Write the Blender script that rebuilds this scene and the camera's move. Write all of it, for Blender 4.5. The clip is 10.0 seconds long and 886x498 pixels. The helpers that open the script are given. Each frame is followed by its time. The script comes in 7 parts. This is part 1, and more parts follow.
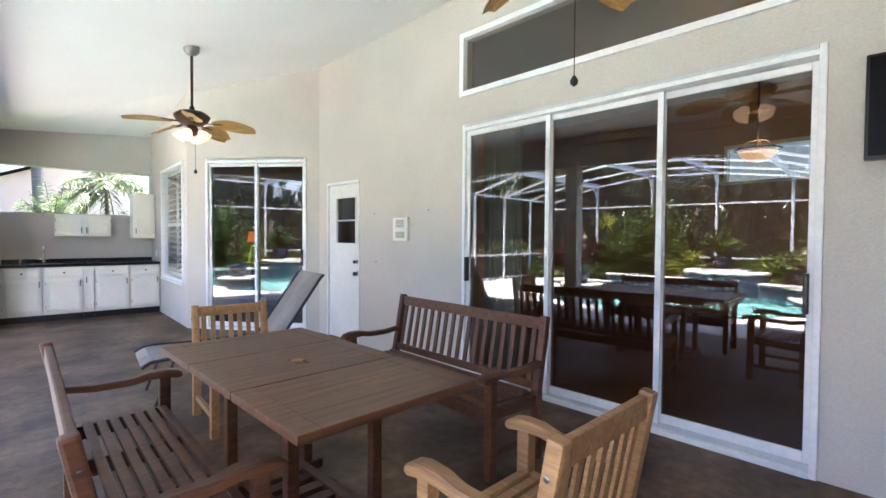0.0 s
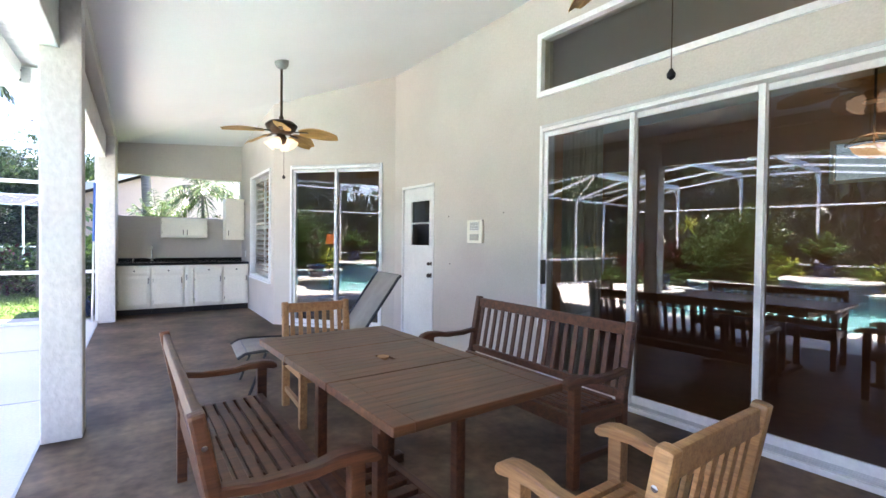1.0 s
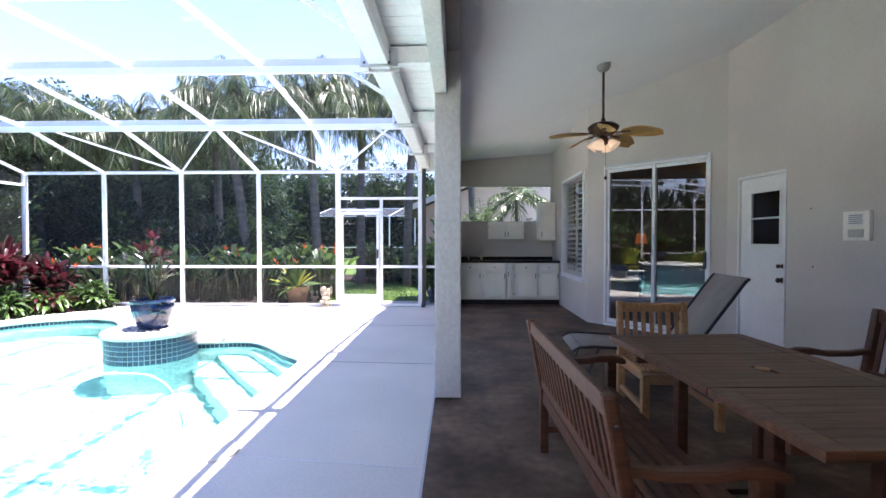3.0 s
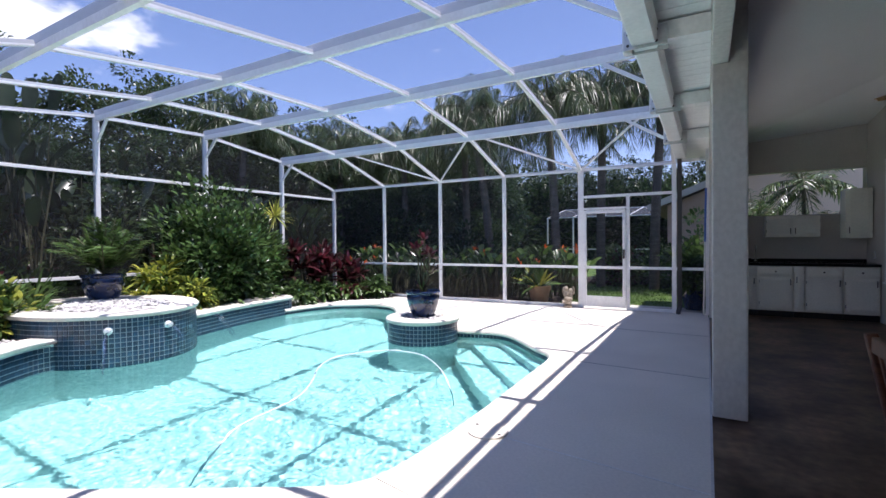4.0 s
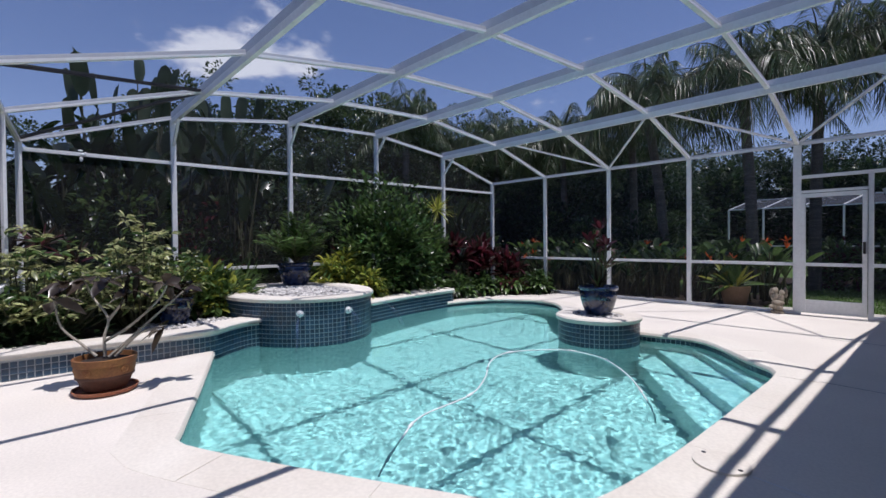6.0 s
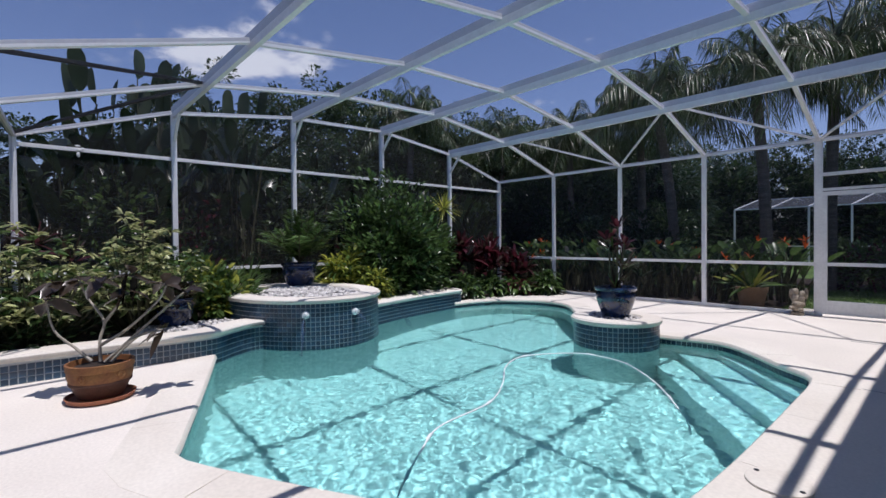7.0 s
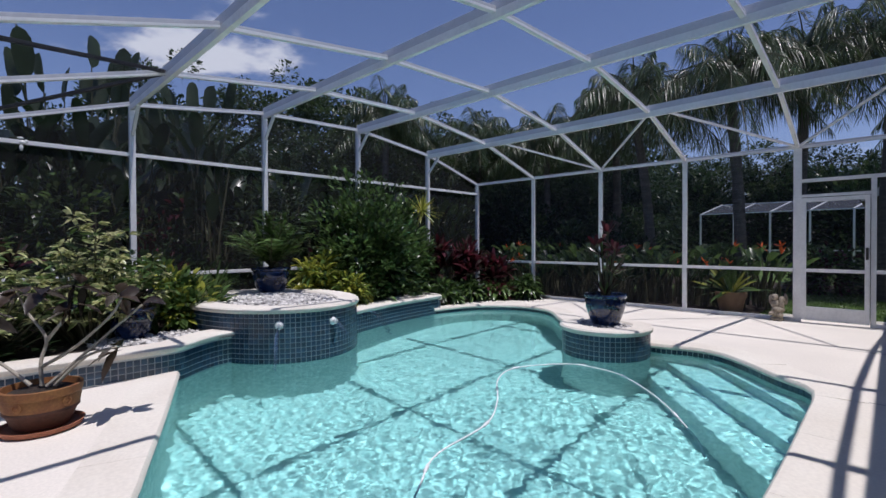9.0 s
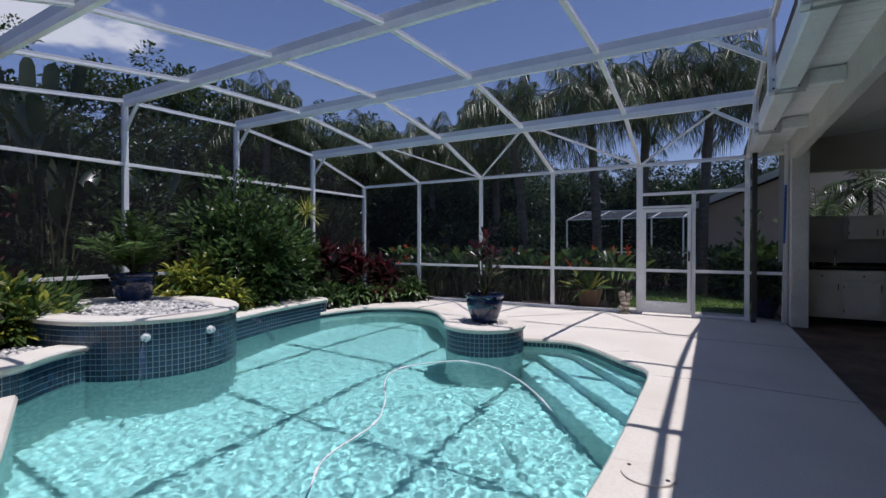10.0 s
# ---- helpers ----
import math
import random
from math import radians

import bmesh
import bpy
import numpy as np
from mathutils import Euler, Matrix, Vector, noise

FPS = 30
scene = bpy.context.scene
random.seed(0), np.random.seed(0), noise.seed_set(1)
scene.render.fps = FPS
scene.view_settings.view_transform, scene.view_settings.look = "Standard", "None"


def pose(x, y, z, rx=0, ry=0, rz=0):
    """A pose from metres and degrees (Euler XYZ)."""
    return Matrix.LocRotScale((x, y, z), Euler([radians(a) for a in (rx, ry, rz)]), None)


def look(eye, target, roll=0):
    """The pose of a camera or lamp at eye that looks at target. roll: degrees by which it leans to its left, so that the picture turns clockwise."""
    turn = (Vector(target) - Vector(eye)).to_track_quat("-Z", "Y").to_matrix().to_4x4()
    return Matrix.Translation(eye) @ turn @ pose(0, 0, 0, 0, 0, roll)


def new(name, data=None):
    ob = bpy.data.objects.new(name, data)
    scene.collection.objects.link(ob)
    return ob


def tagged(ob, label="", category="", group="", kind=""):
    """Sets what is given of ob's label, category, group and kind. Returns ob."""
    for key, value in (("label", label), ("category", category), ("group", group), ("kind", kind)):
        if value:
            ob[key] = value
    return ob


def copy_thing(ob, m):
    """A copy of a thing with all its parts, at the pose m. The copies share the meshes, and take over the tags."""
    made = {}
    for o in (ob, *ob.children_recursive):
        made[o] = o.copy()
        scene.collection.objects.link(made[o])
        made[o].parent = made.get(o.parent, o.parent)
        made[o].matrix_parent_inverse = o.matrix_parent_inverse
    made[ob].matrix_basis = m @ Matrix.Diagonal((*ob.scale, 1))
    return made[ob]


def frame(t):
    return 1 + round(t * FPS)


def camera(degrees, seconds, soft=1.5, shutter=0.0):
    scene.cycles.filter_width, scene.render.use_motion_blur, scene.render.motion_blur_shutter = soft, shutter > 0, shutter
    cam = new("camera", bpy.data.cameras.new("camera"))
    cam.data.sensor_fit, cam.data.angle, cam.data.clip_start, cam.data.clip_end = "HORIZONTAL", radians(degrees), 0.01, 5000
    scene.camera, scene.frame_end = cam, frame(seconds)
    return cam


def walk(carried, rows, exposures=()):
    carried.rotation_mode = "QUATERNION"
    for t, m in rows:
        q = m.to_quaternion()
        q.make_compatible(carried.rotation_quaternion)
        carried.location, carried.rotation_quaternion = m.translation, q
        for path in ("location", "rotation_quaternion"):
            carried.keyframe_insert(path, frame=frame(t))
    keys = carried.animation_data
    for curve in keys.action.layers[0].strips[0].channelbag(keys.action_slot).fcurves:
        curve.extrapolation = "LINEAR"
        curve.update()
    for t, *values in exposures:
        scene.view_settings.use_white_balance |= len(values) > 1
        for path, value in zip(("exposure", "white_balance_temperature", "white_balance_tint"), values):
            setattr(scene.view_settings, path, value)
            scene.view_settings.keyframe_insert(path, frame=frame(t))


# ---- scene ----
cam = camera(87.6, 10.0)
PATH = [
    (0, (0.247, 0.245, 1.35), (1.572, 1.742, 1.298), 0.4),
    (0.5, (0.213, 0.267, 1.342), (1.444, 1.843, 1.298), 0.6),
    (1, (0.172, 0.291, 1.333), (1.27, 1.962, 1.295), 0.7),
    (1.5, (0.106, 0.313, 1.333), (1.031, 2.086, 1.297), 0.8),
    (2, (0.03, 0.325, 1.333), (0.716, 2.204, 1.3), 0.8),
    (2.2, (0.0, 0.332, 1.333), (0.566, 2.25, 1.298), 0.8),
    (3.3, (-0.250, 0.282, 1.315), (-0.600, 2.251, 1.272), -0.3),
    (3.5, (-0.294, 0.288, 1.300), (-0.849, 2.209, 1.265), -0.3),
    (4, (-0.390, 0.270, 1.275), (-1.383, 2.007, 1.247), -0.5),
    (4.5, (-0.468, 0.262, 1.270), (-1.750, 1.796, 1.242), -0.7),
    (5, (-0.57, 0.306, 1.235), (-1.999, 1.705, 1.206), -0.6),
    (5.5, (-0.712, 0.37, 1.201), (-2.192, 1.714, 1.168), -0.6),
    (7, (-1.113, 0.47, 1.16), (-2.599, 1.808, 1.13), -0.5),
    (7.5, (-1.224, 0.519, 1.166), (-2.709, 1.858, 1.138), -0.4),
    (8, (-1.33, 0.567, 1.182), (-2.814, 1.908, 1.154), -0.3),
    (8.5, (-1.422, 0.581, 1.186), (-2.898, 1.93, 1.161), -0.3),
    (9, (-1.456, 0.548, 1.2), (-2.852, 1.98, 1.176), -0.2),
    (9.5, (-1.441, 0.494, 1.21), (-2.689, 2.057, 1.187), -0.0),
    (10, (-1.377, 0.422, 1.233), (-2.384, 2.15, 1.214), 0.0),
]
EXPOSURES = [(0.0, 4.0, 6600, 17), (2.0, 3.85, 6600, 17), (2.2, 3.7, 6450, 18), (3.3, 1.98, 6200, 20), (3.5, 1.62, 6150, 20), (4.0, 0.93, 6100, 20), (4.5, 0.44, 6050, 19), (5.0, 0.14, 6030, 18), (7.5, -0.04, 6020, 18), (10.0, -0.12, 6030, 18)]
walk(cam, [(t, look(eye, target, roll)) for t, eye, target, roll in PATH], exposures=EXPOSURES)

# ---- world, sun, exposure ----
SUN_WAY = Vector((0.228, 0.05, 1.0)).normalized()
world = bpy.data.worlds.new("sky")
scene.world = world
world.use_nodes = True
wn, wl = world.node_tree.nodes, world.node_tree.links
wn.clear()
w_out = wn.new("ShaderNodeOutputWorld")
w_bg = wn.new("ShaderNodeBackground")
w_sky = wn.new("ShaderNodeTexSky")
w_sky.sky_type = "NISHITA"
w_sky.sun_disc = False
w_sky.sun_elevation = math.asin(SUN_WAY.z)
w_sky.sun_rotation = math.atan2(SUN_WAY.x, SUN_WAY.y)
w_sky.air_density, w_sky.dust_density, w_sky.ozone_density = 1.0, 0.2, 4.0
w_bg.inputs["Strength"].default_value = 0.138
w_co = wn.new("ShaderNodeTexCoord")
w_map = wn.new("ShaderNodeMapping")
w_map.inputs["Scale"].default_value = (1, 1, 2.2)
w_noise = wn.new("ShaderNodeTexNoise")
w_noise.inputs["Scale"].default_value = 7.5
w_noise.inputs["Detail"].default_value = 7.0
w_noise.inputs["Roughness"].default_value = 0.55
w_dist = wn.new("ShaderNodeVectorMath")
w_dist.operation = "DISTANCE"
w_dist.inputs[1].default_value = (-0.883, 0.305, 0.345 * 2.2)
w_ramp = wn.new("ShaderNodeMapRange")
w_ramp.inputs["From Min"].default_value, w_ramp.inputs["From Max"].default_value = 0.02, 0.27
w_ramp.inputs["To Min"].default_value, w_ramp.inputs["To Max"].default_value = 0.30, -0.12
w_add = wn.new("ShaderNodeMath")
w_add.operation = "ADD"
w_mask = wn.new("ShaderNodeMapRange")
w_mask.interpolation_type = "SMOOTHSTEP"
w_mask.inputs["From Min"].default_value, w_mask.inputs["From Max"].default_value = 0.55, 0.74
w_mix = wn.new("ShaderNodeMix")
w_mix.data_type = "RGBA"
w_mix.inputs["B"].default_value = (6.9, 7.2, 7.7, 1)
wl.new(w_co.outputs["Generated"], w_map.inputs["Vector"])
wl.new(w_map.outputs[0], w_noise.inputs["Vector"])
wl.new(w_map.outputs[0], w_dist.inputs[0])
wl.new(w_dist.outputs["Value"], w_ramp.inputs["Value"])
wl.new(w_ramp.outputs[0], w_add.inputs[0])
wl.new(w_noise.outputs[0], w_add.inputs[1])
wl.new(w_add.outputs[0], w_mask.inputs["Value"])
wl.new(w_mask.outputs[0], w_mix.inputs["Factor"])
w_haze = wn.new("ShaderNodeVectorMath")
w_haze.operation = "MULTIPLY"
w_haze.inputs[1].default_value = (1.10, 0.97, 1.03)
wl.new(w_sky.outputs[0], w_haze.inputs[0])
wl.new(w_haze.outputs[0], w_mix.inputs["A"])
wl.new(w_mix.outputs["Result"], w_bg.inputs["Color"])
wl.new(w_bg.outputs[0], w_out.inputs["Surface"])

sun_data = bpy.data.lights.new("sun", "SUN")
sun_data.energy, sun_data.angle, sun_data.color = 4.1, radians(0.53), (1.0, 0.95, 0.88)
sun_data.cycles.is_caustics_light = True
sun = new("sun", sun_data)
sun.matrix_world = look(SUN_WAY * 30, (0, 0, 0))

# ---- materials ----
def mat(name, color, rough=0.6, metal=0.0, var=0.15, scale=6.0, fine=60.0, bump=0.1, dist=0.004, color2=None, spec=0.5,
        stretch=(1, 1, 1), random=0.0, island=0.0, coat=0.0, mid=(0.35, 0.65), transm=0.0, soft_light=0.0):
    """A procedural surface: two scales of noise between two colours, with fine relief."""
    m = bpy.data.materials.new(name)
    m.use_nodes = True
    n, l = m.node_tree.nodes, m.node_tree.links
    b = n["Principled BSDF"]
    b.inputs["Roughness"].default_value, b.inputs["Metallic"].default_value = rough, metal
    b.inputs["Specular IOR Level"].default_value = spec
    b.inputs["Coat Weight"].default_value = coat
    b.inputs["Transmission Weight"].default_value = transm
    co = n.new("ShaderNodeTexCoord")
    mp = n.new("ShaderNodeMapping")
    mp.inputs["Scale"].default_value = stretch
    l.new(co.outputs["Object"], mp.inputs["Vector"])
    big, small = n.new("ShaderNodeTexNoise"), n.new("ShaderNodeTexNoise")
    for t, s, d in ((big, scale, 5), (small, fine, 3)):
        t.inputs["Scale"].default_value, t.inputs["Detail"].default_value = s, d
        l.new(mp.outputs[0], t.inputs["Vector"])
    c = Vector(color)
    second = Vector(color2) if color2 else c * (1 - var)
    ramp = n.new("ShaderNodeValToRGB")
    ramp.color_ramp.elements[0].position, ramp.color_ramp.elements[1].position = mid
    ramp.color_ramp.elements[0].color = (*second, 1)
    ramp.color_ramp.elements[1].color = (*c, 1)
    l.new(big.outputs[0], ramp.inputs[0])
    out = ramp.outputs[0]
    mul = n.new("ShaderNodeMix")
    mul.data_type, mul.blend_type = "RGBA", "MULTIPLY"
    mul.inputs["Factor"].default_value = 1.0
    mr = n.new("ShaderNodeMapRange")
    mr.inputs["From Min"].default_value, mr.inputs["From Max"].default_value = 0.3, 0.7
    mr.inputs["To Min"].default_value, mr.inputs["To Max"].default_value = 1 - var, 1 + var * 0.4
    l.new(small.outputs[0], mr.inputs[0])
    l.new(out, mul.inputs["A"])
    l.new(mr.outputs[0], mul.inputs["B"])
    out = mul.outputs["Result"]
    for amount, node, socket in ((random, "ShaderNodeObjectInfo", "Random"), (island, "ShaderNodeNewGeometry", "Random Per Island")):
        if amount:
            src = n.new(node)
            m2 = n.new("ShaderNodeMapRange")
            m2.inputs["To Min"].default_value, m2.inputs["To Max"].default_value = 1 - amount, 1 + amount
            l.new(src.outputs[socket], m2.inputs[0])
            mm = n.new("ShaderNodeMix")
            mm.data_type, mm.blend_type = "RGBA", "MULTIPLY"
            mm.inputs["Factor"].default_value = 1.0
            l.new(out, mm.inputs["A"])
            l.new(m2.outputs[0], mm.inputs["B"])
            out = mm.outputs["Result"]
    l.new(out, b.inputs["Base Color"])
    if bump:
        bp = n.new("ShaderNodeBump")
        bp.inputs["Strength"].default_value, bp.inputs["Distance"].default_value = bump, dist
        l.new(small.outputs[0], bp.inputs["Height"])
        l.new(bp.outputs[0], b.inputs["Normal"])
    if soft_light:
        tr = n.new("ShaderNodeBsdfTranslucent")
        mx = n.new("ShaderNodeMixShader")
        mx.inputs[0].default_value = soft_light
        l.new(out, tr.inputs["Color"])
        l.new(b.outputs[0], mx.inputs[1])
        l.new(tr.outputs[0], mx.inputs[2])
        l.new(mx.outputs[0], n["Material Output"].inputs["Surface"])
    return m


def thin_glass(name, tint, ior=1.5, gloss=1.0, rough=0.0):
    m = bpy.data.materials.new(name)
    m.use_nodes = True
    n, l = m.node_tree.nodes, m.node_tree.links
    n.remove(n["Principled BSDF"])
    tr, gl, fr, mx = (n.new("ShaderNodeBsdf" + k) if k != "f" and k != "m" else n.new("ShaderNodeFresnel" if k == "f" else "ShaderNodeMixShader")
                      for k in ("Transparent", "Glossy", "f", "m"))
    tr.inputs[0].default_value = (*tint, 1)
    gl.inputs["Roughness"].default_value = rough
    gl.inputs[0].default_value = (gloss, gloss, gloss, 1)
    fr.inputs["IOR"].default_value = ior
    l.new(fr.outputs[0], mx.inputs[0])
    l.new(tr.outputs[0], mx.inputs[1])
    l.new(gl.outputs[0], mx.inputs[2])
    l.new(mx.outputs[0], n["Material Output"].inputs["Surface"])
    return m


def screen_mesh(name, cover, color):
    """Woven insect screen: dark threads that cover a share of the view."""
    m = bpy.data.materials.new(name)
    m.use_nodes = True
    n, l = m.node_tree.nodes, m.node_tree.links
    b = n["Principled BSDF"]
    b.inputs["Base Color"].default_value, b.inputs["Roughness"].default_value = (*color, 1), 0.8
    tr, mx = n.new("ShaderNodeBsdfTransparent"), n.new("ShaderNodeMixShader")
    mx.inputs[0].default_value = cover
    l.new(tr.outputs[0], mx.inputs[1])
    l.new(b.outputs[0], mx.inputs[2])
    l.new(mx.outputs[0], n["Material Output"].inputs["Surface"])
    return m


def glow(name, color, strength):
    m = bpy.data.materials.new(name)
    m.use_nodes = True
    b = m.node_tree.nodes["Principled BSDF"]
    b.inputs["Base Color"].default_value = (*color, 1)
    b.inputs["Emission Color"].default_value = (*color, 1)
    b.inputs["Emission Strength"].default_value = strength
    return m


def wood(name, dark, light, rough=0.45, axis=1, random=0.12):
    """Oiled hardwood: long streaks along the piece, fine pores."""
    s = [34.0, 34.0, 34.0]
    s[axis] = 2.2
    return mat(name, light, rough, var=0.22, scale=1.0, fine=4.0, bump=0.25, dist=0.002, color2=dark, stretch=s, random=random, island=0.10, mid=(0.3, 0.7))


STUCCO = mat("beige_stucco", (0.60, 0.56, 0.51), 0.9, var=0.07, scale=1.6, fine=70, bump=0.45, dist=0.006, spec=0.2)
STUCCO_ROUGH = mat("grey_white_column_stucco", (0.64, 0.62, 0.58), 0.9, var=0.10, scale=2.5, fine=34, bump=0.55, dist=0.009, spec=0.2, stretch=(1, 1, 0.7))
CEILING = mat("white_ceiling_paint", (0.84, 0.84, 0.82), 0.85, var=0.04, scale=0.9, fine=90, bump=0.2, dist=0.002, spec=0.2)
WHITE = mat("white_enamel_paint", (0.80, 0.80, 0.78), 0.45, var=0.06, scale=3, fine=40, bump=0.05)
ALU = mat("white_powder_coated_aluminium", (0.86, 0.86, 0.86), 0.4, var=0.07, scale=4, fine=30, bump=0.05, dist=0.002)
ALU_GREY = mat("brushed_aluminium_track", (0.62, 0.63, 0.64), 0.35, metal=0.7, var=0.1, scale=5, fine=60, bump=0.05)
BRONZE = mat("dark_bronze_aluminium", (0.06, 0.055, 0.05), 0.45, metal=0.3, var=0.2, scale=5, fine=40, bump=0.05)
CONCRETE = mat("brown_stained_concrete", (0.205, 0.132, 0.079), 0.46, spec=0.16, var=0.36, scale=1.9, fine=14, bump=0.2, dist=0.003, color2=(0.046, 0.027, 0.014), mid=(0.34, 0.68))
DECK = mat("cream_textured_pool_deck", (0.73, 0.68, 0.60), 0.85, var=0.08, scale=0.8, fine=55, bump=0.5, dist=0.003, color2=(0.65, 0.605, 0.535), spec=0.25)
COPING = mat("cream_cast_coping", (0.72, 0.68, 0.60), 0.8, var=0.08, scale=1.2, fine=45, bump=0.4, dist=0.003, color2=(0.64, 0.59, 0.51), spec=0.25)
# pale mottling puts part of the ripple sparkle into the plaster colour
PLASTER = mat("aqua_pool_plaster_painted_sparkle", (0.80, 0.86, 0.82), 0.75, var=0.22, scale=17.0, fine=48, bump=0.4, color2=(0.54, 0.66, 0.64), spec=0.2, mid=(0.40, 0.62))
TILE = mat("blue_glass_mosaic_tile", (0.020, 0.058, 0.105), 0.28, var=0.25, scale=9, fine=90, bump=0.05, color2=(0.010, 0.032, 0.060), random=0.35, island=0.35, coat=0.12)
GROUT = mat("pale_grout", (0.58, 0.60, 0.61), 0.9, var=0.1, scale=9, fine=90, bump=0.2)
TEAK = wood("pale_teak_lengthwise", (0.28, 0.14, 0.06), (0.44, 0.25, 0.115), 0.5, 1)
DARKWOOD = wood("weathered_brown_hardwood", (0.050, 0.016, 0.006), (0.125, 0.044, 0.017), 0.45, 1)
TABLEWOOD = wood("brown_table_slats", (0.050, 0.018, 0.007), (0.140, 0.055, 0.022), 0.40, 0)
CREAM = mat("cream_cabinet_paint", (0.86, 0.83, 0.73), 0.45, var=0.06, scale=3, fine=40, bump=0.06)
BLACKTOP = mat("black_polished_counter", (0.012, 0.012, 0.013), 0.15, var=0.3, scale=20, fine=120, bump=0.03)
BLACK = mat("black_plastic", (0.012, 0.012, 0.013), 0.35, var=0.2, scale=10, fine=60, bump=0.03)
CHROME = mat("chrome", (0.75, 0.75, 0.76), 0.12, metal=1.0, var=0.05, scale=8, fine=40, bump=0.0)
SCREEN = screen_mesh("dark_insect_screen", 0.37, (0.010, 0.011, 0.013))
GLASS = thin_glass("tinted_slider_glass", (0.60, 0.57, 0.51), 2.1)
CLEAR = thin_glass("window_glass", (0.85, 0.87, 0.86), 1.5)

# ---- building helpers ----
def bm_box(bm, x0, x1, y0, y1, z0, z1, bevel=0.0, m=None):
    got = bmesh.ops.create_cube(bm, size=1.0, matrix=Matrix.Translation(((x0 + x1) / 2, (y0 + y1) / 2, (z0 + z1) / 2)) @ Matrix.Diagonal((abs(x1 - x0), abs(y1 - y0), abs(z1 - z0), 1)))
    vs = got["verts"]
    if bevel:
        es = list({e for v in vs for e in v.link_edges})
        r = bmesh.ops.bevel(bm, geom=es, offset=bevel, segments=2, affect="EDGES", profile=0.6)
        vs = list({v for f in r["faces"] for v in f.verts} | {v for v in vs if v.is_valid})
    if m is not None:
        bmesh.ops.transform(bm, matrix=m, verts=vs)
    return vs


def bm_beam(bm, a, b, w, h, bevel=0.0, up=(0, 0, 1)):
    """A bar of width w and height h from a to b."""
    a, b = Vector(a), Vector(b)
    d = (b - a)
    y = d.normalized()
    x = y.cross(Vector(up))
    if x.length < 1e-4:
        x = y.cross(Vector((1, 0, 0)))
    x.normalize()
    z = x.cross(y)
    m = Matrix((x, y, z)).transposed().to_4x4()
    m.translation = (a + b) / 2
    L = d.length / 2
    return bm_box(bm, -w / 2, w / 2, -L, L, -h / 2, h / 2, bevel, m)


def bm_lathe(bm, profile, centre=(0, 0, 0), seg=28):
    """A turned shape from (radius, z) pairs, bottom to top."""
    rings = []
    c = Vector(centre)
    for r, z in profile:
        rings.append([bm.verts.new(c + Vector((r * math.cos(2 * math.pi * k / seg), r * math.sin(2 * math.pi * k / seg), z))) for k in range(seg)])
    for a, b in zip(rings, rings[1:]):
        for k in range(seg):
            bm.faces.new((a[k], a[(k + 1) % seg], b[(k + 1) % seg], b[k]))
    bm.faces.new(rings[-1])
    bm.faces.new(rings[0][::-1])
    return [v for r in rings for v in r]


def bm_tube(bm, path, radius, seg=8, closed=False):
    """A round bar along a path; radius is a number or one per point."""
    pts = [Vector(p) for p in path]
    n = len(pts)
    rad = radius if isinstance(radius, (list, tuple)) else [radius] * n
    rings = []
    side = None
    for i, p in enumerate(pts):
        d = (pts[min(i + 1, n - 1)] - pts[max(i - 1, 0)]).normalized()
        if side is None:
            side = d.cross(Vector((0, 0, 1)))
            if side.length < 0.1:
                side = d.cross(Vector((1, 0, 0)))
        side = (side - d * side.dot(d)).normalized()
        up = d.cross(side)
        rings.append([bm.verts.new(p + (side * math.cos(2 * math.pi * k / seg) + up * math.sin(2 * math.pi * k / seg)) * rad[i]) for k in range(seg)])
    for a, b in zip(rings, rings[1:]):
        for k in range(seg):
            bm.faces.new((a[k], a[(k + 1) % seg], b[(k + 1) % seg], b[k]))
    bm.faces.new(rings[0][::-1])
    bm.faces.new(rings[-1])


def finish(bm, name, material, smooth=False):
    me = bpy.data.meshes.new(name)
    bmesh.ops.recalc_face_normals(bm, faces=bm.faces)
    bm.to_mesh(me)
    bm.free()
    me.materials.append(material)
    if smooth:
        me.shade_smooth()
        me.set_sharp_from_angle(angle=radians(38))
    return me


def part(name, bm, material, parent=None, label="", smooth=False):
    """Links a bmesh as one mesh object under a thing or a part, in the thing's own space."""
    ob = new(name, finish(bm, name, material, smooth))
    if parent is not None:
        ob.parent = parent
    if label:
        ob["label"] = label
    return ob


def pane(coords, out, material, parent, label=""):
    """One sheet of glass whose face looks out of doors."""
    bm = bmesh.new()
    f = bm.faces.new([bm.verts.new(c) for c in coords])
    bm.normal_update()
    if f.normal.dot(Vector(out)) < 0:
        f.normal_flip()
    me = bpy.data.meshes.new("pane")
    bm.to_mesh(me)
    bm.free()
    me.materials.append(material)
    ob = new("pane", me)
    ob.parent = parent
    if label:
        ob["label"] = label
    return ob


def shared(name, mesh, parent, m=None, label=""):
    ob = new(name, mesh)
    ob.parent = parent
    if m is not None:
        ob.matrix_basis = m
    if label:
        ob["label"] = label
    return ob


def thing(name, m, label, category, group="", kind=""):
    ob = new(name)
    ob.empty_display_size = 0.1
    ob.matrix_basis = m if isinstance(m, Matrix) else Matrix.Translation(m)
    return tagged(ob, label, category, group, kind)


def box_part(name, dims, material, parent, bevel=0.004, label="", m=None):
    bm = bmesh.new()
    bm_box(bm, *dims, bevel, m)
    return part(name, bm, material, parent, label, smooth=False)


def beam_part(name, a, b, w, h, material, parent, bevel=0.003, label="", up=(0, 0, 1)):
    bm = bmesh.new()
    bm_beam(bm, a, b, w, h, bevel, up)
    return part(name, bm, material, parent, label)


def structure(name, bm, material, label, category, smooth=False):
    return tagged(part(name, bm, material, None, "", smooth), label, category, kind="structure")


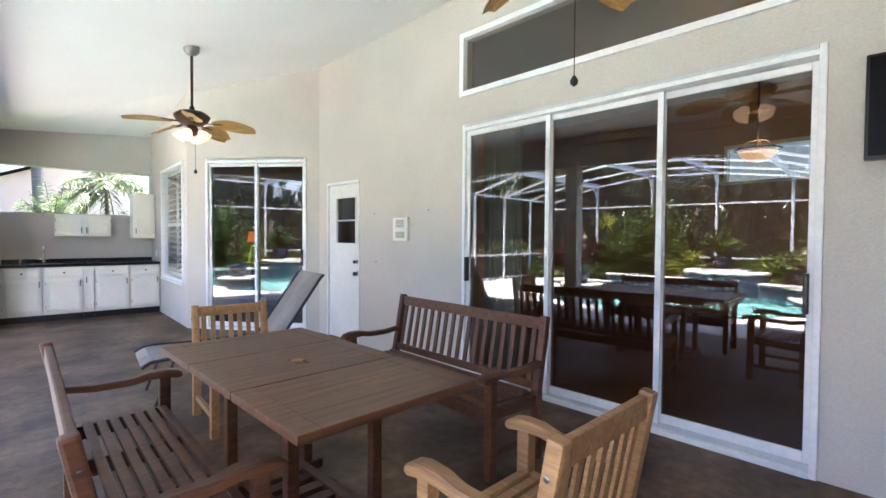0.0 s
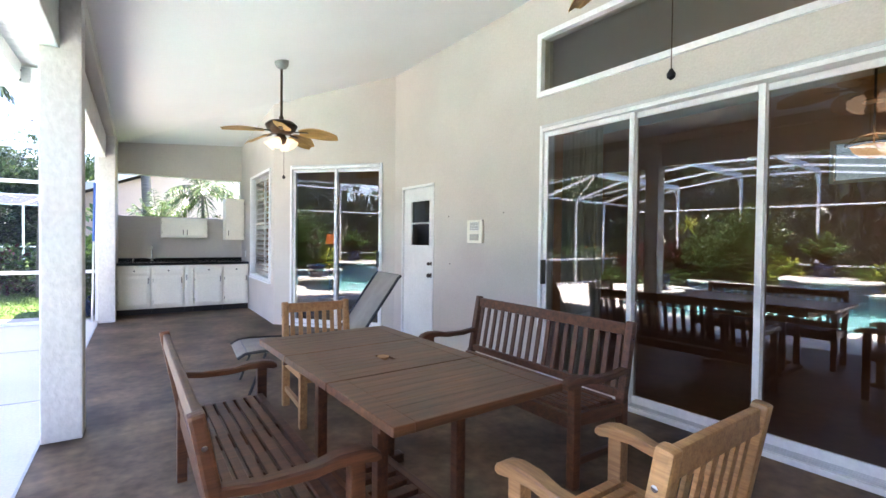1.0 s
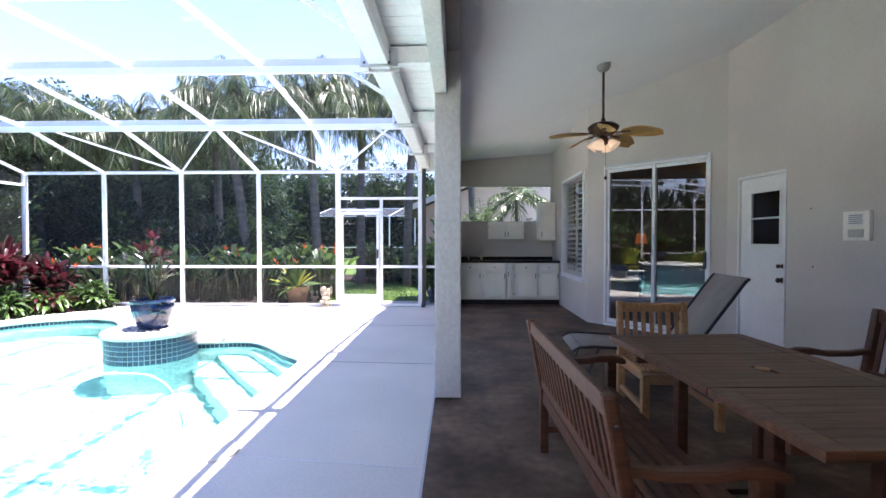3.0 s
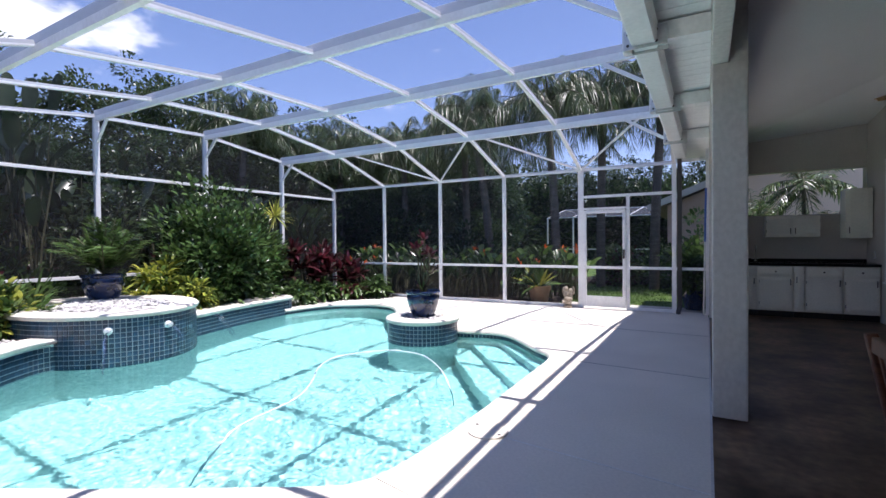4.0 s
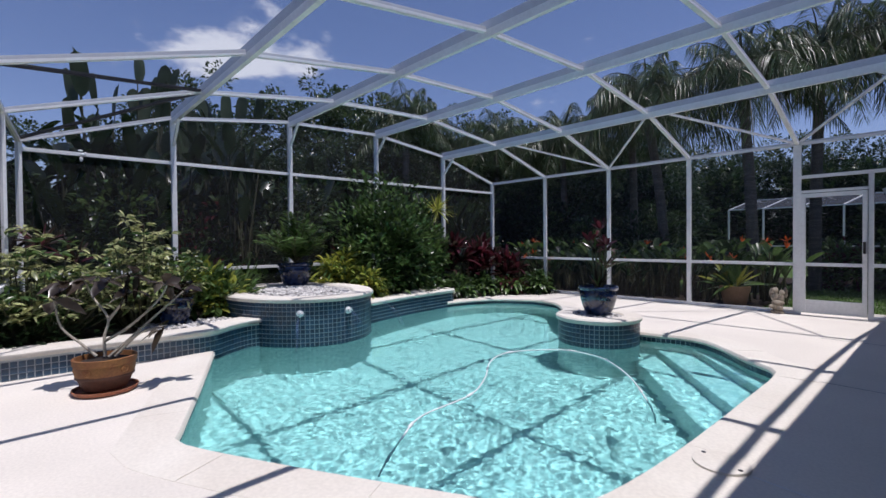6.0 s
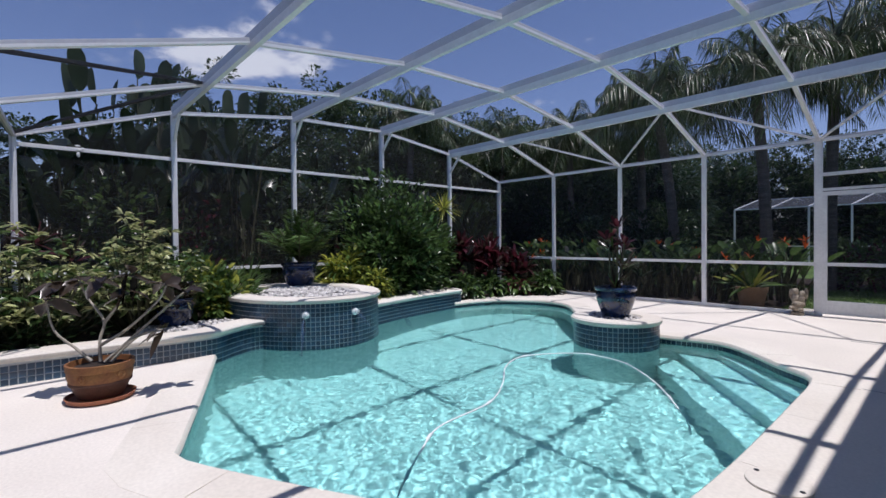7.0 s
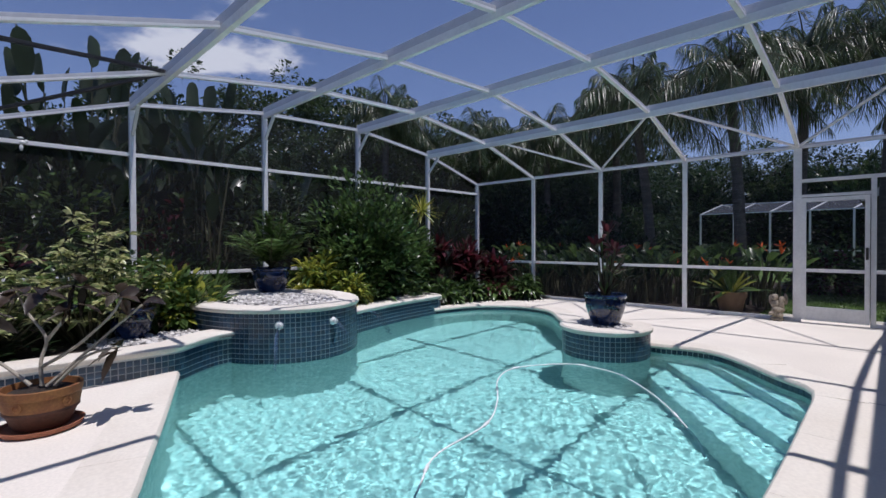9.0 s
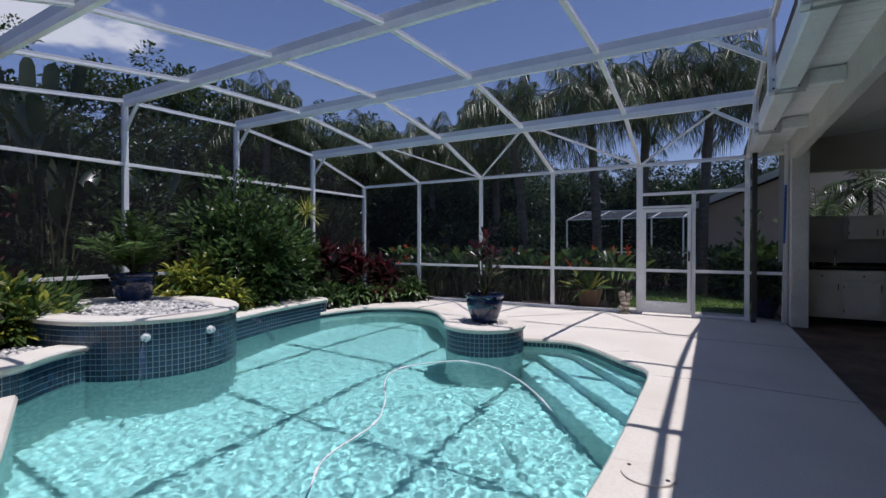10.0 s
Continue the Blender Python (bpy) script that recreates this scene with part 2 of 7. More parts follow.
def bm_wall(bm, u0, u1, z0, z1, t0, t1, openings, place):
    """A wall sheet from u0 to u1 and z0 to z1, t0 to t1 thick, with rectangular holes (u0, u1, z0, z1); place maps (u, t, z) to the world."""
    us = sorted({u0, u1, *[o[0] for o in openings], *[o[1] for o in openings]})
    zs = sorted({z0, z1, *[o[2] for o in openings], *[o[3] for o in openings]})
    us, zs = [u for u in us if u0 <= u <= u1], [z for z in zs if z0 <= z <= z1]
    def solid(i, k):
        if not (0 <= i < len(us) - 1 and 0 <= k < len(zs) - 1):
            return False
        u, z = (us[i] + us[i + 1]) / 2, (zs[k] + zs[k + 1]) / 2
        return not any(a < u < b and c < z < d for a, b, c, d in openings)
    cache = {}
    def v(i, t, k):
        if (i, t, k) not in cache:
            cache[i, t, k] = bm.verts.new(place(us[i], (t0, t1)[t], zs[k]))
        return cache[i, t, k]
    for i in range(len(us) - 1):
        for k in range(len(zs) - 1):
            if not solid(i, k):
                continue
            bm.faces.new((v(i, 0, k), v(i + 1, 0, k), v(i + 1, 0, k + 1), v(i, 0, k + 1)))
            bm.faces.new((v(i, 1, k), v(i, 1, k + 1), v(i + 1, 1, k + 1), v(i + 1, 1, k)))
            for di, dk, a, b in ((-1, 0, (i, k), (i, k + 1)), (1, 0, (i + 1, k), (i + 1, k + 1)), (0, -1, (i, k), (i + 1, k)), (0, 1, (i, k + 1), (i + 1, k + 1))):
                if not solid(i + di, k + dk):
                    bm.faces.new((v(a[0], 0, a[1]), v(b[0], 0, b[1]), v(b[0], 1, b[1]), v(a[0], 1, a[1])))


def spline(points, steps=8, closed=False):
    """Catmull-Rom through 2D or 3D points."""
    p = [Vector(q) for q in points]
    n = len(p)
    out = []
    for i in range(n if closed else n - 1):
        a, b, c, d = (p[(i + k) % n] if closed else p[min(max(i + k, 0), n - 1)] for k in (-1, 0, 1, 2))
        for s in range(steps):
            t = s / steps
            out.append(0.5 * (2 * b + (c - a) * t + (2 * a - 5 * b + 4 * c - d) * t * t + (3 * b - a - 3 * c + d) * t ** 3))
    if not closed:
        out.append(p[-1])
    return out


def bm_sweep(bm, path, profile, closed=False):
    """Sweeps a profile of (outward, z) pairs along a level path of 2D points; outward is to the right of the way."""
    n = len(path)
    rings = []
    for i, p in enumerate(path):
        a = path[(i - 1) % n] if closed else path[max(i - 1, 0)]
        b = path[(i + 1) % n] if closed else path[min(i + 1, n - 1)]
        d = (Vector((b[0], b[1])) - Vector((a[0], a[1]))).normalized()
        o = Vector((d.y, -d.x))
        rings.append([bm.verts.new((p[0] + o.x * s, p[1] + o.y * s, z)) for s, z in profile])
    m = len(profile)
    for i in range(n if closed else n - 1):
        a, b = rings[i], rings[(i + 1) % n]
        for k in range(m):
            bm.faces.new((a[k], b[k], b[(k + 1) % m], a[(k + 1) % m]))
    if not closed:
        bm.faces.new(rings[0])
        bm.faces.new(rings[-1][::-1])


# ---- house: walls, floors, ceiling ----
HX = 3.40                     # face of the house wall
BX = 1.905                    # face of the kitchen side wall
CB, CA = Vector((1.905, 7.70, 0)), Vector((3.231, 6.222, 0))
KY = 10.38                    # face of the kitchen wall
ALONG = (CA - CB).normalized()
BACK = Vector((-ALONG.y, ALONG.x, 0))     # into the house
ANG = math.atan2(ALONG.y, ALONG.x)
LANAI_W = -0.36
# the house wall stands about three degrees off the pool's lines
WALL_M = Matrix.Translation((HX, 3.0, 0)) @ Matrix.Rotation(radians(3.0), 4, "Z") @ Matrix.Translation((-HX, -3.0, 0))

def ceil_z(x):
    return 3.0 + 0.195 * (x + 0.15)

S2 = (0.296, 1.797)             # slider in the angled wall, along it
bm = bmesh.new()
bm_wall(bm, -2.6, 6.30, 0, 4.3, HX, HX + 0.2, [(0.762, 3.485, 0.0, 2.43), (0.73, 3.525, 2.70, 3.30), (5.243, 6.004, 0.0, 2.06)], lambda u, t, z: WALL_M @ Vector((t, u, z)))
wall_east = structure("wall_east", bm, STUCCO, "beige stucco house wall with sliding doors and transom window", "wall")
bm = bmesh.new()
L2 = (CA - CB).length
bm_wall(bm, 0.0, L2, 0, 4.3, 0.0, 0.2, [(S2[0], S2[1], 0.0, 2.44)], lambda u, t, z: CB + ALONG * u + BACK * t + Vector((0, 0, z)))
structure("wall_angled", bm, STUCCO, "beige stucco angled house wall around a sliding door", "wall")
bm = bmesh.new()
bm_wall(bm, CB.y, KY + 0.2, 0, 4.0, BX, BX + 0.2, [(7.868, 9.376, 0.64, 2.44)], lambda u, t, z: (t, u, z))
structure("wall_kitchen_side", bm, STUCCO, "beige stucco wall with a shuttered window", "wall")
bm = bmesh.new()
bm_wall(bm, -0.355, BX, 0, 3.6, KY, KY + 0.2, [(-0.15, 1.895, 1.705, 2.47)], lambda u, t, z: (u, t, z))
structure("wall_kitchen", bm, STUCCO, "beige stucco kitchen wall with a long open pass-through", "wall")
bm = bmesh.new()
bm_wall(bm, 9.32, KY, 0, 3.4, -0.355, -0.155, [], lambda u, t, z: (t, u, z))
structure("wall_kitchen_west", bm, STUCCO, "beige stucco end wall of the patio kitchen", "wall")
bm = bmesh.new()
bm_wall(bm, -0.355, HX + 0.24, 0, 4.0, -1.2, -1.0, [], lambda u, t, z: (u, t, z))
structure("wall_south", bm, STUCCO, "plain beige stucco wall closing the patio", "wall")

bm = bmesh.new()
zc = ceil_z(1.95)
va = [bm.verts.new(p) for p in ((-0.34, -1.2, ceil_z(-0.34)), (HX + 0.34, -1.2, ceil_z(HX + 0.34)), (HX + 0.1, 6.75, ceil_z(HX + 0.1)), (1.95, 7.5, zc), (-0.15, KY + 0.1, ceil_z(-0.15)), (-0.34, KY + 0.1, ceil_z(-0.34)))]
bm.faces.new(va)
vb = bm.verts.new((1.95, KY + 0.1, 3.17))
bm.faces.new((va[4], va[3], vb))
vc = bm.verts.new((HX + 0.1, 8.0, zc))
bm.faces.new((va[3], va[2], vc))
structure("ceiling", bm, CEILING, "white sloping patio ceiling", "ceiling")

bm = bmesh.new()
for f in (((-0.85, 2.95), (4.6, 4.55)),):
    (xa, za), (xb, zb) = f
    lo = [bm.verts.new((x, y, z)) for x, y, z in ((xa, -6, za), (xb, -6, zb), (xb, 12.5, zb), (xa, 11.2, za))]
    hi = [bm.verts.new(v.co + Vector((0, 0, 0.12))) for v in lo]
    bm.faces.new(lo[::-1])
    bm.faces.new(hi)
    for k in range(4):
        bm.faces.new((lo[k], lo[(k + 1) % 4], hi[(k + 1) % 4], hi[k]))
ROOF = mat("brown_roof_shingle", (0.22, 0.17, 0.14), 0.9, var=0.3, scale=4, fine=20, bump=0.5)
structure("roof", bm, ROOF, "sloping house roof over the patio", "roof")

# eave soffit in ribbed panels, and the patio beam
bm = bmesh.new()
y = -6.0
while y < 10.4:
    bm_box(bm, -0.84, -0.362, y + 0.003, y + 0.147, 2.835, 2.85, 0.003)
    y += 0.15
structure("soffit", bm, ALU, "ribbed white soffit under the eave", "soffit")
bm = bmesh.new()
bm_box(bm, -0.36, -0.255, -6.0, KY, 2.53, 3.0, 0.01)
structure("patio_beam", bm, STUCCO_ROUGH, "stucco beam along the patio edge", "beam")
bm = bmesh.new()
bm_box(bm, -0.255, -0.145, -1.0, KY, 2.87, 3.03, 0.008)
structure("patio_beam_inner", bm, STUCCO, "inner stucco beam along the patio edge", "beam")
for cy in (-0.80, 4.11, 9.02):
    bm = bmesh.new()
    bm_box(bm, -0.358, -0.140, cy, cy + 0.21, 0, 2.529, 0.012)
    bm_box(bm, -0.253, -0.141, cy + 0.001, cy + 0.209, 2.5, 2.87, 0.004)
    structure("patio_column", bm, STUCCO_ROUGH, "square rough stucco patio column", "column")

bm = bmesh.new()
bm_box(bm, LANAI_W, HX + 0.28, -1.2, KY + 0.2, -0.2, 0.0)
structure("floor", bm, CONCRETE, "brown stained concrete patio floor", "floor")
bm = bmesh.new()
bm_box(bm, LANAI_W - 0.012, LANAI_W + 0.002, -0.9, 9.0, -0.05, 0.003)
structure("floor_joint", bm, mat("pale_joint_filler", (0.55, 0.54, 0.52), 0.8), "pale joint between deck and patio floor", "trim")

# ---- pool ----
EDGE = [(-6.30, 1.90), (-5.10, 1.46), (-4.12, 1.09), (-3.90, 1.06), (-3.15, 1.44), (-2.30, 1.93), (-2.01, 2.13), (-1.91, 2.45), (-1.865, 3.25), (-1.865, 4.60), (-1.875, 5.18),
        (-1.95, 5.44), (-2.21, 5.68), (-2.54, 6.05), (-2.84, 6.30), (-3.14, 6.33), (-3.45, 6.25), (-3.95, 6.26), (-4.60, 6.60), (-5.24, 7.13), (-5.75, 7.72), (-6.15, 7.95), (-6.62, 7.95), (-7.19, 7.58), (-7.42, 7.10), (-7.50, 6.50)]
WEST = [(-7.50, 6.50), (-7.62, 6.45), (-7.46, 5.40), (-7.20, 4.45), (-6.75, 4.0), (-6.45, 3.6), (-6.40, 3.0), (-6.72, 2.60), (-6.76, 2.38), (-6.55, 2.10), (-6.30, 1.90)]
edge = spline(EDGE, 6)
loop = [Vector((p[0], p[1])) for p in edge] + [Vector(p) for p in WEST[1:-1]]
DEPTH = -1.3
bm = bmesh.new()
ring_out = [bm.verts.new(p) for p in ((LANAI_W - 0.012, -2.2, 0), (LANAI_W - 0.012, 9.36, 0), (-8.83, 9.36, 0), (-8.83, -2.2, 0))]
ring_in = [bm.verts.new((p.x, p.y, 0)) for p in loop]
edges = [bm.edges.new((r[i], r[(i + 1) % len(r)])) for r in (ring_out, ring_in) for i in range(len(r))]
bmesh.ops.triangle_fill(bm, use_beauty=True, edges=edges)
structure("pool_deck", bm, DECK, "cream textured concrete pool deck", "deck")

def loop_wall(name, z0, z1, grow, material, label):
    bm = bmesh.new()
    n = len(loop)
    lo = [bm.verts.new((p.x, p.y, z0)) for p in loop]
    hi = [bm.verts.new((p.x, p.y, z1)) for p in loop]
    for i in range(n):
        bm.faces.new((lo[i], lo[(i + 1) % n], hi[(i + 1) % n], hi[i]))
    if grow:
        bmesh.ops.triangle_fill(bm, use_beauty=True, edges=[e for e in bm.edges if all(abs(v.co.z - z0) < 1e-5 for v in e.verts)])
    ob = structure(name, bm, material, label, "pool")
    ob.cycles.is_caustics_receiver = True
    return ob

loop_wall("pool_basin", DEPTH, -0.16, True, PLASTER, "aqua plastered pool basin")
loop_wall("pool_rim_backing", -0.16, 0.0, False, GROUT, "grouted rim of the pool")

# steps across the pool corner
SN = Vector((0.76, 0.65))
SA = Vector((-SN.y, SN.x))
STEPS = ((1.205, -0.82), (1.527, -0.57), (1.875, -0.32))
for s, z in STEPS:
    m = Matrix(((SN.x, SA.x, 0, 0), (SN.y, SA.y, 0, 0), (0, 0, 1, 0), (0, 0, 0, 1)))
    bm = bmesh.new()
    bm_box(bm, s, 2.4, 2.4, 8.2, DEPTH - 0.02, z, 0.02, m)
    bmesh.ops.bisect_plane(bm, geom=bm.verts[:] + bm.edges[:] + bm.faces[:], plane_co=(-1.85, 0, 0), plane_no=(1, 0, 0), clear_outer=True)
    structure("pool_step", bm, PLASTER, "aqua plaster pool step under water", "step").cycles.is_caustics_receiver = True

# water with small ripples
m = bpy.data.materials.new("pool_water")
m.use_nodes = True
n, l = m.node_tree.nodes, m.node_tree.links
n.remove(n["Principled BSDF"])
g = n.new("ShaderNodeBsdfGlass")
g.inputs["IOR"].default_value, g.inputs["Roughness"].default_value = 1.33, 0.09
g.inputs["Color"].default_value = (0.60, 0.855, 0.87, 1)
l.new(g.outputs[0], n["Material Output"].inputs["Surface"])
WATER = m
WZ = -0.09
# the surface: a fine sheet of short crossing waves, livelier near the steps
rng = np.random.default_rng(8)
CELL = 0.0145
gx, gy = np.arange(-7.9, -1.76, CELL), np.arange(0.95, 8.15, CELL)
X, Y = np.meshgrid(gx, gy, indexing="ij")
Z = np.zeros_like(X)
for k in range(54):
    short = k < 44
    lam = 0.048 * 3.2 ** (k / 43) if short else 0.20 + 0.04 * (k - 44)
    way, ph = rng.uniform(0, 2 * np.pi), rng.uniform(0, 2 * np.pi)
    Z += (0.00135 if short else 0.0006) * lam * np.sin(2 * np.pi / lam * (X * np.cos(way) + Y * np.sin(way)) + ph + 0.9 * np.sin(1.7 * X + 2.3 * Y + k))
Z *= 0.5 + 0.5 / (1 + np.exp((np.hypot(X + 2.9, Y - 3.2) - 2.4) / 0.5))
inside = np.zeros(X.shape, bool)
for p, q in zip(loop, loop[1:] + loop[:1]):
    hit = ((p.y > Y) != (q.y > Y)) & (X < (q.x - p.x) * (Y - p.y) / (q.y - p.y + 1e-12) + p.x)
    inside ^= hit
grow = inside.copy()
for d in range(2):
    grow[1:] |= grow[:-1]
    grow[:-1] |= grow[1:]
    grow[:, 1:] |= grow[:, :-1]
    grow[:, :-1] |= grow[:, 1:]
cells = grow[:-1, :-1] & grow[1:, :-1] & grow[1:, 1:] & grow[:-1, 1:]
idx = np.arange(X.size).reshape(X.shape)
quads = np.stack([idx[:-1, :-1][cells], idx[1:, :-1][cells], idx[1:, 1:][cells], idx[:-1, 1:][cells]], 1)
used, flat = np.unique(quads, return_inverse=True)
me = bpy.data.meshes.new("water")
me.from_pydata(np.c_[X.ravel(), Y.ravel(), WZ + Z.ravel()][used].tolist(), [], flat.reshape(-1, 4).tolist())
me.materials.append(WATER)
me.shade_smooth()
water = tagged(new("water", me), "clear turquoise rippled pool water", "water", kind="structure")
water.cycles.is_caustics_caster = True

# coping: cast segments round the free edge
cop = [Vector((p[0], p[1])) for p in edge]
lens = [0.0]
for a, b in zip(cop, cop[1:]):
    lens.append(lens[-1] + (b - a).length)
def at_length(s):
    for i in range(len(cop) - 1):
        if s <= lens[i + 1]:
            return cop[i].lerp(cop[i + 1], (s - lens[i]) / max(1e-6, lens[i + 1] - lens[i]))
    return cop[-1]
coping = thing("pool_coping", (0, 0, 0), "cream cast coping round the pool edge", "coping", kind="structure")
SEG = 0.92
count = int(lens[-1] / SEG)
step_len = lens[-1] / count
COP_PROFILE = [(-0.028, -0.012), (-0.034, -0.03), (-0.02, -0.052), (0.02, -0.055), (0.30, -0.05), (0.305, 0.0015), (0.27, 0.004), (0.02, 0.006), (-0.014, 0.002)]
for k in range(count):
    pts = [at_length((k + 0.001 + 0.998 * j / 6) * step_len) for j in range(7)]
    bm = bmesh.new()
    bm_sweep(bm, [(p.x, p.y) for p in pts], COP_PROFILE)
    part("coping_stone", bm, COPING, coping, smooth=True)

# raised walls round the pool: planter, oval planter with jets, ledge
PLANTER = [(-6.36, -1.4), (-6.36, 0.35), (-6.33, 1.20), (-6.30, 1.72), (-6.34, 1.95), (-6.50, 2.16), (-6.64, 2.40), (-6.66, 2.62)]
OC, OA, OB = Vector((-7.37, 3.37)), 1.28, 0.98
OVAL = [(OC.x + OA * math.cos(2 * math.pi * k / 72), OC.y + OB * math.sin(2 * math.pi * k / 72)) for k in range(72)]
LEDGE = [(-6.98, 4.25), (-7.05, 4.45), (-7.32, 5.40), (-7.50, 6.50), (-7.52, 6.68), (-7.70, 6.78), (-8.05, 6.80)]
ROCK = mat("white_pebble_bed", (0.55, 0.53, 0.50), 0.9, var=0.35, scale=30, fine=90, bump=1.0, dist=0.02)

def raised_wall(name, path, z0, z1, thick, label, closed=False):
    """A core wall with grout face and a coping slab on top."""
    t = thing(name, (0, 0, 0), label, "wall", kind="structure")
    bm = bmesh.new()
    bm_sweep(bm, path, [(0, -0.17), (-thick, -0.17), (-thick, z1 - 0.055), (0, z1 - 0.055)], closed)
    part("wall_core", bm, GROUT, t)
    bm = bmesh.new()
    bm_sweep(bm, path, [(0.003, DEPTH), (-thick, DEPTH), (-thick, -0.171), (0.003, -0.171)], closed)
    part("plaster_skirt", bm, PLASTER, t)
    bm = bmesh.new()
    o = 0.035
    bm_sweep(bm, path, [(o - 0.01, z1 - 0.06), (o, z1 - 0.045), (o, z1 - 0.018), (o - 0.02, z1), (-thick, z1), (-thick - 0.02, z1 - 0.02), (-thick - 0.02, z1 - 0.06)], closed)
    part("coping_slab", bm, COPING, t, smooth=True)
    return t

planter_path = [(p.x, p.y) for p in spline(PLANTER, 6)]
planter_wall = raised_wall("planter_wall", planter_path, -0.3, 0.25, 0.26, "blue tiled planter wall with cream coping")
oval_wall = raised_wall("oval_planter", OVAL, -0.4, 0.50, 0.24, "raised oval planter faced in blue mosaic with cream coping", True)
ledge_path = [(p.x, p.y) for p in spline(LEDGE, 6)]
ledge_wall = raised_wall("spillway_ledge", ledge_path, -0.4, 0.24, 0.34, "low blue tiled spillway ledge with cream coping")
PC, PR = Vector((-3.92, 5.845)), 0.49
PED = [(PC.x + PR * math.cos(2 * math.pi * k / 48), PC.y + PR * math.sin(2 * math.pi * k / 48)) for k in range(48)]
pedestal = raised_wall("round_pedestal", PED, -1.3, 0.235, 0.18, "round blue tiled pedestal with cream coping in the pool", True)

# ---- screen cage ----
CW, CE, CN = -8.83, -0.90, 9.33
NX = (-8.83, -7.20, -5.63, -4.08, -2.50, -0.89)
RAFT = ((2.10, 3.09), (3.94, 3.33), (5.78, 3.38), (7.63, 3.15))
NZ, SZ = 2.645, 2.52
def south_y(x):
    return 0.36 - (x - CW) * 0.064
cage = thing("pool_cage", (0, 0, 0), "white aluminium pool cage with dark insect screen", "pool cage", kind="structure")
# rafters across the pool
for ry, rz in RAFT:
    beam_part("rafter", (CW, ry, rz), (CE + 0.02, ry, rz), 0.05, 0.17, ALU, cage)
# purlins along the dome, in each bay
for i, x in enumerate(NX):
    prof = [(south_y(x), SZ), *RAFT, (CN, NZ)]
    for (ya, za), (yb, zb) in zip(prof, prof[1:]):
        da = 0.026 if ya > 1 else 0.0
        db = -0.026 if yb < 9 else 0.0
        beam_part("purlin", (x, ya + da, za), (x, yb + db, zb), 0.05, 0.055, ALU, cage)
# west posts and rails
for ry, rz in ((south_y(CW), SZ), *RAFT, (CN, NZ)):
    box_part("post", (CW - 0.04, CW + 0.04, ry - 0.034, ry + 0.034, 0, rz), ALU, cage)
for (ya, za), (yb, zb) in zip([(south_y(CW), SZ), *RAFT], [*RAFT, (CN, NZ)]):
    for z in (0.78, 2.41):
        beam_part("rail", (CW, ya + 0.025, z), (CW, yb - 0.025, z), 0.05, 0.05, ALU, cage)
# knee braces under the rafters
for ry, rz in RAFT:
    beam_part("knee_brace", (CW + 0.03, ry, rz - 0.42), (CW + 0.36, ry, rz - 0.08), 0.04, 0.04, ALU, cage)
    beam_part("knee_brace", (CE - 0.03, ry, rz - 0.40), (CE - 0.55, ry, rz - 0.07), 0.04, 0.04, ALU, cage)
    box_part("riser", (CE - 0.03, CE + 0.028, ry - 0.045, ry + 0.045, 2.66, rz + 0.085), ALU, cage)
    # stub back to the patio beam, with a bolted plate
    stub = box_part("stub", (CE + 0.207, -0.362, ry - 0.05, ry + 0.05, 2.69, 2.82), ALU, cage)
    box_part("plate", (CE - 0.02, CE + 0.27, ry - 0.064, ry - 0.052, 2.66, 2.80), ALU_GREY, cage)
    box_part("plate", (CE - 0.02, CE + 0.27, ry + 0.052, ry + 0.064, 2.66, 2.80), ALU_GREY, cage)
    for s in (-1, 1):
        for bx, bz in ((0.03, 2.69), (0.03, 2.77), (0.22, 2.69), (0.22, 2.77)):
            bm = bmesh.new()
            vs = bm_lathe(bm, [(0.011, 0), (0.011, 0.005), (0.006, 0.008)], seg=8)
            bmesh.ops.transform(bm, matrix=Matrix.Translation((CE + bx - 0.02, ry + s * 0.064, bz)) @ Matrix.Rotation(radians(-90 * s), 4, "X"), verts=vs)
            part("bolt", bm, BRONZE, cage)
# north wall
for i, x in enumerate(NX[1:], 1):
    w = 0.05 if i == 4 else 0.036
    box_part("post", (x - w, x + w, CN - 0.025, CN + 0.025, 0, NZ), ALU, cage)
for xa, xb in zip(NX, NX[1:]):
    beam_part("rail", (xa, CN, NZ), (xb, CN, NZ), 0.05, 0.06, ALU, cage)
    if xa != -2.50:
        beam_part("rail", (xa + 0.03, CN, 0.78), (xb - 0.03, CN, 0.78), 0.05, 0.05, ALU, cage)
    beam_part("rail", (xa + 0.03, CN, 0.03), (xb - 0.03, CN, 0.03), 0.05, 0.05, ALU, cage) if xa != -2.50 else None
beam_part("rail", (-2.45, CN, 2.12), (-0.92, CN, 2.12), 0.05, 0.05, ALU, cage)
box_part("post", (-1.68, -1.62, CN - 0.025, CN + 0.025, 0, 2.12), ALU, cage)
beam_part("rail", (-1.62, CN, 0.78), (-0.92, CN, 0.78), 0.05, 0.05, ALU, cage)
beam_part("rail", (-1.62, CN, 0.03), (-0.92, CN, 0.03), 0.05, 0.05, ALU, cage)
# narrow panel to the column
beam_part("rail", (-0.86, CN, 0.78), (-0.37, CN, 0.78), 0.05, 0.05, ALU, cage)
beam_part("rail", (-0.86, CN, 2.66), (-0.37, CN, 2.66), 0.05, 0.05, ALU, cage)
box_part("post", (-0.41, -0.362, CN - 0.025, CN + 0.025, 0, 2.82), ALU, cage)
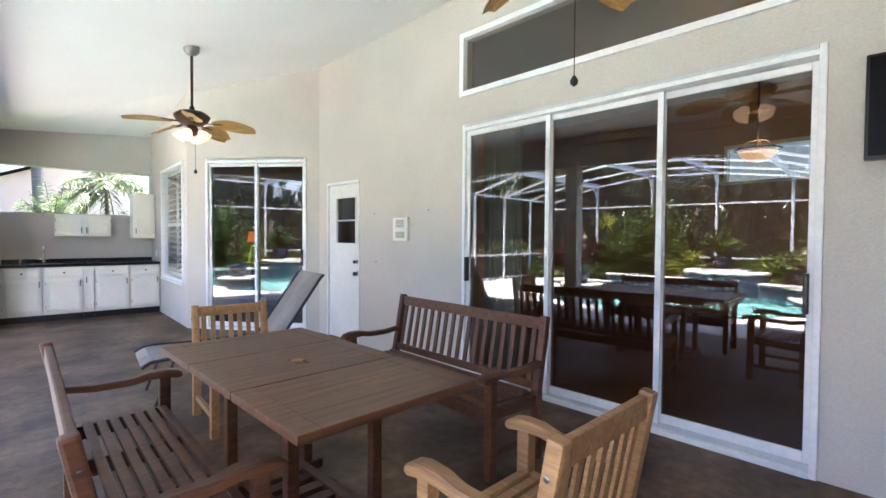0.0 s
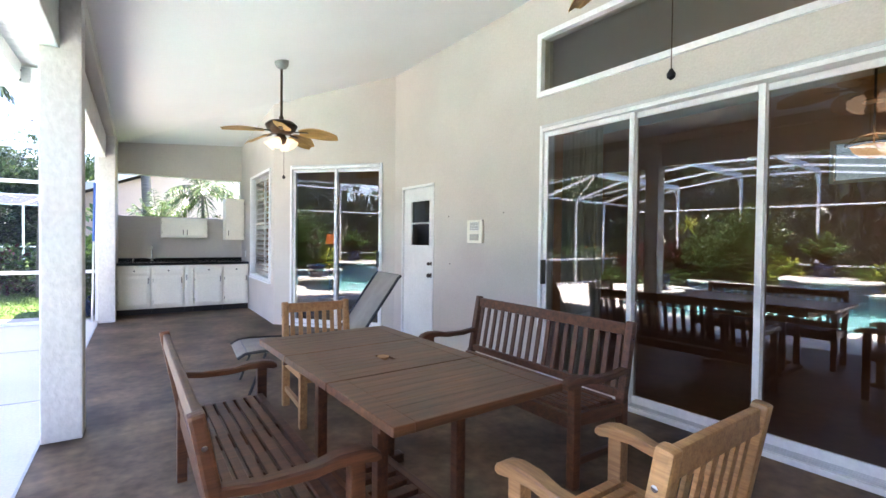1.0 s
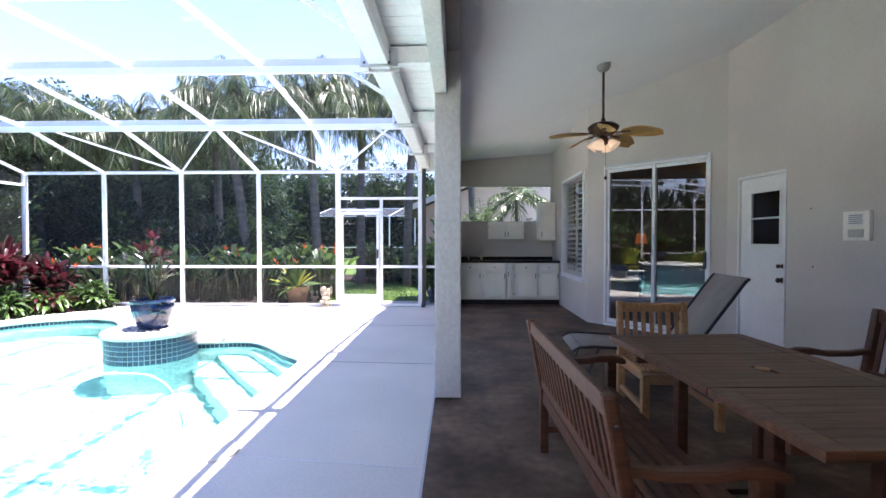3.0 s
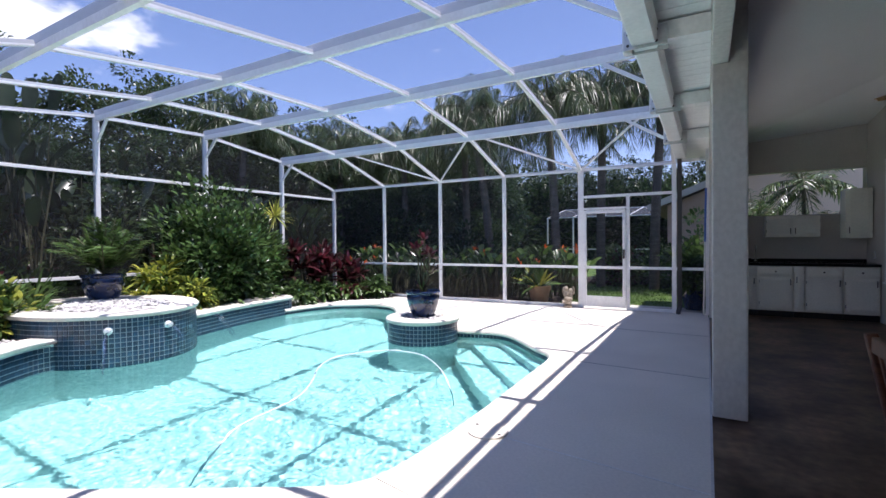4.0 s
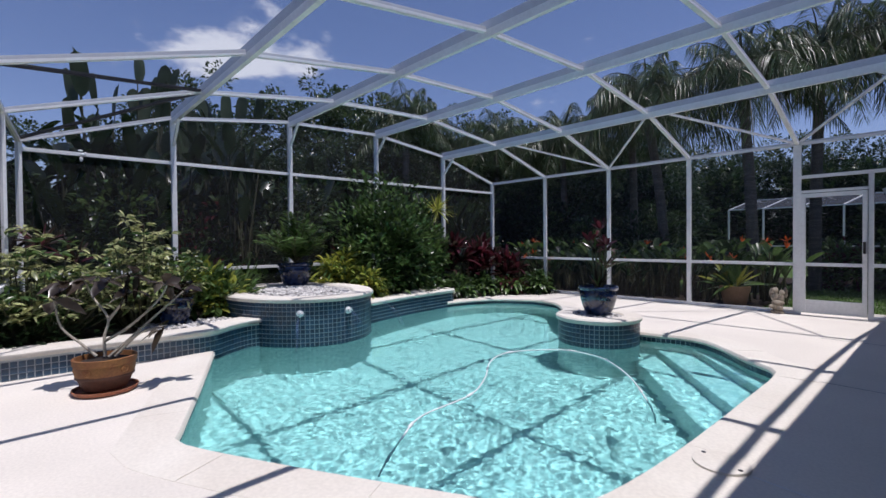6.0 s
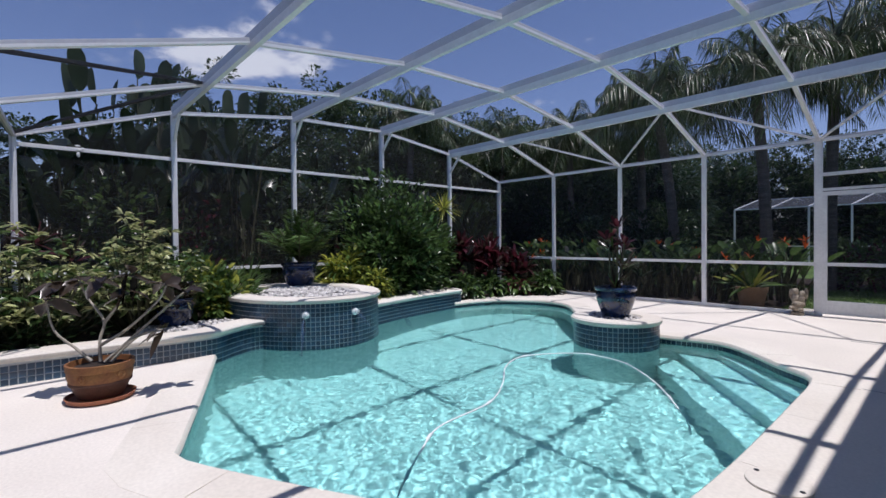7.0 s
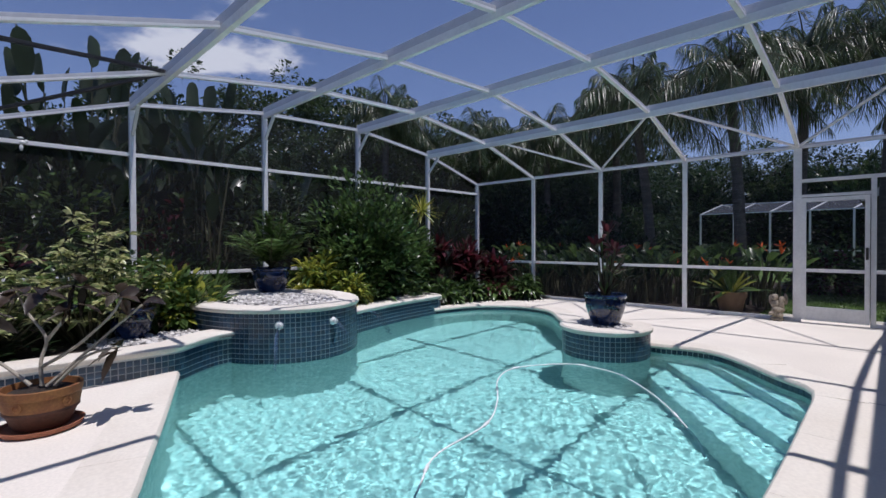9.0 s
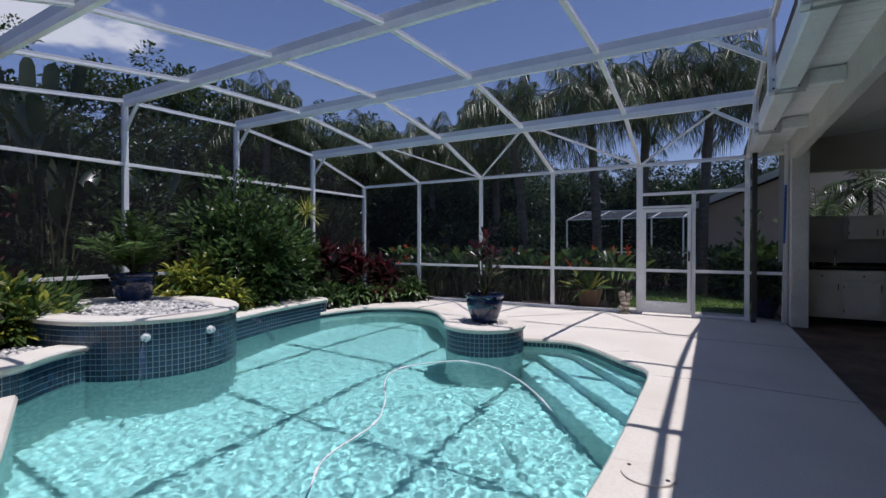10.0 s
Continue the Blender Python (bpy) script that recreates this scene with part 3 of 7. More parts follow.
# south wall
for x in NX:
    y = south_y(x)
    box_part("post", (x - 0.025, x + 0.025, y - 0.025, y + 0.025, 0, SZ), ALU, cage) if x != CW else None
for xa, xb in zip(NX, NX[1:]):
    for z in (0.78, SZ):
        beam_part("rail", (xa, south_y(xa), z), (xb, south_y(xb), z), 0.05, 0.05, ALU, cage)
# diagonal stays in the end slopes
for a, b in (((-6.9, 7.66, 3.14), (-5.66, CN - 0.03, NZ + 0.02)), ((-4.08, 7.66, 3.14), (-5.60, CN - 0.03, NZ + 0.02)), ((-3.9, 7.66, 3.14), (-2.54, CN - 0.03, NZ + 0.02)), ((-1.2, 7.66, 3.14), (-2.46, CN - 0.03, NZ + 0.02))):
    beam_part("stay", a, b, 0.03, 0.03, ALU, cage)
# south stays: dark metal puts their shade into the colour
for a, b in (((-7.2, 2.07, 3.08), (-8.80, south_y(CW), SZ + 0.02)), ((-7.2, 2.07, 3.10), (-5.66, south_y(-5.63), SZ + 0.02))):
    beam_part("stay", a, b, 0.035, 0.035, BRONZE, cage)
# gutter beam on the eave
bm = bmesh.new()
bm_sweep(bm, [(CE + 0.12, -5.9), (CE + 0.12, CN)], [(-0.09, 2.70), (-0.09, 2.91), (-0.075, 2.93), (0.085, 2.93), (0.085, 2.70), (0.07, 2.68), (-0.075, 2.68)])
part("gutter_beam", bm, ALU, cage, "white box gutter beam")

def screen_panel(corners):
    bm = bmesh.new()
    bm.faces.new([bm.verts.new(c) for c in corners])
    ob = part("screen_panel", bm, SCREEN, cage, "dark insect screen")
    ob.visible_shadow = False
for x0, x1 in zip(NX, NX[1:]):
    pa = [(south_y(x0), SZ), *RAFT, (CN, NZ)]
    pb = [(south_y(x1), SZ), *RAFT, (CN, NZ)]
    for k in range(5):
        screen_panel(((x0, *pa[k]), (x1, *pb[k]), (x1, *pb[k + 1]), (x0, *pa[k + 1])))
    screen_panel(((x0, CN, 0.03), (x1, CN, 0.03), (x1, CN, NZ), (x0, CN, NZ)))
    screen_panel(((x0, south_y(x0), 0.03), (x1, south_y(x1), 0.03), (x1, south_y(x1), SZ), (x0, south_y(x0), SZ)))
for (ya, za), (yb, zb) in zip([(south_y(CW), SZ), *RAFT], [*RAFT, (CN, NZ)]):
    screen_panel(((CW, ya, 0.03), (CW, yb, 0.03), (CW, yb, zb), (CW, ya, za)))
    screen_panel(((CE, ya, 2.9), (CE, yb, 2.9 if yb < 9 else NZ), (CE, yb, zb), (CE, ya, max(za, 2.91))))
screen_panel(((-0.86, CN, 0.03), (-0.4, CN, 0.03), (-0.4, CN, 2.66), (-0.86, CN, 2.66)))

# screen door in the north wall
door = thing("screen_door", (0, CN - 0.03, 0), "white aluminium screen door with a kick plate, closed", "door", kind="structure")
for nm, d in (("stile", (-2.45, -2.39, -0.02, 0.02, 0.04, 1.86)), ("stile", (-1.74, -1.685, -0.02, 0.02, 0.04, 1.86)), ("door_rail", (-2.39, -1.74, -0.02, 0.02, 1.80, 1.86)),
              ("door_rail", (-2.39, -1.74, -0.02, 0.02, 0.755, 0.805)), ("kick_plate", (-2.39, -1.74, -0.012, 0.012, 0.04, 0.24)), ("transom_bar", (-2.45, -1.68, -0.02, 0.02, 1.87, 1.91))):
    box_part(nm, d, ALU, door)
bm = bmesh.new()
bm_box(bm, -1.73, -1.70, -0.06, -0.02, 0.95, 1.12, 0.006)
part("handle", bm, BRONZE, door, "dark pull handle")

# ---- sliding doors, windows, white door ----
def sliding_door(name, m, width, height, splits, label, handle_sides):
    """Frame and glazed panels in a wall; local x runs along the opening, y into the house."""
    t = thing(name, m, label, "door", kind="structure")
    f = 0.036
    box_part("jamb", (0, f, -0.02, 0.14, 0, height), ALU, t)
    box_part("jamb", (width - f, width, -0.02, 0.14, 0, height), ALU, t)
    box_part("head", (f, width - f, -0.02, 0.14, height - 0.06, height), ALU, t)
    box_part("head_track", (f, width - f, -0.034, -0.022, height - 0.03, height - 0.004), ALU_GREY, t)
    box_part("sill_track", (f, width - f, -0.03, 0.14, 0.0, 0.035), ALU, t)
    for k in range(3):
        box_part("track_rib", (f, width - f, 0.0 + 0.035 * k, 0.006 + 0.035 * k, 0.036, 0.05), ALU_GREY, t)
    xs = [f, *splits, width - f]
    for k, (a, b) in enumerate(zip(xs, xs[1:])):
        y = 0.008 + 0.034 * (k % 3)
        a2, b2 = a - (0.02 if k else 0), b + (0.02 if k < len(xs) - 2 else 0)
        p = box_part("panel_stile", (a2, a2 + 0.042, y, y + 0.028, 0.04, height - 0.065), ALU, t)
        box_part("panel_stile", (b2 - 0.042, b2, y, y + 0.028, 0.04, height - 0.065), ALU, t)
        box_part("panel_rail", (a2 + 0.043, b2 - 0.043, y, y + 0.028, 0.04, 0.11), ALU, t)
        box_part("panel_rail", (a2 + 0.043, b2 - 0.043, y, y + 0.028, height - 0.11, height - 0.065), ALU, t)
        yg = y + 0.014
        pane(((a2 + 0.041, yg, 0.1), (b2 - 0.041, yg, 0.1), (b2 - 0.041, yg, height - 0.1), (a2 + 0.041, yg, height - 0.1)), (0, -1, 0), GLASS, t, "tinted reflective glass pane")
    for hx in handle_sides:
        box_part("handle", (hx - 0.012, hx + 0.012, -0.045, 0.008, 0.93, 1.16), BLACK, t, 0.006, "black pull handle")
    return t

# local x runs toward -y along the house wall
M_E = Matrix(((0, 1, 0, HX), (-1, 0, 0, 3.485), (0, 0, 1, 0), (0, 0, 0, 1)))
sliding_door("door_1", WALL_M @ M_E, 2.723, 2.43, (0.938, 1.824), "white framed triple sliding glass door, closed", (0.065, 2.655))
M_A = Matrix(((ALONG.x, BACK.x, 0, CB.x + ALONG.x * S2[0]), (ALONG.y, BACK.y, 0, CB.y + ALONG.y * S2[0]), (0, 0, 1, 0), (0, 0, 0, 1)))
sliding_door("door_2", M_A, S2[1] - S2[0], 2.44, ((S2[1] - S2[0]) / 2,), "white framed double sliding glass door, closed", (S2[1] - S2[0] - 0.06,))

transom = thing("window_1", WALL_M @ Matrix.Translation((HX, 0.73, 2.70)), "long fixed transom window with white frame", "window", kind="structure")
W, Hh = 2.795, 0.60
for nm, d in (("window_frame", (-0.03, 0.10, 0, 0.05, 0, Hh)), ("window_frame", (-0.03, 0.10, W - 0.05, W, 0, Hh)), ("window_frame", (-0.03, 0.10, 0.05, W - 0.05, 0, 0.05)), ("window_frame", (-0.03, 0.10, 0.05, W - 0.05, Hh - 0.05, Hh))):
    box_part(nm, d, ALU, transom)
pane(((0.03, 0.04, 0.04), (0.03, W - 0.04, 0.04), (0.03, W - 0.04, Hh - 0.04), (0.03, 0.04, Hh - 0.04)), (-1, 0, 0), GLASS, transom)

shut = thing("window_2", (BX, 7.868, 0.64), "white framed window with plantation shutters", "window", kind="structure")
W, Hh = 1.508, 1.80
for d in ((-0.03, 0.10, 0, 0.045, 0, Hh), (-0.03, 0.10, W - 0.045, W, 0, Hh), (-0.03, 0.10, 0.045, W - 0.045, 0, 0.045), (-0.03, 0.10, 0.045, W - 0.045, Hh - 0.045, Hh)):
    box_part("window_frame", d, ALU, shut)
box_part("window_sill", (-0.05, 0.0, -0.02, W + 0.02, -0.03, -0.002), ALU, shut)
pane(((0.02, 0.04, 0.04), (0.02, W - 0.04, 0.04), (0.02, W - 0.04, Hh - 0.04), (0.02, 0.04, Hh - 0.04)), (-1, 0, 0), CLEAR, shut)
bm = bmesh.new()
bm_beam(bm, (0, 0, 0), (0, 0.62, 0), 0.075, 0.012, 0.003)
SLAT = finish(bm, "shutter_slat", WHITE)
for a in (0.05, 0.76):
    p = box_part("shutter_frame", (0.06, 0.09, a, a + 0.04, 0.05, Hh - 0.05), WHITE, shut)
    box_part("shutter_frame", (0.06, 0.09, a + 0.66, a + 0.70, 0.05, Hh - 0.05), WHITE, shut)
    for z in (0.05, 0.85, Hh - 0.11):
        box_part("shutter_frame", (0.06, 0.09, a + 0.04, a + 0.66, z, z + 0.06), WHITE, shut)
    for k in range(18):
        z = 0.16 + k * 0.088
        if abs(z - 0.88) > 0.05 and z < Hh - 0.13:
            shared("slat", SLAT, shut, Matrix.Translation((0.085, a + 0.04, z)) @ Matrix.Rotation(radians(-28), 4, "Y"))

wd = thing("door_3", WALL_M @ Matrix.Translation((HX, 5.243, 0)) @ Matrix.Diagonal((1, 0.895, 1, 1)), "white painted back door with a small two-pane window, closed", "door", kind="structure")
bm = bmesh.new()
bm_wall(bm, 0.03, 0.82, 0.01, 2.02, 0.015, 0.055, [(0.105, 0.63, 1.25, 1.86)], lambda u, t, z: (t, u, z))
part("leaf", bm, WHITE, wd)
for d in ((-0.012, 0.06, 0, 0.028, 0, 2.06), (-0.012, 0.06, 0.822, 0.85, 0, 2.06), (-0.012, 0.06, 0.028, 0.822, 2.024, 2.06)):
    box_part("door_frame", d, WHITE, wd)
for d in ((0.004, 0.03, 0.10, 0.125, 1.24, 1.87), (0.004, 0.03, 0.61, 0.635, 1.24, 1.87), (0.004, 0.03, 0.125, 0.61, 1.24, 1.265), (0.004, 0.03, 0.125, 0.61, 1.845, 1.87), (0.004, 0.03, 0.125, 0.61, 1.545, 1.565)):
    box_part("glazing_bead", d, WHITE, wd)
for z0, z1 in ((1.26, 1.55), (1.56, 1.85)):
    pane(((0.03, 0.11, z0), (0.03, 0.63, z0), (0.03, 0.63, z1), (0.03, 0.11, z1)), (-1, 0, 0), thin_glass("dark_door_glass", (0.03, 0.03, 0.032), 1.5), wd)
for z, r in ((0.88, 0.028), (1.03, 0.022)):
    bm = bmesh.new()
    vs = bm_lathe(bm, [(r * 1.1, 0), (r * 1.1, 0.008), (r * 0.4, 0.012), (r * 0.4, 0.03), (r, 0.04), (r, 0.055), (r * 0.7, 0.065)], seg=16)
    bmesh.ops.transform(bm, matrix=Matrix.Translation((0.015, 0.075, z)) @ Matrix.Rotation(radians(-90), 4, "Y"), verts=vs)
    part("knob" if z < 1 else "deadbolt", bm, mat("aged_bronze", (0.08, 0.06, 0.045), 0.35, metal=0.8), wd, "", True)

ip = thing("wall_intercom", WALL_M @ Matrix.Translation((HX, 4.288, 1.305)), "cream plastic intercom panel on the stucco wall", "intercom")
box_part("case", (-0.035, 0, 0, 0.255, 0, 0.26), CREAM, ip, 0.008)
box_part("speaker_grille", (-0.040, -0.034, 0.05, 0.20, 0.14, 0.235), WHITE, ip, 0.004)
for k in range(5):
    box_part("grille_bar", (-0.043, -0.0405, 0.06, 0.19, 0.15 + k * 0.017, 0.158 + k * 0.017), mat("grey_plastic", (0.3, 0.3, 0.29), 0.5) if k == 0 else bpy.data.materials["grey_plastic"], ip, 0)
box_part("button_panel", (-0.040, -0.034, 0.05, 0.20, 0.03, 0.10), mat("pale_plastic", (0.5, 0.48, 0.42), 0.5), ip, 0.003)

tv = thing("television", WALL_M @ Matrix.Translation((HX, -0.36, 1.75)), "black flat television on a wall bracket", "television")
box_part("screen_body", (-0.13, -0.075, 0, 0.96, 0, 0.53), BLACK, tv, 0.008)
box_part("screen", (-0.133, -0.1305, 0.015, 0.945, 0.02, 0.515), mat("dark_tv_glass", (0.006, 0.006, 0.007), 0.3, spec=0.15), tv, 0)
box_part("wall_bracket", (-0.074, 0.0, 0.36, 0.60, 0.13, 0.40), BRONZE, tv, 0.004)

# ---- interior seen through the glass ----
INNER = mat("tan_interior_wall", (0.42, 0.22, 0.10), 0.85, var=0.08, scale=1.2, fine=40, bump=0.1)
INTILE = mat("terracotta_interior_floor", (0.16, 0.06, 0.028), 0.35, var=0.25, scale=1.5, fine=12, bump=0.1)
INCEIL = mat("grey_interior_ceiling", (0.45, 0.44, 0.42), 0.9, var=0.04)
bm = bmesh.new()
bm_box(bm, HX + 0.28, 9.6, -1.4, KY + 0.4, -0.2, -0.004)
bm_box(bm, BX + 0.2, HX + 0.28, CB.y + 0.1, KY + 0.4, -0.2, -0.004)
structure("floor_indoor", bm, INTILE, "brown tiled indoor floor", "floor")
bm = bmesh.new()
bm_wall(bm, -1.4, KY + 0.4, 0, 4.4, 9.4, 9.6, [(1.30, 3.10, 2.30, 2.98)], lambda u, t, z: (t, u, z))
# unseen opening in the south wall, added to let daylight into the room
bm_wall(bm, HX + 0.2, 9.4, 0, 4.4, -1.4, -1.2, [(6.6, 8.0, 1.1, 2.2)], lambda u, t, z: (u, t, z))
bm_wall(bm, BX + 0.2, 9.4, 0, 4.4, KY + 0.2, KY + 0.4, [], lambda u, t, z: (u, t, z))
bm_wall(bm, HX + 0.2, 6.6, 0, 4.4, 5.9, 6.0, [], lambda u, t, z: (u, t, z))
structure("wall_indoor", bm, INNER, "tan painted indoor wall", "wall")
bm = bmesh.new()
bm_box(bm, HX + 0.2, 9.6, -1.4, KY + 0.4, 3.9, 4.0)
bm_box(bm, BX + 0.2, HX + 0.2, CB.y + 0.02, KY + 0.4, 3.9, 4.0)
structure("ceiling_indoor", bm, INCEIL, "grey white indoor ceiling", "ceiling")

win = thing("window_3", (9.4, 1.30, 2.30), "high bright window in the far indoor wall", "window", kind="structure")
for d in ((-0.02, 0.10, 0, 0.05, 0, 0.68), (-0.02, 0.10, 1.75, 1.80, 0, 0.68), (-0.02, 0.10, 0.05, 1.75, 0, 0.05), (-0.02, 0.10, 0.05, 1.75, 0.63, 0.68)):
    box_part("window_frame", d, WHITE, win)
pane(((0.06, 0.04, 0.04), (0.06, 1.76, 0.04), (0.06, 1.76, 0.64), (0.06, 0.04, 0.64)), (1, 0, 0), thin_glass("shaded_window_glass", (0.05, 0.052, 0.045)), win)

chand = thing("chandelier", (6.8, 1.93, 3.9), "dark metal indoor chandelier with a lit glass bowl", "chandelier")
bm = bmesh.new()
bm_lathe(bm, [(0.012, -1.0), (0.012, -0.02), (0.05, -0.01), (0.055, 0.0)], seg=12)
part("rod", bm, BRONZE, chand, "", True)
bm = bmesh.new()
bm_lathe(bm, [(0.02, -1.03), (0.11, -1.015), (0.115, -1.0), (0.03, -0.98)], seg=20)
part("canopy_disc", bm, BRONZE, chand, "", True)
bm = bmesh.new()
bm_tube(bm, [(0, 0, -1.02), (0, 0, -1.52)], 0.010, 8)
part("stem", bm, BRONZE, chand, "", True)
bm = bmesh.new()
bm_lathe(bm, [(0.03, -1.62), (0.10, -1.60), (0.17, -1.55), (0.20, -1.49), (0.18, -1.495), (0.05, -1.57)], seg=28)
part("bowl", bm, glow("lit_amber_bowl", (1.0, 0.62, 0.32), 0.06), chand, "lit amber glass bowl", True)
bm = bmesh.new()
bm_tube(bm, [(0.24 * math.cos(k * math.pi / 12), 0.24 * math.sin(k * math.pi / 12), -1.47) for k in range(25)], 0.007, 6)
part("ring", bm, BRONZE, chand, "", True)
for k in range(3):
    a = 2.1 * k
    bm = bmesh.new()
    bm_tube(bm, [(0, 0, -1.35), (0.12 * math.cos(a), 0.12 * math.sin(a), -1.38), (0.24 * math.cos(a), 0.24 * math.sin(a), -1.47)], 0.006, 6)
    part("arm", bm, BRONZE, chand, "", True)
bulb = bpy.data.lights.new("chandelier_bulb", "POINT")
bulb.energy, bulb.color, bulb.shadow_soft_size = 1.4, (1.0, 0.66, 0.38), 0.08
new("chandelier_bulb", bulb).location = (6.8, 1.93, 2.52)

CURTAIN = mat("sage_curtain_cloth", (0.42, 0.42, 0.33), 0.9, var=0.12, scale=4, fine=80, bump=0.2)
cur = thing("curtain", (HX + 0.32, 3.05, 0.05), "pale sage floor-length curtain drawn aside indoors", "curtain")
bm = bmesh.new()
cols = [(0.035 * math.sin(k * 1.9), k * 0.014) for k in range(34)]
lo = [bm.verts.new((a, b, 0)) for a, b in cols]
hi = [bm.verts.new((a * 0.7, b, 2.34)) for a, b in cols]
for k in range(33):
    bm.faces.new((lo[k], lo[k + 1], hi[k + 1], hi[k]))
ob = part("cloth", bm, CURTAIN, cur, smooth=True)
ob.modifiers.new("thickness", "SOLIDIFY").thickness = 0.006
box_part("curtain_rod", (-0.015, 0.015, -2.3, 0.5, 2.36, 2.39), BRONZE, cur)

lamp = thing("table_lamp", (3.5, 9.6, 0.1), "lit table lamp with an orange shade on a side table indoors", "lamp")
bm = bmesh.new()
bm_lathe(bm, [(0.26, -0.104), (0.26, 0.03), (0.04, 0.05), (0.04, 0.66), (0.30, 0.68), (0.30, 0.72)], seg=20)
part("side_table", bm, DARKWOOD, lamp)
bm = bmesh.new()
bm_lathe(bm, [(0.07, 0.72), (0.09, 0.80), (0.05, 0.95), (0.02, 1.05)], seg=16)
part("base", bm, BRONZE, lamp)
bm = bmesh.new()
bm_lathe(bm, [(0.115, 1.13), (0.08, 1.33)], seg=20)
part("shade", bm, glow("orange_lamp_shade", (1.0, 0.25, 0.05), 0.045), lamp, "glowing orange shade")

det = thing("smoke_detector", (6.2, 2.6, 3.9), "small white smoke detector on the indoor ceiling", "detector")
bm = bmesh.new()
bm_lathe(bm, [(0.05, -0.04), (0.065, -0.03), (0.065, 0.0)], seg=20)
part("case", bm, WHITE, det)

# ---- ceiling fans ----
BLADE = wood("tan_carved_fan_blade", (0.40, 0.22, 0.07), (0.62, 0.38, 0.13), 0.5, 1)
CANOPY = mat("grey_fan_canopy", (0.30, 0.30, 0.29), 0.4, metal=0.5, var=0.15, scale=8, fine=40, bump=0.05)
FANMETAL = mat("antique_brown_fan_metal", (0.10, 0.065, 0.04), 0.4, metal=0.6, var=0.3, scale=8, fine=40, bump=0.1)
TULIP = glow("lit_tulip_glass", (1.0, 0.70, 0.46), 0.085)
def ceiling_fan(x, y, start, label, hub=2.62):
    top = ceil_z(x)
    t = thing("ceiling_fan", Matrix.Translation((x, y, top)), label, "ceiling fan", "patio ceiling fans")
    drop = top - hub
    bm = bmesh.new()
    bm_lathe(bm, [(0.02, -0.085), (0.05, -0.072), (0.074, -0.04), (0.08, 0.02)], seg=20)
    part("canopy", bm, CANOPY, t, "grey metal canopy", True)
    bm = bmesh.new()
    bm_lathe(bm, [(0.014, -drop - 0.02), (0.014, -0.09)], seg=12)
    part("down_rod", bm, FANMETAL, t, "", True)
    bm = bmesh.new()
    bm_lathe(bm, [(0.06, -drop - 0.155), (0.10, -drop - 0.15), (0.15, -drop - 0.115), (0.172, -drop - 0.075), (0.176, -drop - 0.06), (0.165, -drop - 0.045), (0.13, -drop - 0.018), (0.07, -drop - 0.004), (0.028, -drop + 0.008), (0.022, -drop + 0.045)], seg=28)
    part("motor_housing", bm, FANMETAL, t, "", True)
    # one carved leaf blade
    bm = bmesh.new()
    n = 12
    rows = []
    for k in range(n + 1):
        u = k / n
        w = 0.015 + 0.078 * math.sin(math.pi * min(1, u * 0.86 + 0.07)) ** 0.75
        yy = 0.20 + 0.43 * u
        zz = -0.05 * u * u
        rows.append([bm.verts.new((s * w, yy, zz + abs(s) * -0.012 + 0.42 * s * w)) for s in (-1, -0.5, 0, 0.5, 1)])
    for a, b in zip(rows, rows[1:]):
        for k in range(4):
            bm.faces.new((a[k], a[k + 1], b[k + 1], b[k]))
    r = bmesh.ops.extrude_face_region(bm, geom=bm.faces[:])
    bmesh.ops.translate(bm, vec=(0, 0, 0.008), verts=[v for v in r["geom"] if isinstance(v, bmesh.types.BMVert)])
    blade = finish(bm, "blade", BLADE, True)
    bm = bmesh.new()
    bm_beam(bm, (0, 0.10, 0.0), (0, 0.26, -0.006), 0.035, 0.008, 0.003)
    bm_beam(bm, (0, 0.22, -0.006), (0, 0.30, -0.008), 0.07, 0.008, 0.003)
    iron = finish(bm, "blade_iron", FANMETAL)
    for k in range(5):
        m = Matrix.Translation((0, 0, -drop - 0.13)) @ Matrix.Rotation(radians(start + 72 * k), 4, "Z")
        b = shared("blade", blade, t, m, "tan leaf-shaped wooden blade")
        shared("blade_iron", iron, t, m)
    bm = bmesh.new()
    bm_lathe(bm, [(0.02, -drop - 0.27), (0.05, -drop - 0.25), (0.06, -drop - 0.20), (0.045, -drop - 0.165)], seg=20)
    light = part("light_kit", bm, FANMETAL, t, "", True)
    for k in range(4):
        a = radians(start + 30 + 90 * k)
        d = Vector((math.cos(a), math.sin(a), 0))
        bm = bmesh.new()
        vs = bm_lathe(bm, [(0.016, 0), (0.035, -0.02), (0.05, -0.05), (0.052, -0.075), (0.068, -0.10)][::-1], seg=14)
        bmesh.ops.transform(bm, matrix=Matrix.Translation(d * 0.075 + Vector((0, 0, -drop - 0.215))) @ Matrix.Rotation(radians(-42), 4, Vector((-d.y, d.x, 0))), verts=vs)
        part("tulip_shade", bm, TULIP, light, "lit frosted tulip shade", True)
    bm = bmesh.new()
    bm_tube(bm, [(0.03, 0, -drop - 0.26), (0.03, 0, 2.05 - top)], 0.0022, 5)
    chain = part("pull_chain", bm, FANMETAL, t)
    bm = bmesh.new()
    bm_lathe(bm, [(0.004, 2.005 - top), (0.016, 2.015 - top), (0.018, 2.03 - top), (0.006, 2.05 - top)], (0.03, 0, 0), 12)
    part("chain_knob", bm, BLACK, chain, "", True)
    return t
ceiling_fan(1.512, 5.69, 23, "brown ceiling fan with tan leaf blades and lit tulip lamps", 2.665)
ceiling_fan(1.973, 1.382, -85, "brown ceiling fan with tan leaf blades and a hanging pull chain", 2.76)
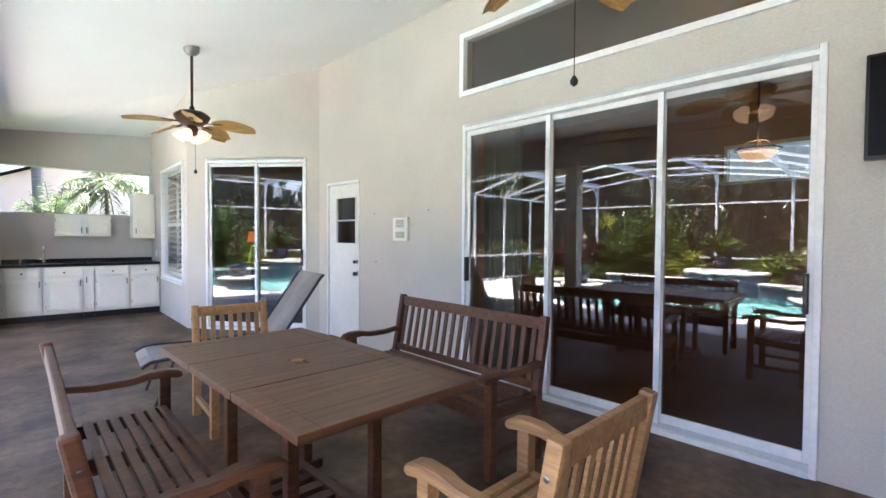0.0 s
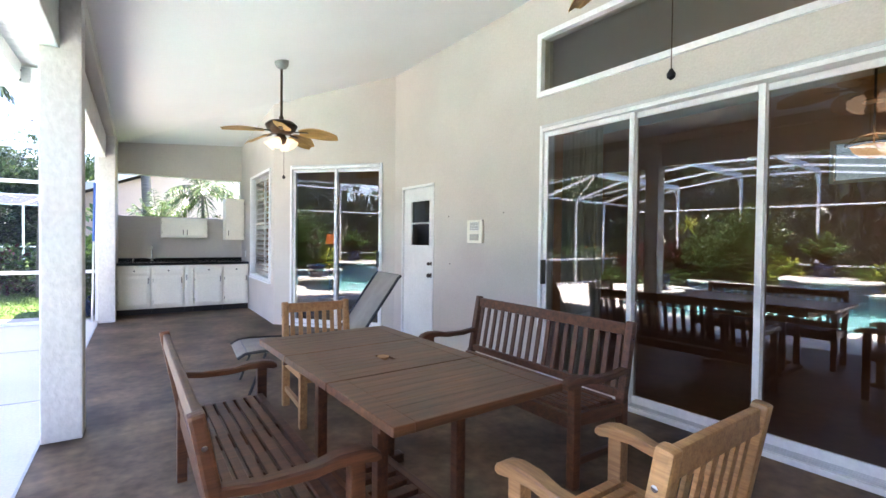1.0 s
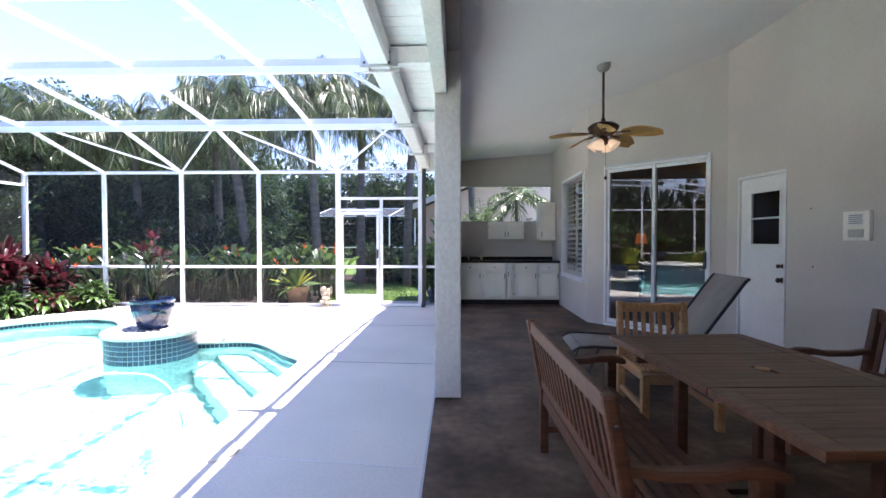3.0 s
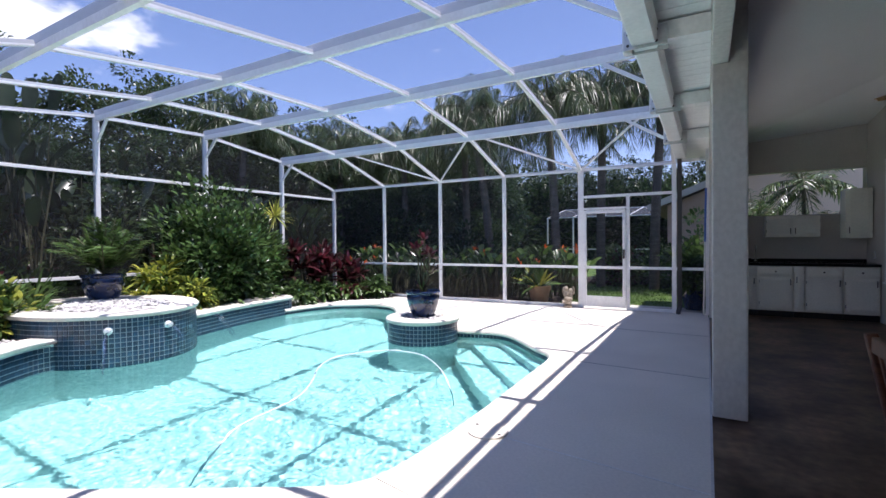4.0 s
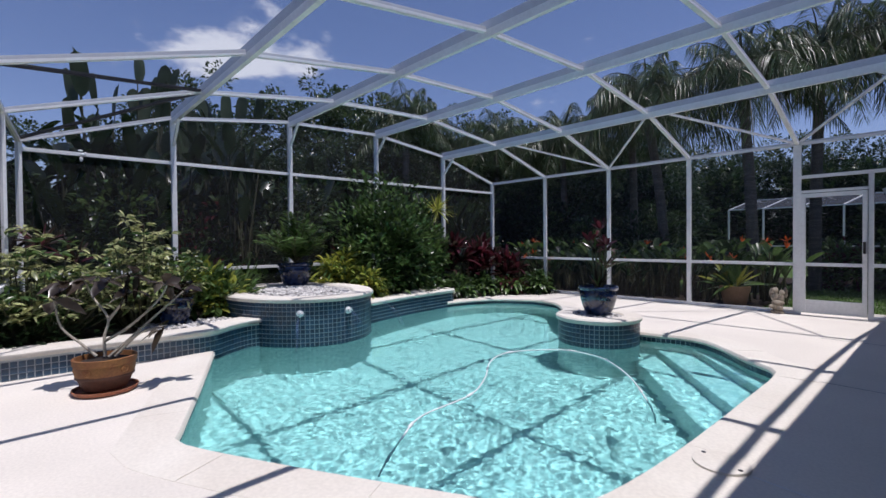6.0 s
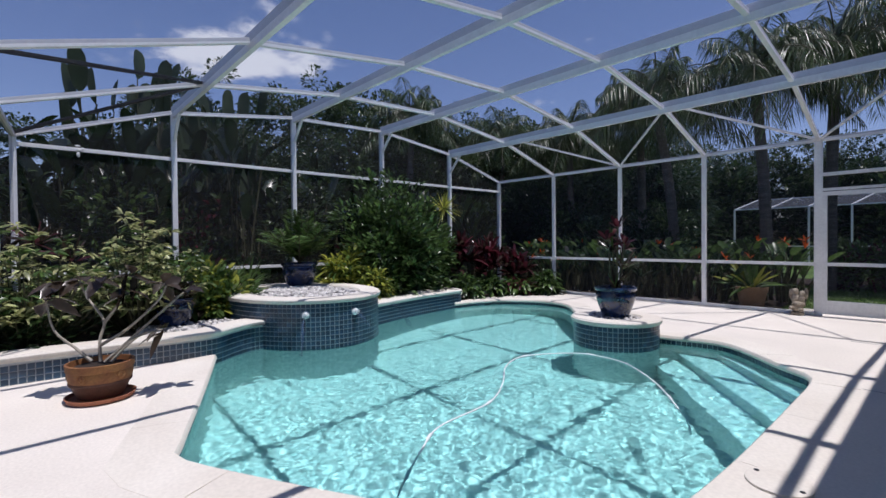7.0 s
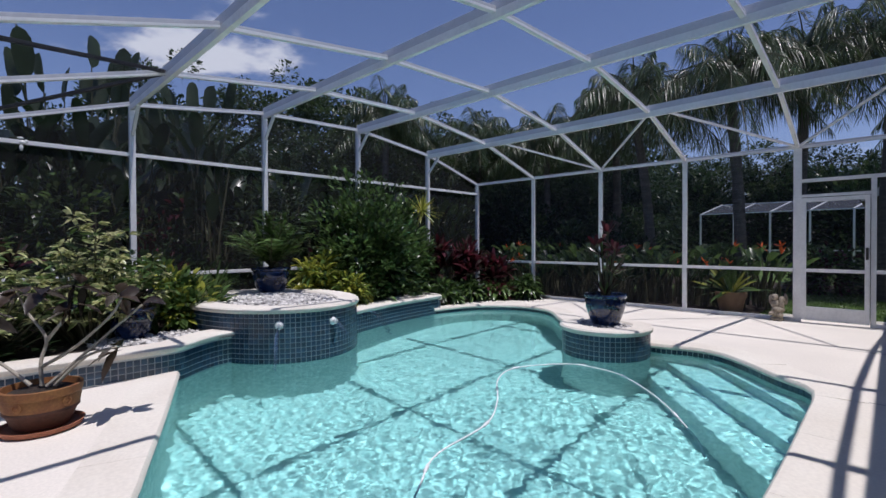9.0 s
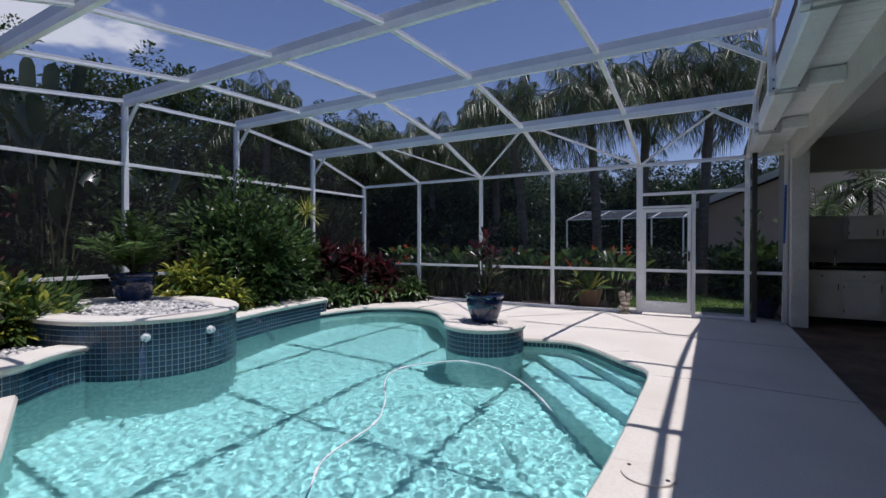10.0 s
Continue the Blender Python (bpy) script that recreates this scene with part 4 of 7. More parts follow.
for x, y in ((0.83, 9.85),):
    rl = thing("recessed_light", (x, y, 3.085 + 0.11 * (KY + 0.1 - y)), "small white recessed ceiling light, unlit", "light")
    bm = bmesh.new()
    bm_lathe(bm, [(0.05, 0.0), (0.085, -0.012), (0.09, 0.004)], seg=24)
    part("trim_ring", bm, WHITE, rl, "", True)

# ---- patio kitchen ----
def panel_door(name, x0, x1, z0, z1, y, parent, knob=None):
    """A routed cabinet door or drawer front facing -y."""
    bm = bmesh.new()
    bm_box(bm, x0, x1, y - 0.02, y, z0, z1, 0.004)
    w = 0.045 if z1 - z0 > 0.25 else 0.03
    fs = [f for f in bm.faces if f.normal.y < -0.9]
    r = bmesh.ops.inset_region(bm, faces=fs, thickness=w, depth=0.0)
    r = bmesh.ops.inset_region(bm, faces=fs, thickness=0.010, depth=-0.012)
    d = part(name, bm, CREAM, parent)
    if name == "door":
        side = x0 - 0.008 if knob and knob[0] > (x0 + x1) / 2 else x1 + 0.001
        for hz in (z0 + 0.06, z1 - 0.10):
            box_part("hinge", (side, side + 0.007, y - 0.019, y + 0.0115, hz, hz + 0.045), BRONZE, d, 0, "dark bronze hinge")
    if knob:
        kx, kz, kind = knob
        bm = bmesh.new()
        if kind == "knob":
            vs = bm_lathe(bm, [(0.006, 0), (0.006, 0.015), (0.014, 0.022), (0.012, 0.03)], seg=12)
            bmesh.ops.transform(bm, matrix=Matrix.Translation((kx, y - 0.02, kz)) @ Matrix.Rotation(radians(90), 4, "X"), verts=vs)
        else:
            bm_box(bm, kx - 0.006, kx + 0.006, y - 0.045, y - 0.034, kz - 0.05, kz + 0.05, 0.003)
            bm_box(bm, kx - 0.005, kx + 0.005, y - 0.035, y - 0.019, kz - 0.045, kz - 0.035)
            bm_box(bm, kx - 0.005, kx + 0.005, y - 0.035, y - 0.019, kz + 0.035, kz + 0.045)
        part("handle" if kind == "bar" else "knob", bm, BRONZE, d, "dark bronze handle")
    return d

FRONT = 9.63
for x0, x1, kind in ((-0.15, 0.345, "unit"), (0.345, 0.84, "unit"), (0.84, 0.975, "narrow"), (0.975, 1.46, "unit"), (1.46, 1.90, "unit")):
    c = thing("base_cabinet", (0, 0, 0), "cream painted base cabinet with a drawer over one door" if kind == "unit" else "narrow cream painted base cabinet with a slim door", "cabinet", "patio kitchen base cabinets")
    box_part("body", (x0 + 0.001, x1 - 0.001, FRONT, KY - 0.005, 0.10, 0.84), CREAM, c, 0.002)
    box_part("toe_kick", (x0 + 0.001, x1 - 0.001, FRONT + 0.04, FRONT + 0.06, 0.0, 0.10), BLACK, c, 0)
    if kind == "unit":
        panel_door("drawer", x0 + 0.03, x1 - 0.03, 0.68, 0.82, FRONT - 0.012, c, ((x0 + x1) / 2, 0.75, "knob"))
        panel_door("door", x0 + 0.03, x1 - 0.03, 0.14, 0.66, FRONT - 0.012, c, (x1 - 0.05, 0.58, "bar"))
    else:
        panel_door("door", x0 + 0.012, x1 - 0.012, 0.14, 0.82, FRONT - 0.012, c, (x0 + 0.03, 0.62, "bar"))
top = thing("worktop", (0, 0, 0), "black polished stone worktop with a sink", "worktop")
bm = bmesh.new()
bm_wall(bm, -0.15, 1.90, FRONT - 0.03, KY - 0.004, 0.842, 0.885, [(0.12, 0.60, FRONT + 0.12, FRONT + 0.52)], lambda u, t, z: (u, z, t))
part("slab", bm, BLACKTOP, top)
box_part("upstand", (-0.15, 1.90, KY - 0.03, KY - 0.004, 0.886, 0.94), BLACKTOP, top)
bm = bmesh.new()
bm_box(bm, 0.125, 0.595, FRONT + 0.125, FRONT + 0.515, 0.70, 0.875)
bmesh.ops.delete(bm, geom=[f for f in bm.faces if f.normal.z > 0.9], context="FACES")
part("sink_bowl", bm, CHROME, top, "steel sink bowl")
fc = thing("faucet", (0.36, FRONT + 0.57, 0.886), "chrome gooseneck faucet behind the sink", "faucet")
bm = bmesh.new()
bm_lathe(bm, [(0.03, 0), (0.03, 0.015), (0.016, 0.03), (0.014, 0.10)], seg=16)
part("base", bm, CHROME, fc, "", True)
bm = bmesh.new()
bm_tube(bm, [(0, 0, 0.09), (0, 0, 0.22), (0, -0.02, 0.27), (0, -0.07, 0.29), (0, -0.12, 0.27), (0, -0.135, 0.22)], 0.011, 10)
part("spout", bm, CHROME, fc, "", True)
for s in (-1, 1):
    bm = bmesh.new()
    bm_tube(bm, [(0.02 * s, 0, 0.05), (0.075 * s, 0, 0.065)], 0.008, 8)
    part("lever", bm, CHROME, fc, "", True)
sd = thing("soap_dispenser", (0.08, FRONT + 0.55, 0.886), "small chrome soap dispenser on the worktop", "dispenser")
bm = bmesh.new()
bm_lathe(bm, [(0.018, 0), (0.018, 0.04), (0.008, 0.05), (0.008, 0.07)], seg=12)
part("pump", bm, CHROME, sd, "", True)
uc = thing("wall_cabinet", (0, 0, 0), "low cream painted wall cabinet with two doors", "cabinet")
box_part("body", (0.50, 1.25, 10.08, KY - 0.004, 1.32, 1.68), CREAM, uc, 0.003)
panel_door("door", 0.515, 0.87, 1.335, 1.665, 10.068, uc, (0.845, 1.42, "bar"))
panel_door("door", 0.885, 1.235, 1.335, 1.665, 10.068, uc, (0.91, 1.42, "bar"))
uc = thing("wall_cabinet", (0, 0, 0), "tall narrow cream painted wall cabinet in the corner", "cabinet")
box_part("body", (1.56, 1.895, 10.02, KY - 0.004, 1.29, 2.09), CREAM, uc, 0.003)
panel_door("door", 1.575, 1.88, 1.305, 2.075, 10.008, uc, (1.60, 1.42, "bar"))
so = thing("wall_socket", (BX, 9.95, 1.02), "white electrical outlet plate on the wall", "socket")
box_part("plate", (-0.008, 0, -0.04, 0.04, -0.06, 0.06), WHITE, so, 0.002)
box_part("outlet", (-0.012, -0.0085, -0.018, 0.018, -0.035, 0.035), CREAM, so, 0.002)

# ---- garden furniture ----
def seat_frame(t, width, depth, material, slat_n, arm_z, back_z, seat_z, lean, arms=True):
    """A slatted wooden seat facing +y, centred on x; feet at z = 0."""
    hw = width / 2
    rear_foot = -depth / 2
    for s in (-1, 1):
        x = s * (hw - 0.028)
        bm = bmesh.new()
        bm_beam(bm, (x, rear_foot, 0), (x, rear_foot, seat_z + 0.02), 0.05, 0.055, 0.006)
        bm_beam(bm, (x, rear_foot + 0.004, seat_z - 0.03), (x, rear_foot - lean, back_z), 0.05, 0.05, 0.012)
        part("rear_leg", bm, material, t)
        box_part("front_leg", (x - 0.026, x + 0.026, depth / 2 - 0.055, depth / 2, 0, arm_z - 0.02 if arms else seat_z - 0.012), material, t, 0.006)
        beam_part("side_rail", (x, rear_foot + 0.025, seat_z - 0.045), (x, depth / 2 - 0.05, seat_z - 0.03), 0.032, 0.07, material, t, 0.004)
        beam_part("stretcher", (x, rear_foot + 0.025, 0.14), (x, depth / 2 - 0.05, 0.14), 0.028, 0.04, material, t, 0.004)
        if arms:
            # shaped arm with a rolled front
            bm = bmesh.new()
            rows = []
            prof = ((-depth / 2 - lean * 0.45, 0.024, 0.004, 0.03), (-0.12, 0.026, -0.014, 0.032), (0.04, 0.03, -0.012, 0.034), (depth / 2 - 0.10, 0.034, 0.006, 0.038), (depth / 2 - 0.02, 0.037, 0.008, 0.042), (depth / 2 + 0.035, 0.037, -0.004, 0.04), (depth / 2 + 0.055, 0.033, -0.018, 0.022))
            for yy, w, dz, th in prof:
                zt = arm_z + dz
                rows.append([bm.verts.new((x + a * w, yy, zt + b)) for a, b in ((-1, -th), (1, -th), (1, -0.008), (0.75, 0.0), (-0.75, 0.0), (-1, -0.008))])
            for a, b in zip(rows, rows[1:]):
                for k in range(6):
                    bm.faces.new((a[k], a[(k + 1) % 6], b[(k + 1) % 6], b[k]))
            bm.faces.new(rows[0])
            bm.faces.new(rows[-1][::-1])
            part("arm", bm, material, t, "", True)
        bm = bmesh.new()
        vs = bm_lathe(bm, [(0.009, 0), (0.009, 0.003), (0.005, 0.0035)], seg=10)
        bmesh.ops.transform(bm, matrix=Matrix.Translation((x + s * 0.0255, rear_foot - lean * 0.75, back_z - 0.10)) @ Matrix.Rotation(radians(90 * s), 4, "Y"), verts=vs)
        part("bolt", bm, CHROME, t, "", True)
    box_part("front_rail", (-hw + 0.055, hw - 0.055, depth / 2 - 0.042, depth / 2 - 0.014, seat_z - 0.085, seat_z - 0.012), material, t)
    box_part("rear_rail", (-hw + 0.055, hw - 0.055, rear_foot - 0.012, rear_foot + 0.014, seat_z - 0.085, seat_z - 0.012), material, t)
    # seat slats run along x
    ns = 7
    span = depth - 0.03
    w = span / ns * 0.66
    bm = bmesh.new()
    bm_box(bm, -hw + 0.056, hw - 0.056, -w / 2, w / 2, 0, 0.018, 0.004)
    slat = finish(bm, "seat_slat", material)
    for k in range(ns):
        yy = rear_foot + 0.04 + (k + 0.5) * (span - 0.03) / ns
        shared("seat_slat", slat, t, Matrix.Translation((0, yy, seat_z - 0.010 + 0.010 * ((k - 3) / 3) ** 2)))
    if width > 1.0:
        for xx in (-width / 6, width / 6):
            box_part("seat_bearer", (xx - 0.016, xx + 0.016, rear_foot + 0.015, depth / 2 - 0.045, seat_z - 0.075, seat_z - 0.012), material, t)
    # back
    def by(z):
        return rear_foot - lean * (z - seat_z) / (back_z - seat_z)
    zt, zb = back_z - 0.05, seat_z + 0.035
    beam_part("top_rail", (-hw + 0.053, by(zt), zt), (hw - 0.053, by(zt), zt), 0.03, 0.075, material, t, 0.008)
    beam_part("lower_rail", (-hw + 0.053, by(zb), zb), (hw - 0.053, by(zb), zb), 0.028, 0.05, material, t, 0.005)
    a, b = Vector((0, by(zb + 0.026), zb + 0.026)), Vector((0, by(zt - 0.038), zt - 0.038))
    bm = bmesh.new()
    bm_beam(bm, a, b, 0.034, 0.013, 0.003, up=(0, 1, 0))
    slat = finish(bm, "back_slat", material)
    for k in range(slat_n):
        xx = (-hw + 0.053) + (k + 0.5) * (width - 0.106) / slat_n
        shared("back_slat", slat, t, Matrix.Translation((xx, 0, 0)))

b1 = thing("garden_bench", pose(0.598, 2.475, 0, 0, 0, -89), "weathered brown slatted hardwood bench beside the table", "bench", "benches at the patio table")
seat_frame(b1, 1.44, 0.44, DARKWOOD, 17, 0.60, 0.83, 0.40, 0.085)
b2 = thing("garden_bench", pose(2.315, 2.69, 0, 0, 0, 91), "weathered brown slatted hardwood bench before the sliding door", "bench", "benches at the patio table")
seat_frame(b2, 1.50, 0.45, DARKWOOD, 17, 0.595, 0.86, 0.40, 0.085)
CH = wood("pale_teak_chair", (0.29, 0.14, 0.055), (0.44, 0.24, 0.10), 0.48, 1)
c2 = thing("garden_chair", pose(1.465, 1.20, 0, 0, 0, 2.5), "pale orange teak armchair with slatted seat and back", "chair", "chairs at the patio table")
seat_frame(c2, 0.59, 0.43, CH, 7, 0.615, 0.855, 0.41, 0.08)
c1 = thing("garden_chair", pose(1.39, 3.755, 0, 0, 0, 178), "pale teak chair at the far end of the table", "chair", "chairs at the patio table")
seat_frame(c1, 0.56, 0.55, CH, 7, 0.60, 0.82, 0.40, 0.05, False)

tab = thing("patio_table", pose(1.217, 2.395, 0, 0, 0, 3), "brown hardwood extending table with a parasol hole", "table")
TW, TL, TZ = 0.413, 0.785, 0.735
leaves = ((-TL, -0.235), (-0.229, 0.305), (0.309, TL))
for y0, y1 in leaves:
    frame_mat = DARKWOOD
    lf = box_part("tabletop", (-TW + 0.001, TW - 0.001, y0 + 0.001, y1 - 0.001, TZ - 0.034, TZ - 0.012), frame_mat, tab, 0.003)
    e = 0.085 if (y1 - y0) > 0.5 else 0.06
    for nm, d in (("edge_rail", (-TW, -TW + 0.085, y0, y1)), ("edge_rail", (TW - 0.085, TW, y0, y1))):
        box_part(nm, (*d, TZ - 0.035, TZ), TABLEWOOD, tab, 0.004)
    ends = [(y0, y0 + 0.085)] if y0 == -TL else []
    ends += [(y1 - 0.085, y1)] if y1 == TL else []
    for a, b in ends:
        box_part("end_rail", (-TW + 0.0855, TW - 0.0855, a, b, TZ - 0.035, TZ), TABLEWOOD, tab, 0.004)
    ya, yb = (y0 + 0.0855 if y0 == -TL else y0 + 0.002), (y1 - 0.0855 if y1 == TL else y1 - 0.002)
    ns = max(3, round((yb - ya) / 0.062))
    w = (yb - ya) / ns
    for k in range(ns):
        a, b = ya + k * w + 0.0005, ya + (k + 1) * w - 0.0005
        if y0 < 0 < y1 and a < 0.03 + 0.028 and b > 0.03 - 0.028:
            box_part("top_slat", (-TW + 0.0865, -0.03, a, b, TZ - 0.03, TZ - 0.001), TABLEWOOD, tab, 0.0012)
            box_part("top_slat", (0.03, TW - 0.0865, a, b, TZ - 0.03, TZ - 0.001), TABLEWOOD, tab, 0.0012)
        else:
            box_part("top_slat", (-TW + 0.0865, TW - 0.0865, a, b, TZ - 0.03, TZ - 0.001), TABLEWOOD, tab, 0.0012)
bm = bmesh.new()
bm_lathe(bm, [(0.024, TZ - 0.03), (0.024, TZ - 0.004), (0.031, TZ - 0.002), (0.031, TZ + 0.001)], (0, 0.03, 0), 20)
part("parasol_plug", bm, TEAK, tab, "pale wooden plug in the parasol hole", True)
for s in (-1, 1):
    box_part("apron", (-TW + 0.07, TW - 0.07, s * 0.56 - 0.012, s * 0.56 + 0.012, TZ - 0.115, TZ - 0.036), DARKWOOD, tab)
    box_part("apron", (s * 0.25 - 0.012, s * 0.25 + 0.012, -0.545, 0.545, TZ - 0.105, TZ - 0.036), DARKWOOD, tab)
    for u in (-1, 1):
        box_part("leg", (u * 0.21 - 0.026, u * 0.21 + 0.026, s * 0.33 - 0.026, s * 0.33 + 0.026, 0.05, TZ - 0.036), DARKWOOD, tab, 0.006)
    box_part("foot", (-0.30, 0.30, s * 0.33 - 0.035, s * 0.33 + 0.035, 0.0, 0.055), DARKWOOD, tab, 0.012)
for u in (-0.14, 0.14):
    box_part("stretcher", (u - 0.025, u + 0.025, -0.294, 0.294, 0.058, 0.095), DARKWOOD, tab)
for k in range(5):
    y = -0.22 + k * 0.11
    box_part("shelf_slat", (-0.115, 0.115, y - 0.03, y + 0.03, 0.062, 0.09), DARKWOOD, tab)

# reclining lounge chair
SLING = mat("grey_woven_sling", (0.27, 0.245, 0.22), 0.85, var=0.12, scale=10, fine=160, bump=0.4, dist=0.002)
FRAMEDARK = mat("dark_grey_tube", (0.03, 0.03, 0.033), 0.35, metal=0.4, var=0.2)
lg = thing("lounge_chair", pose(0.90, 4.34, 0, 0, 0, -4), "grey sling lounge chair with a raised back", "lounge chair")
seatp = [(-0.06, 0.34), (0.0, 0.375), (0.12, 0.385), (0.5, 0.37), (0.95, 0.375)]
backp = [(0.95, 0.375), (1.12, 0.62), (1.36, 0.96), (1.39, 0.985)]
for nm, pr in (("seat_sling", seatp), ("back_sling", backp)):
    bm = bmesh.new()
    pts = [Vector((a, 0, b)) for a, b in pr]
    pts = spline(pts, 4)
    for a, b in zip(pts, pts[1:]):
        q = [bm.verts.new(c) for c in ((a.x, 0.02, a.z), (b.x, 0.02, b.z), (b.x, 0.58, b.z), (a.x, 0.58, a.z))]
        bm.faces.new(q)
    bmesh.ops.remove_doubles(bm, verts=bm.verts, dist=1e-4)
    ob = part(nm, bm, SLING, lg, "", True)
    ob.modifiers.new("thickness", "SOLIDIFY").thickness = 0.008
for y in (0.0, 0.60):
    bm = bmesh.new()
    bm_tube(bm, [(a, y, b) for a, b in seatp], 0.014, 8)
    part("side_tube", bm, FRAMEDARK, lg, "", True)
    bm = bmesh.new()
    bm_tube(bm, [(a, y, b) for a, b in backp], 0.014, 8)
    part("back_tube", bm, FRAMEDARK, lg, "", True)
    for xa, xb in ((0.16, 0.02), (0.80, 0.98)):
        bm = bmesh.new()
        bm_tube(bm, [(xa, y, 0.37), ((xa + xb) / 2, y, 0.19), (xb, y, 0.0)], 0.012, 8)
        part("leg", bm, FRAMEDARK, lg, "", True)
for x, z in ((0.02, 0.37), (0.95, 0.365)):
    bm = bmesh.new()
    bm_tube(bm, [(x, 0.01, z), (x, 0.59, z)], 0.012, 8)
    part("cross_tube", bm, FRAMEDARK, lg, "", True)

# ---- pool fittings, pots, statue ----
BLUEPOT = mat("navy_glazed_ceramic", (0.012, 0.03, 0.10), 0.12, var=0.35, scale=7, fine=40, bump=0.08, color2=(0.006, 0.012, 0.04), coat=0.6)
TERRA = mat("terracotta", (0.33, 0.12, 0.06), 0.75, var=0.2, scale=6, fine=50, bump=0.3, color2=(0.20, 0.065, 0.035))
OCHRE = mat("ochre_painted_clay", (0.27, 0.125, 0.036), 0.7, var=0.25, scale=8, fine=60, bump=0.3, color2=(0.20, 0.075, 0.026))
TANPOT = mat("tan_clay_pot", (0.36, 0.22, 0.13), 0.85, var=0.2, scale=6, fine=50, bump=0.3)
SOIL = mat("dark_mulch_soil", (0.05, 0.032, 0.022), 0.95, var=0.4, scale=14, fine=60, bump=1.0, dist=0.03, color2=(0.025, 0.017, 0.012))
STONE = mat("weathered_cast_stone", (0.46, 0.40, 0.31), 0.9, var=0.3, scale=18, fine=70, bump=0.6, dist=0.01, color2=(0.25, 0.20, 0.15))
PLASTIC = mat("white_hose_plastic", (0.82, 0.83, 0.83), 0.4, var=0.04)

def pebbles(name, n, spot, size, material, parent=None, label="white pebbles lying loose", seed=3):
    """Loose flattened stones; spot(rng) gives a place."""
    rng = np.random.default_rng(seed)
    t = (1 + 5 ** 0.5) / 2
    base = np.array([(-1, t, 0), (1, t, 0), (-1, -t, 0), (1, -t, 0), (0, -1, t), (0, 1, t), (0, -1, -t), (0, 1, -t), (t, 0, -1), (t, 0, 1), (-t, 0, -1), (-t, 0, 1)]) / 1.9
    faces = [(0, 11, 5), (0, 5, 1), (0, 1, 7), (0, 7, 10), (0, 10, 11), (1, 5, 9), (5, 11, 4), (11, 10, 2), (10, 7, 6), (7, 1, 8), (3, 9, 4), (3, 4, 2), (3, 2, 6), (3, 6, 8), (3, 8, 9), (4, 9, 5), (2, 4, 11), (6, 2, 10), (8, 6, 7), (9, 8, 1)]
    vs, fs = [], []
    for k in range(n):
        s = size * rng.uniform(0.5, 1.2) * np.array((rng.uniform(0.8, 1.3), rng.uniform(0.7, 1.1), rng.uniform(0.4, 0.7)))
        a = rng.uniform(0, 6.28)
        rot = np.array(((math.cos(a), -math.sin(a), 0), (math.sin(a), math.cos(a), 0), (0, 0, 1)))
        p = np.array(spot(rng))
        vs.extend(((base * s) @ rot.T + p).tolist())
        fs.extend([tuple(i + 12 * k for i in f) for f in faces])
    me = bpy.data.meshes.new(name)
    me.from_pydata(vs, [], fs)
    me.materials.append(material)
    me.shade_smooth()
    ob = new(name, me)
    return tagged(ob, label, "pebbles", kind="stuff")

PEB = mat("pale_river_pebble", (0.58, 0.56, 0.53), 0.7, var=0.2, scale=20, fine=80, bump=0.2, island=0.45)

# bedding of the oval and the pedestal
bm = bmesh.new()
bm.faces.new([bm.verts.new((OC.x + (OA - 0.2) * math.cos(2 * math.pi * k / 40), OC.y + (OB - 0.2) * math.sin(2 * math.pi * k / 40), 0.455)) for k in range(40)])
structure("oval_bed", bm, ROCK, "pebbled top of the oval planter", "ground")
def in_oval(rng):
    a, r = rng.uniform(0, 6.283), math.sqrt(rng.uniform(0, 1))
    return (OC.x + (OA - 0.26) * r * math.cos(a), OC.y + (OB - 0.26) * r * math.sin(a), 0.455 + 0.045 * (1 - r * r) + rng.uniform(0, 0.012))
pebbles("pebbles", 1500, in_oval, 0.032, PEB, label="pale pebbles filling the oval planter")
bm = bmesh.new()
bm.faces.new([bm.verts.new((PC.x + 0.33 * math.cos(2 * math.pi * k / 32), PC.y + 0.33 * math.sin(2 * math.pi * k / 32), 0.205)) for k in range(32)])
structure("pedestal_bed", bm, ROCK, "pebbled top of the round pedestal", "ground")
def in_ped(rng):
    a, r = rng.uniform(0, 6.283), math.sqrt(rng.uniform(0.05, 1))
    return (PC.x + 0.30 * r * math.cos(a), PC.y + 0.30 * r * math.sin(a), 0.212 + rng.uniform(0, 0.015))
pebbles("pebbles", 260, in_ped, 0.024, PEB, label="pale pebbles round the navy pot")
pebbles("pebbles", 420, lambda r: (r.uniform(-7.25, -6.68), r.uniform(1.35, 2.35), 0.215 + r.uniform(0, 0.015)), 0.03, PEB, label="pale pebbles on the planter bed")

# soil beds behind the raised walls
def bed(name, x0, x1, y0, y1, z, nx, ny, seed):
    bm = bmesh.new()
    g = [[bm.verts.new((x0 + (x1 - x0) * i / nx, y0 + (y1 - y0) * j / ny, z + 0.05 * noise.noise(Vector((i * 0.5 + seed, j * 0.5, 0))))) for j in range(ny + 1)] for i in range(nx + 1)]
    for i in range(nx):
        for j in range(ny):
            bm.faces.new((g[i][j], g[i + 1][j], g[i + 1][j + 1], g[i][j + 1]))
    return structure(name, bm, SOIL, "dark mulched planting bed", "ground", True)
bed("bed_south_west", -8.80, -6.60, -1.4, 3.0, 0.20, 12, 22, 1)
bed("bed_west", -8.80, -7.72, 4.1, 6.9, 0.17, 8, 14, 5)
bed("bed_north_west", -8.80, -7.62, 6.7, 9.30, 0.06, 8, 12, 9)
bm = bmesh.new()
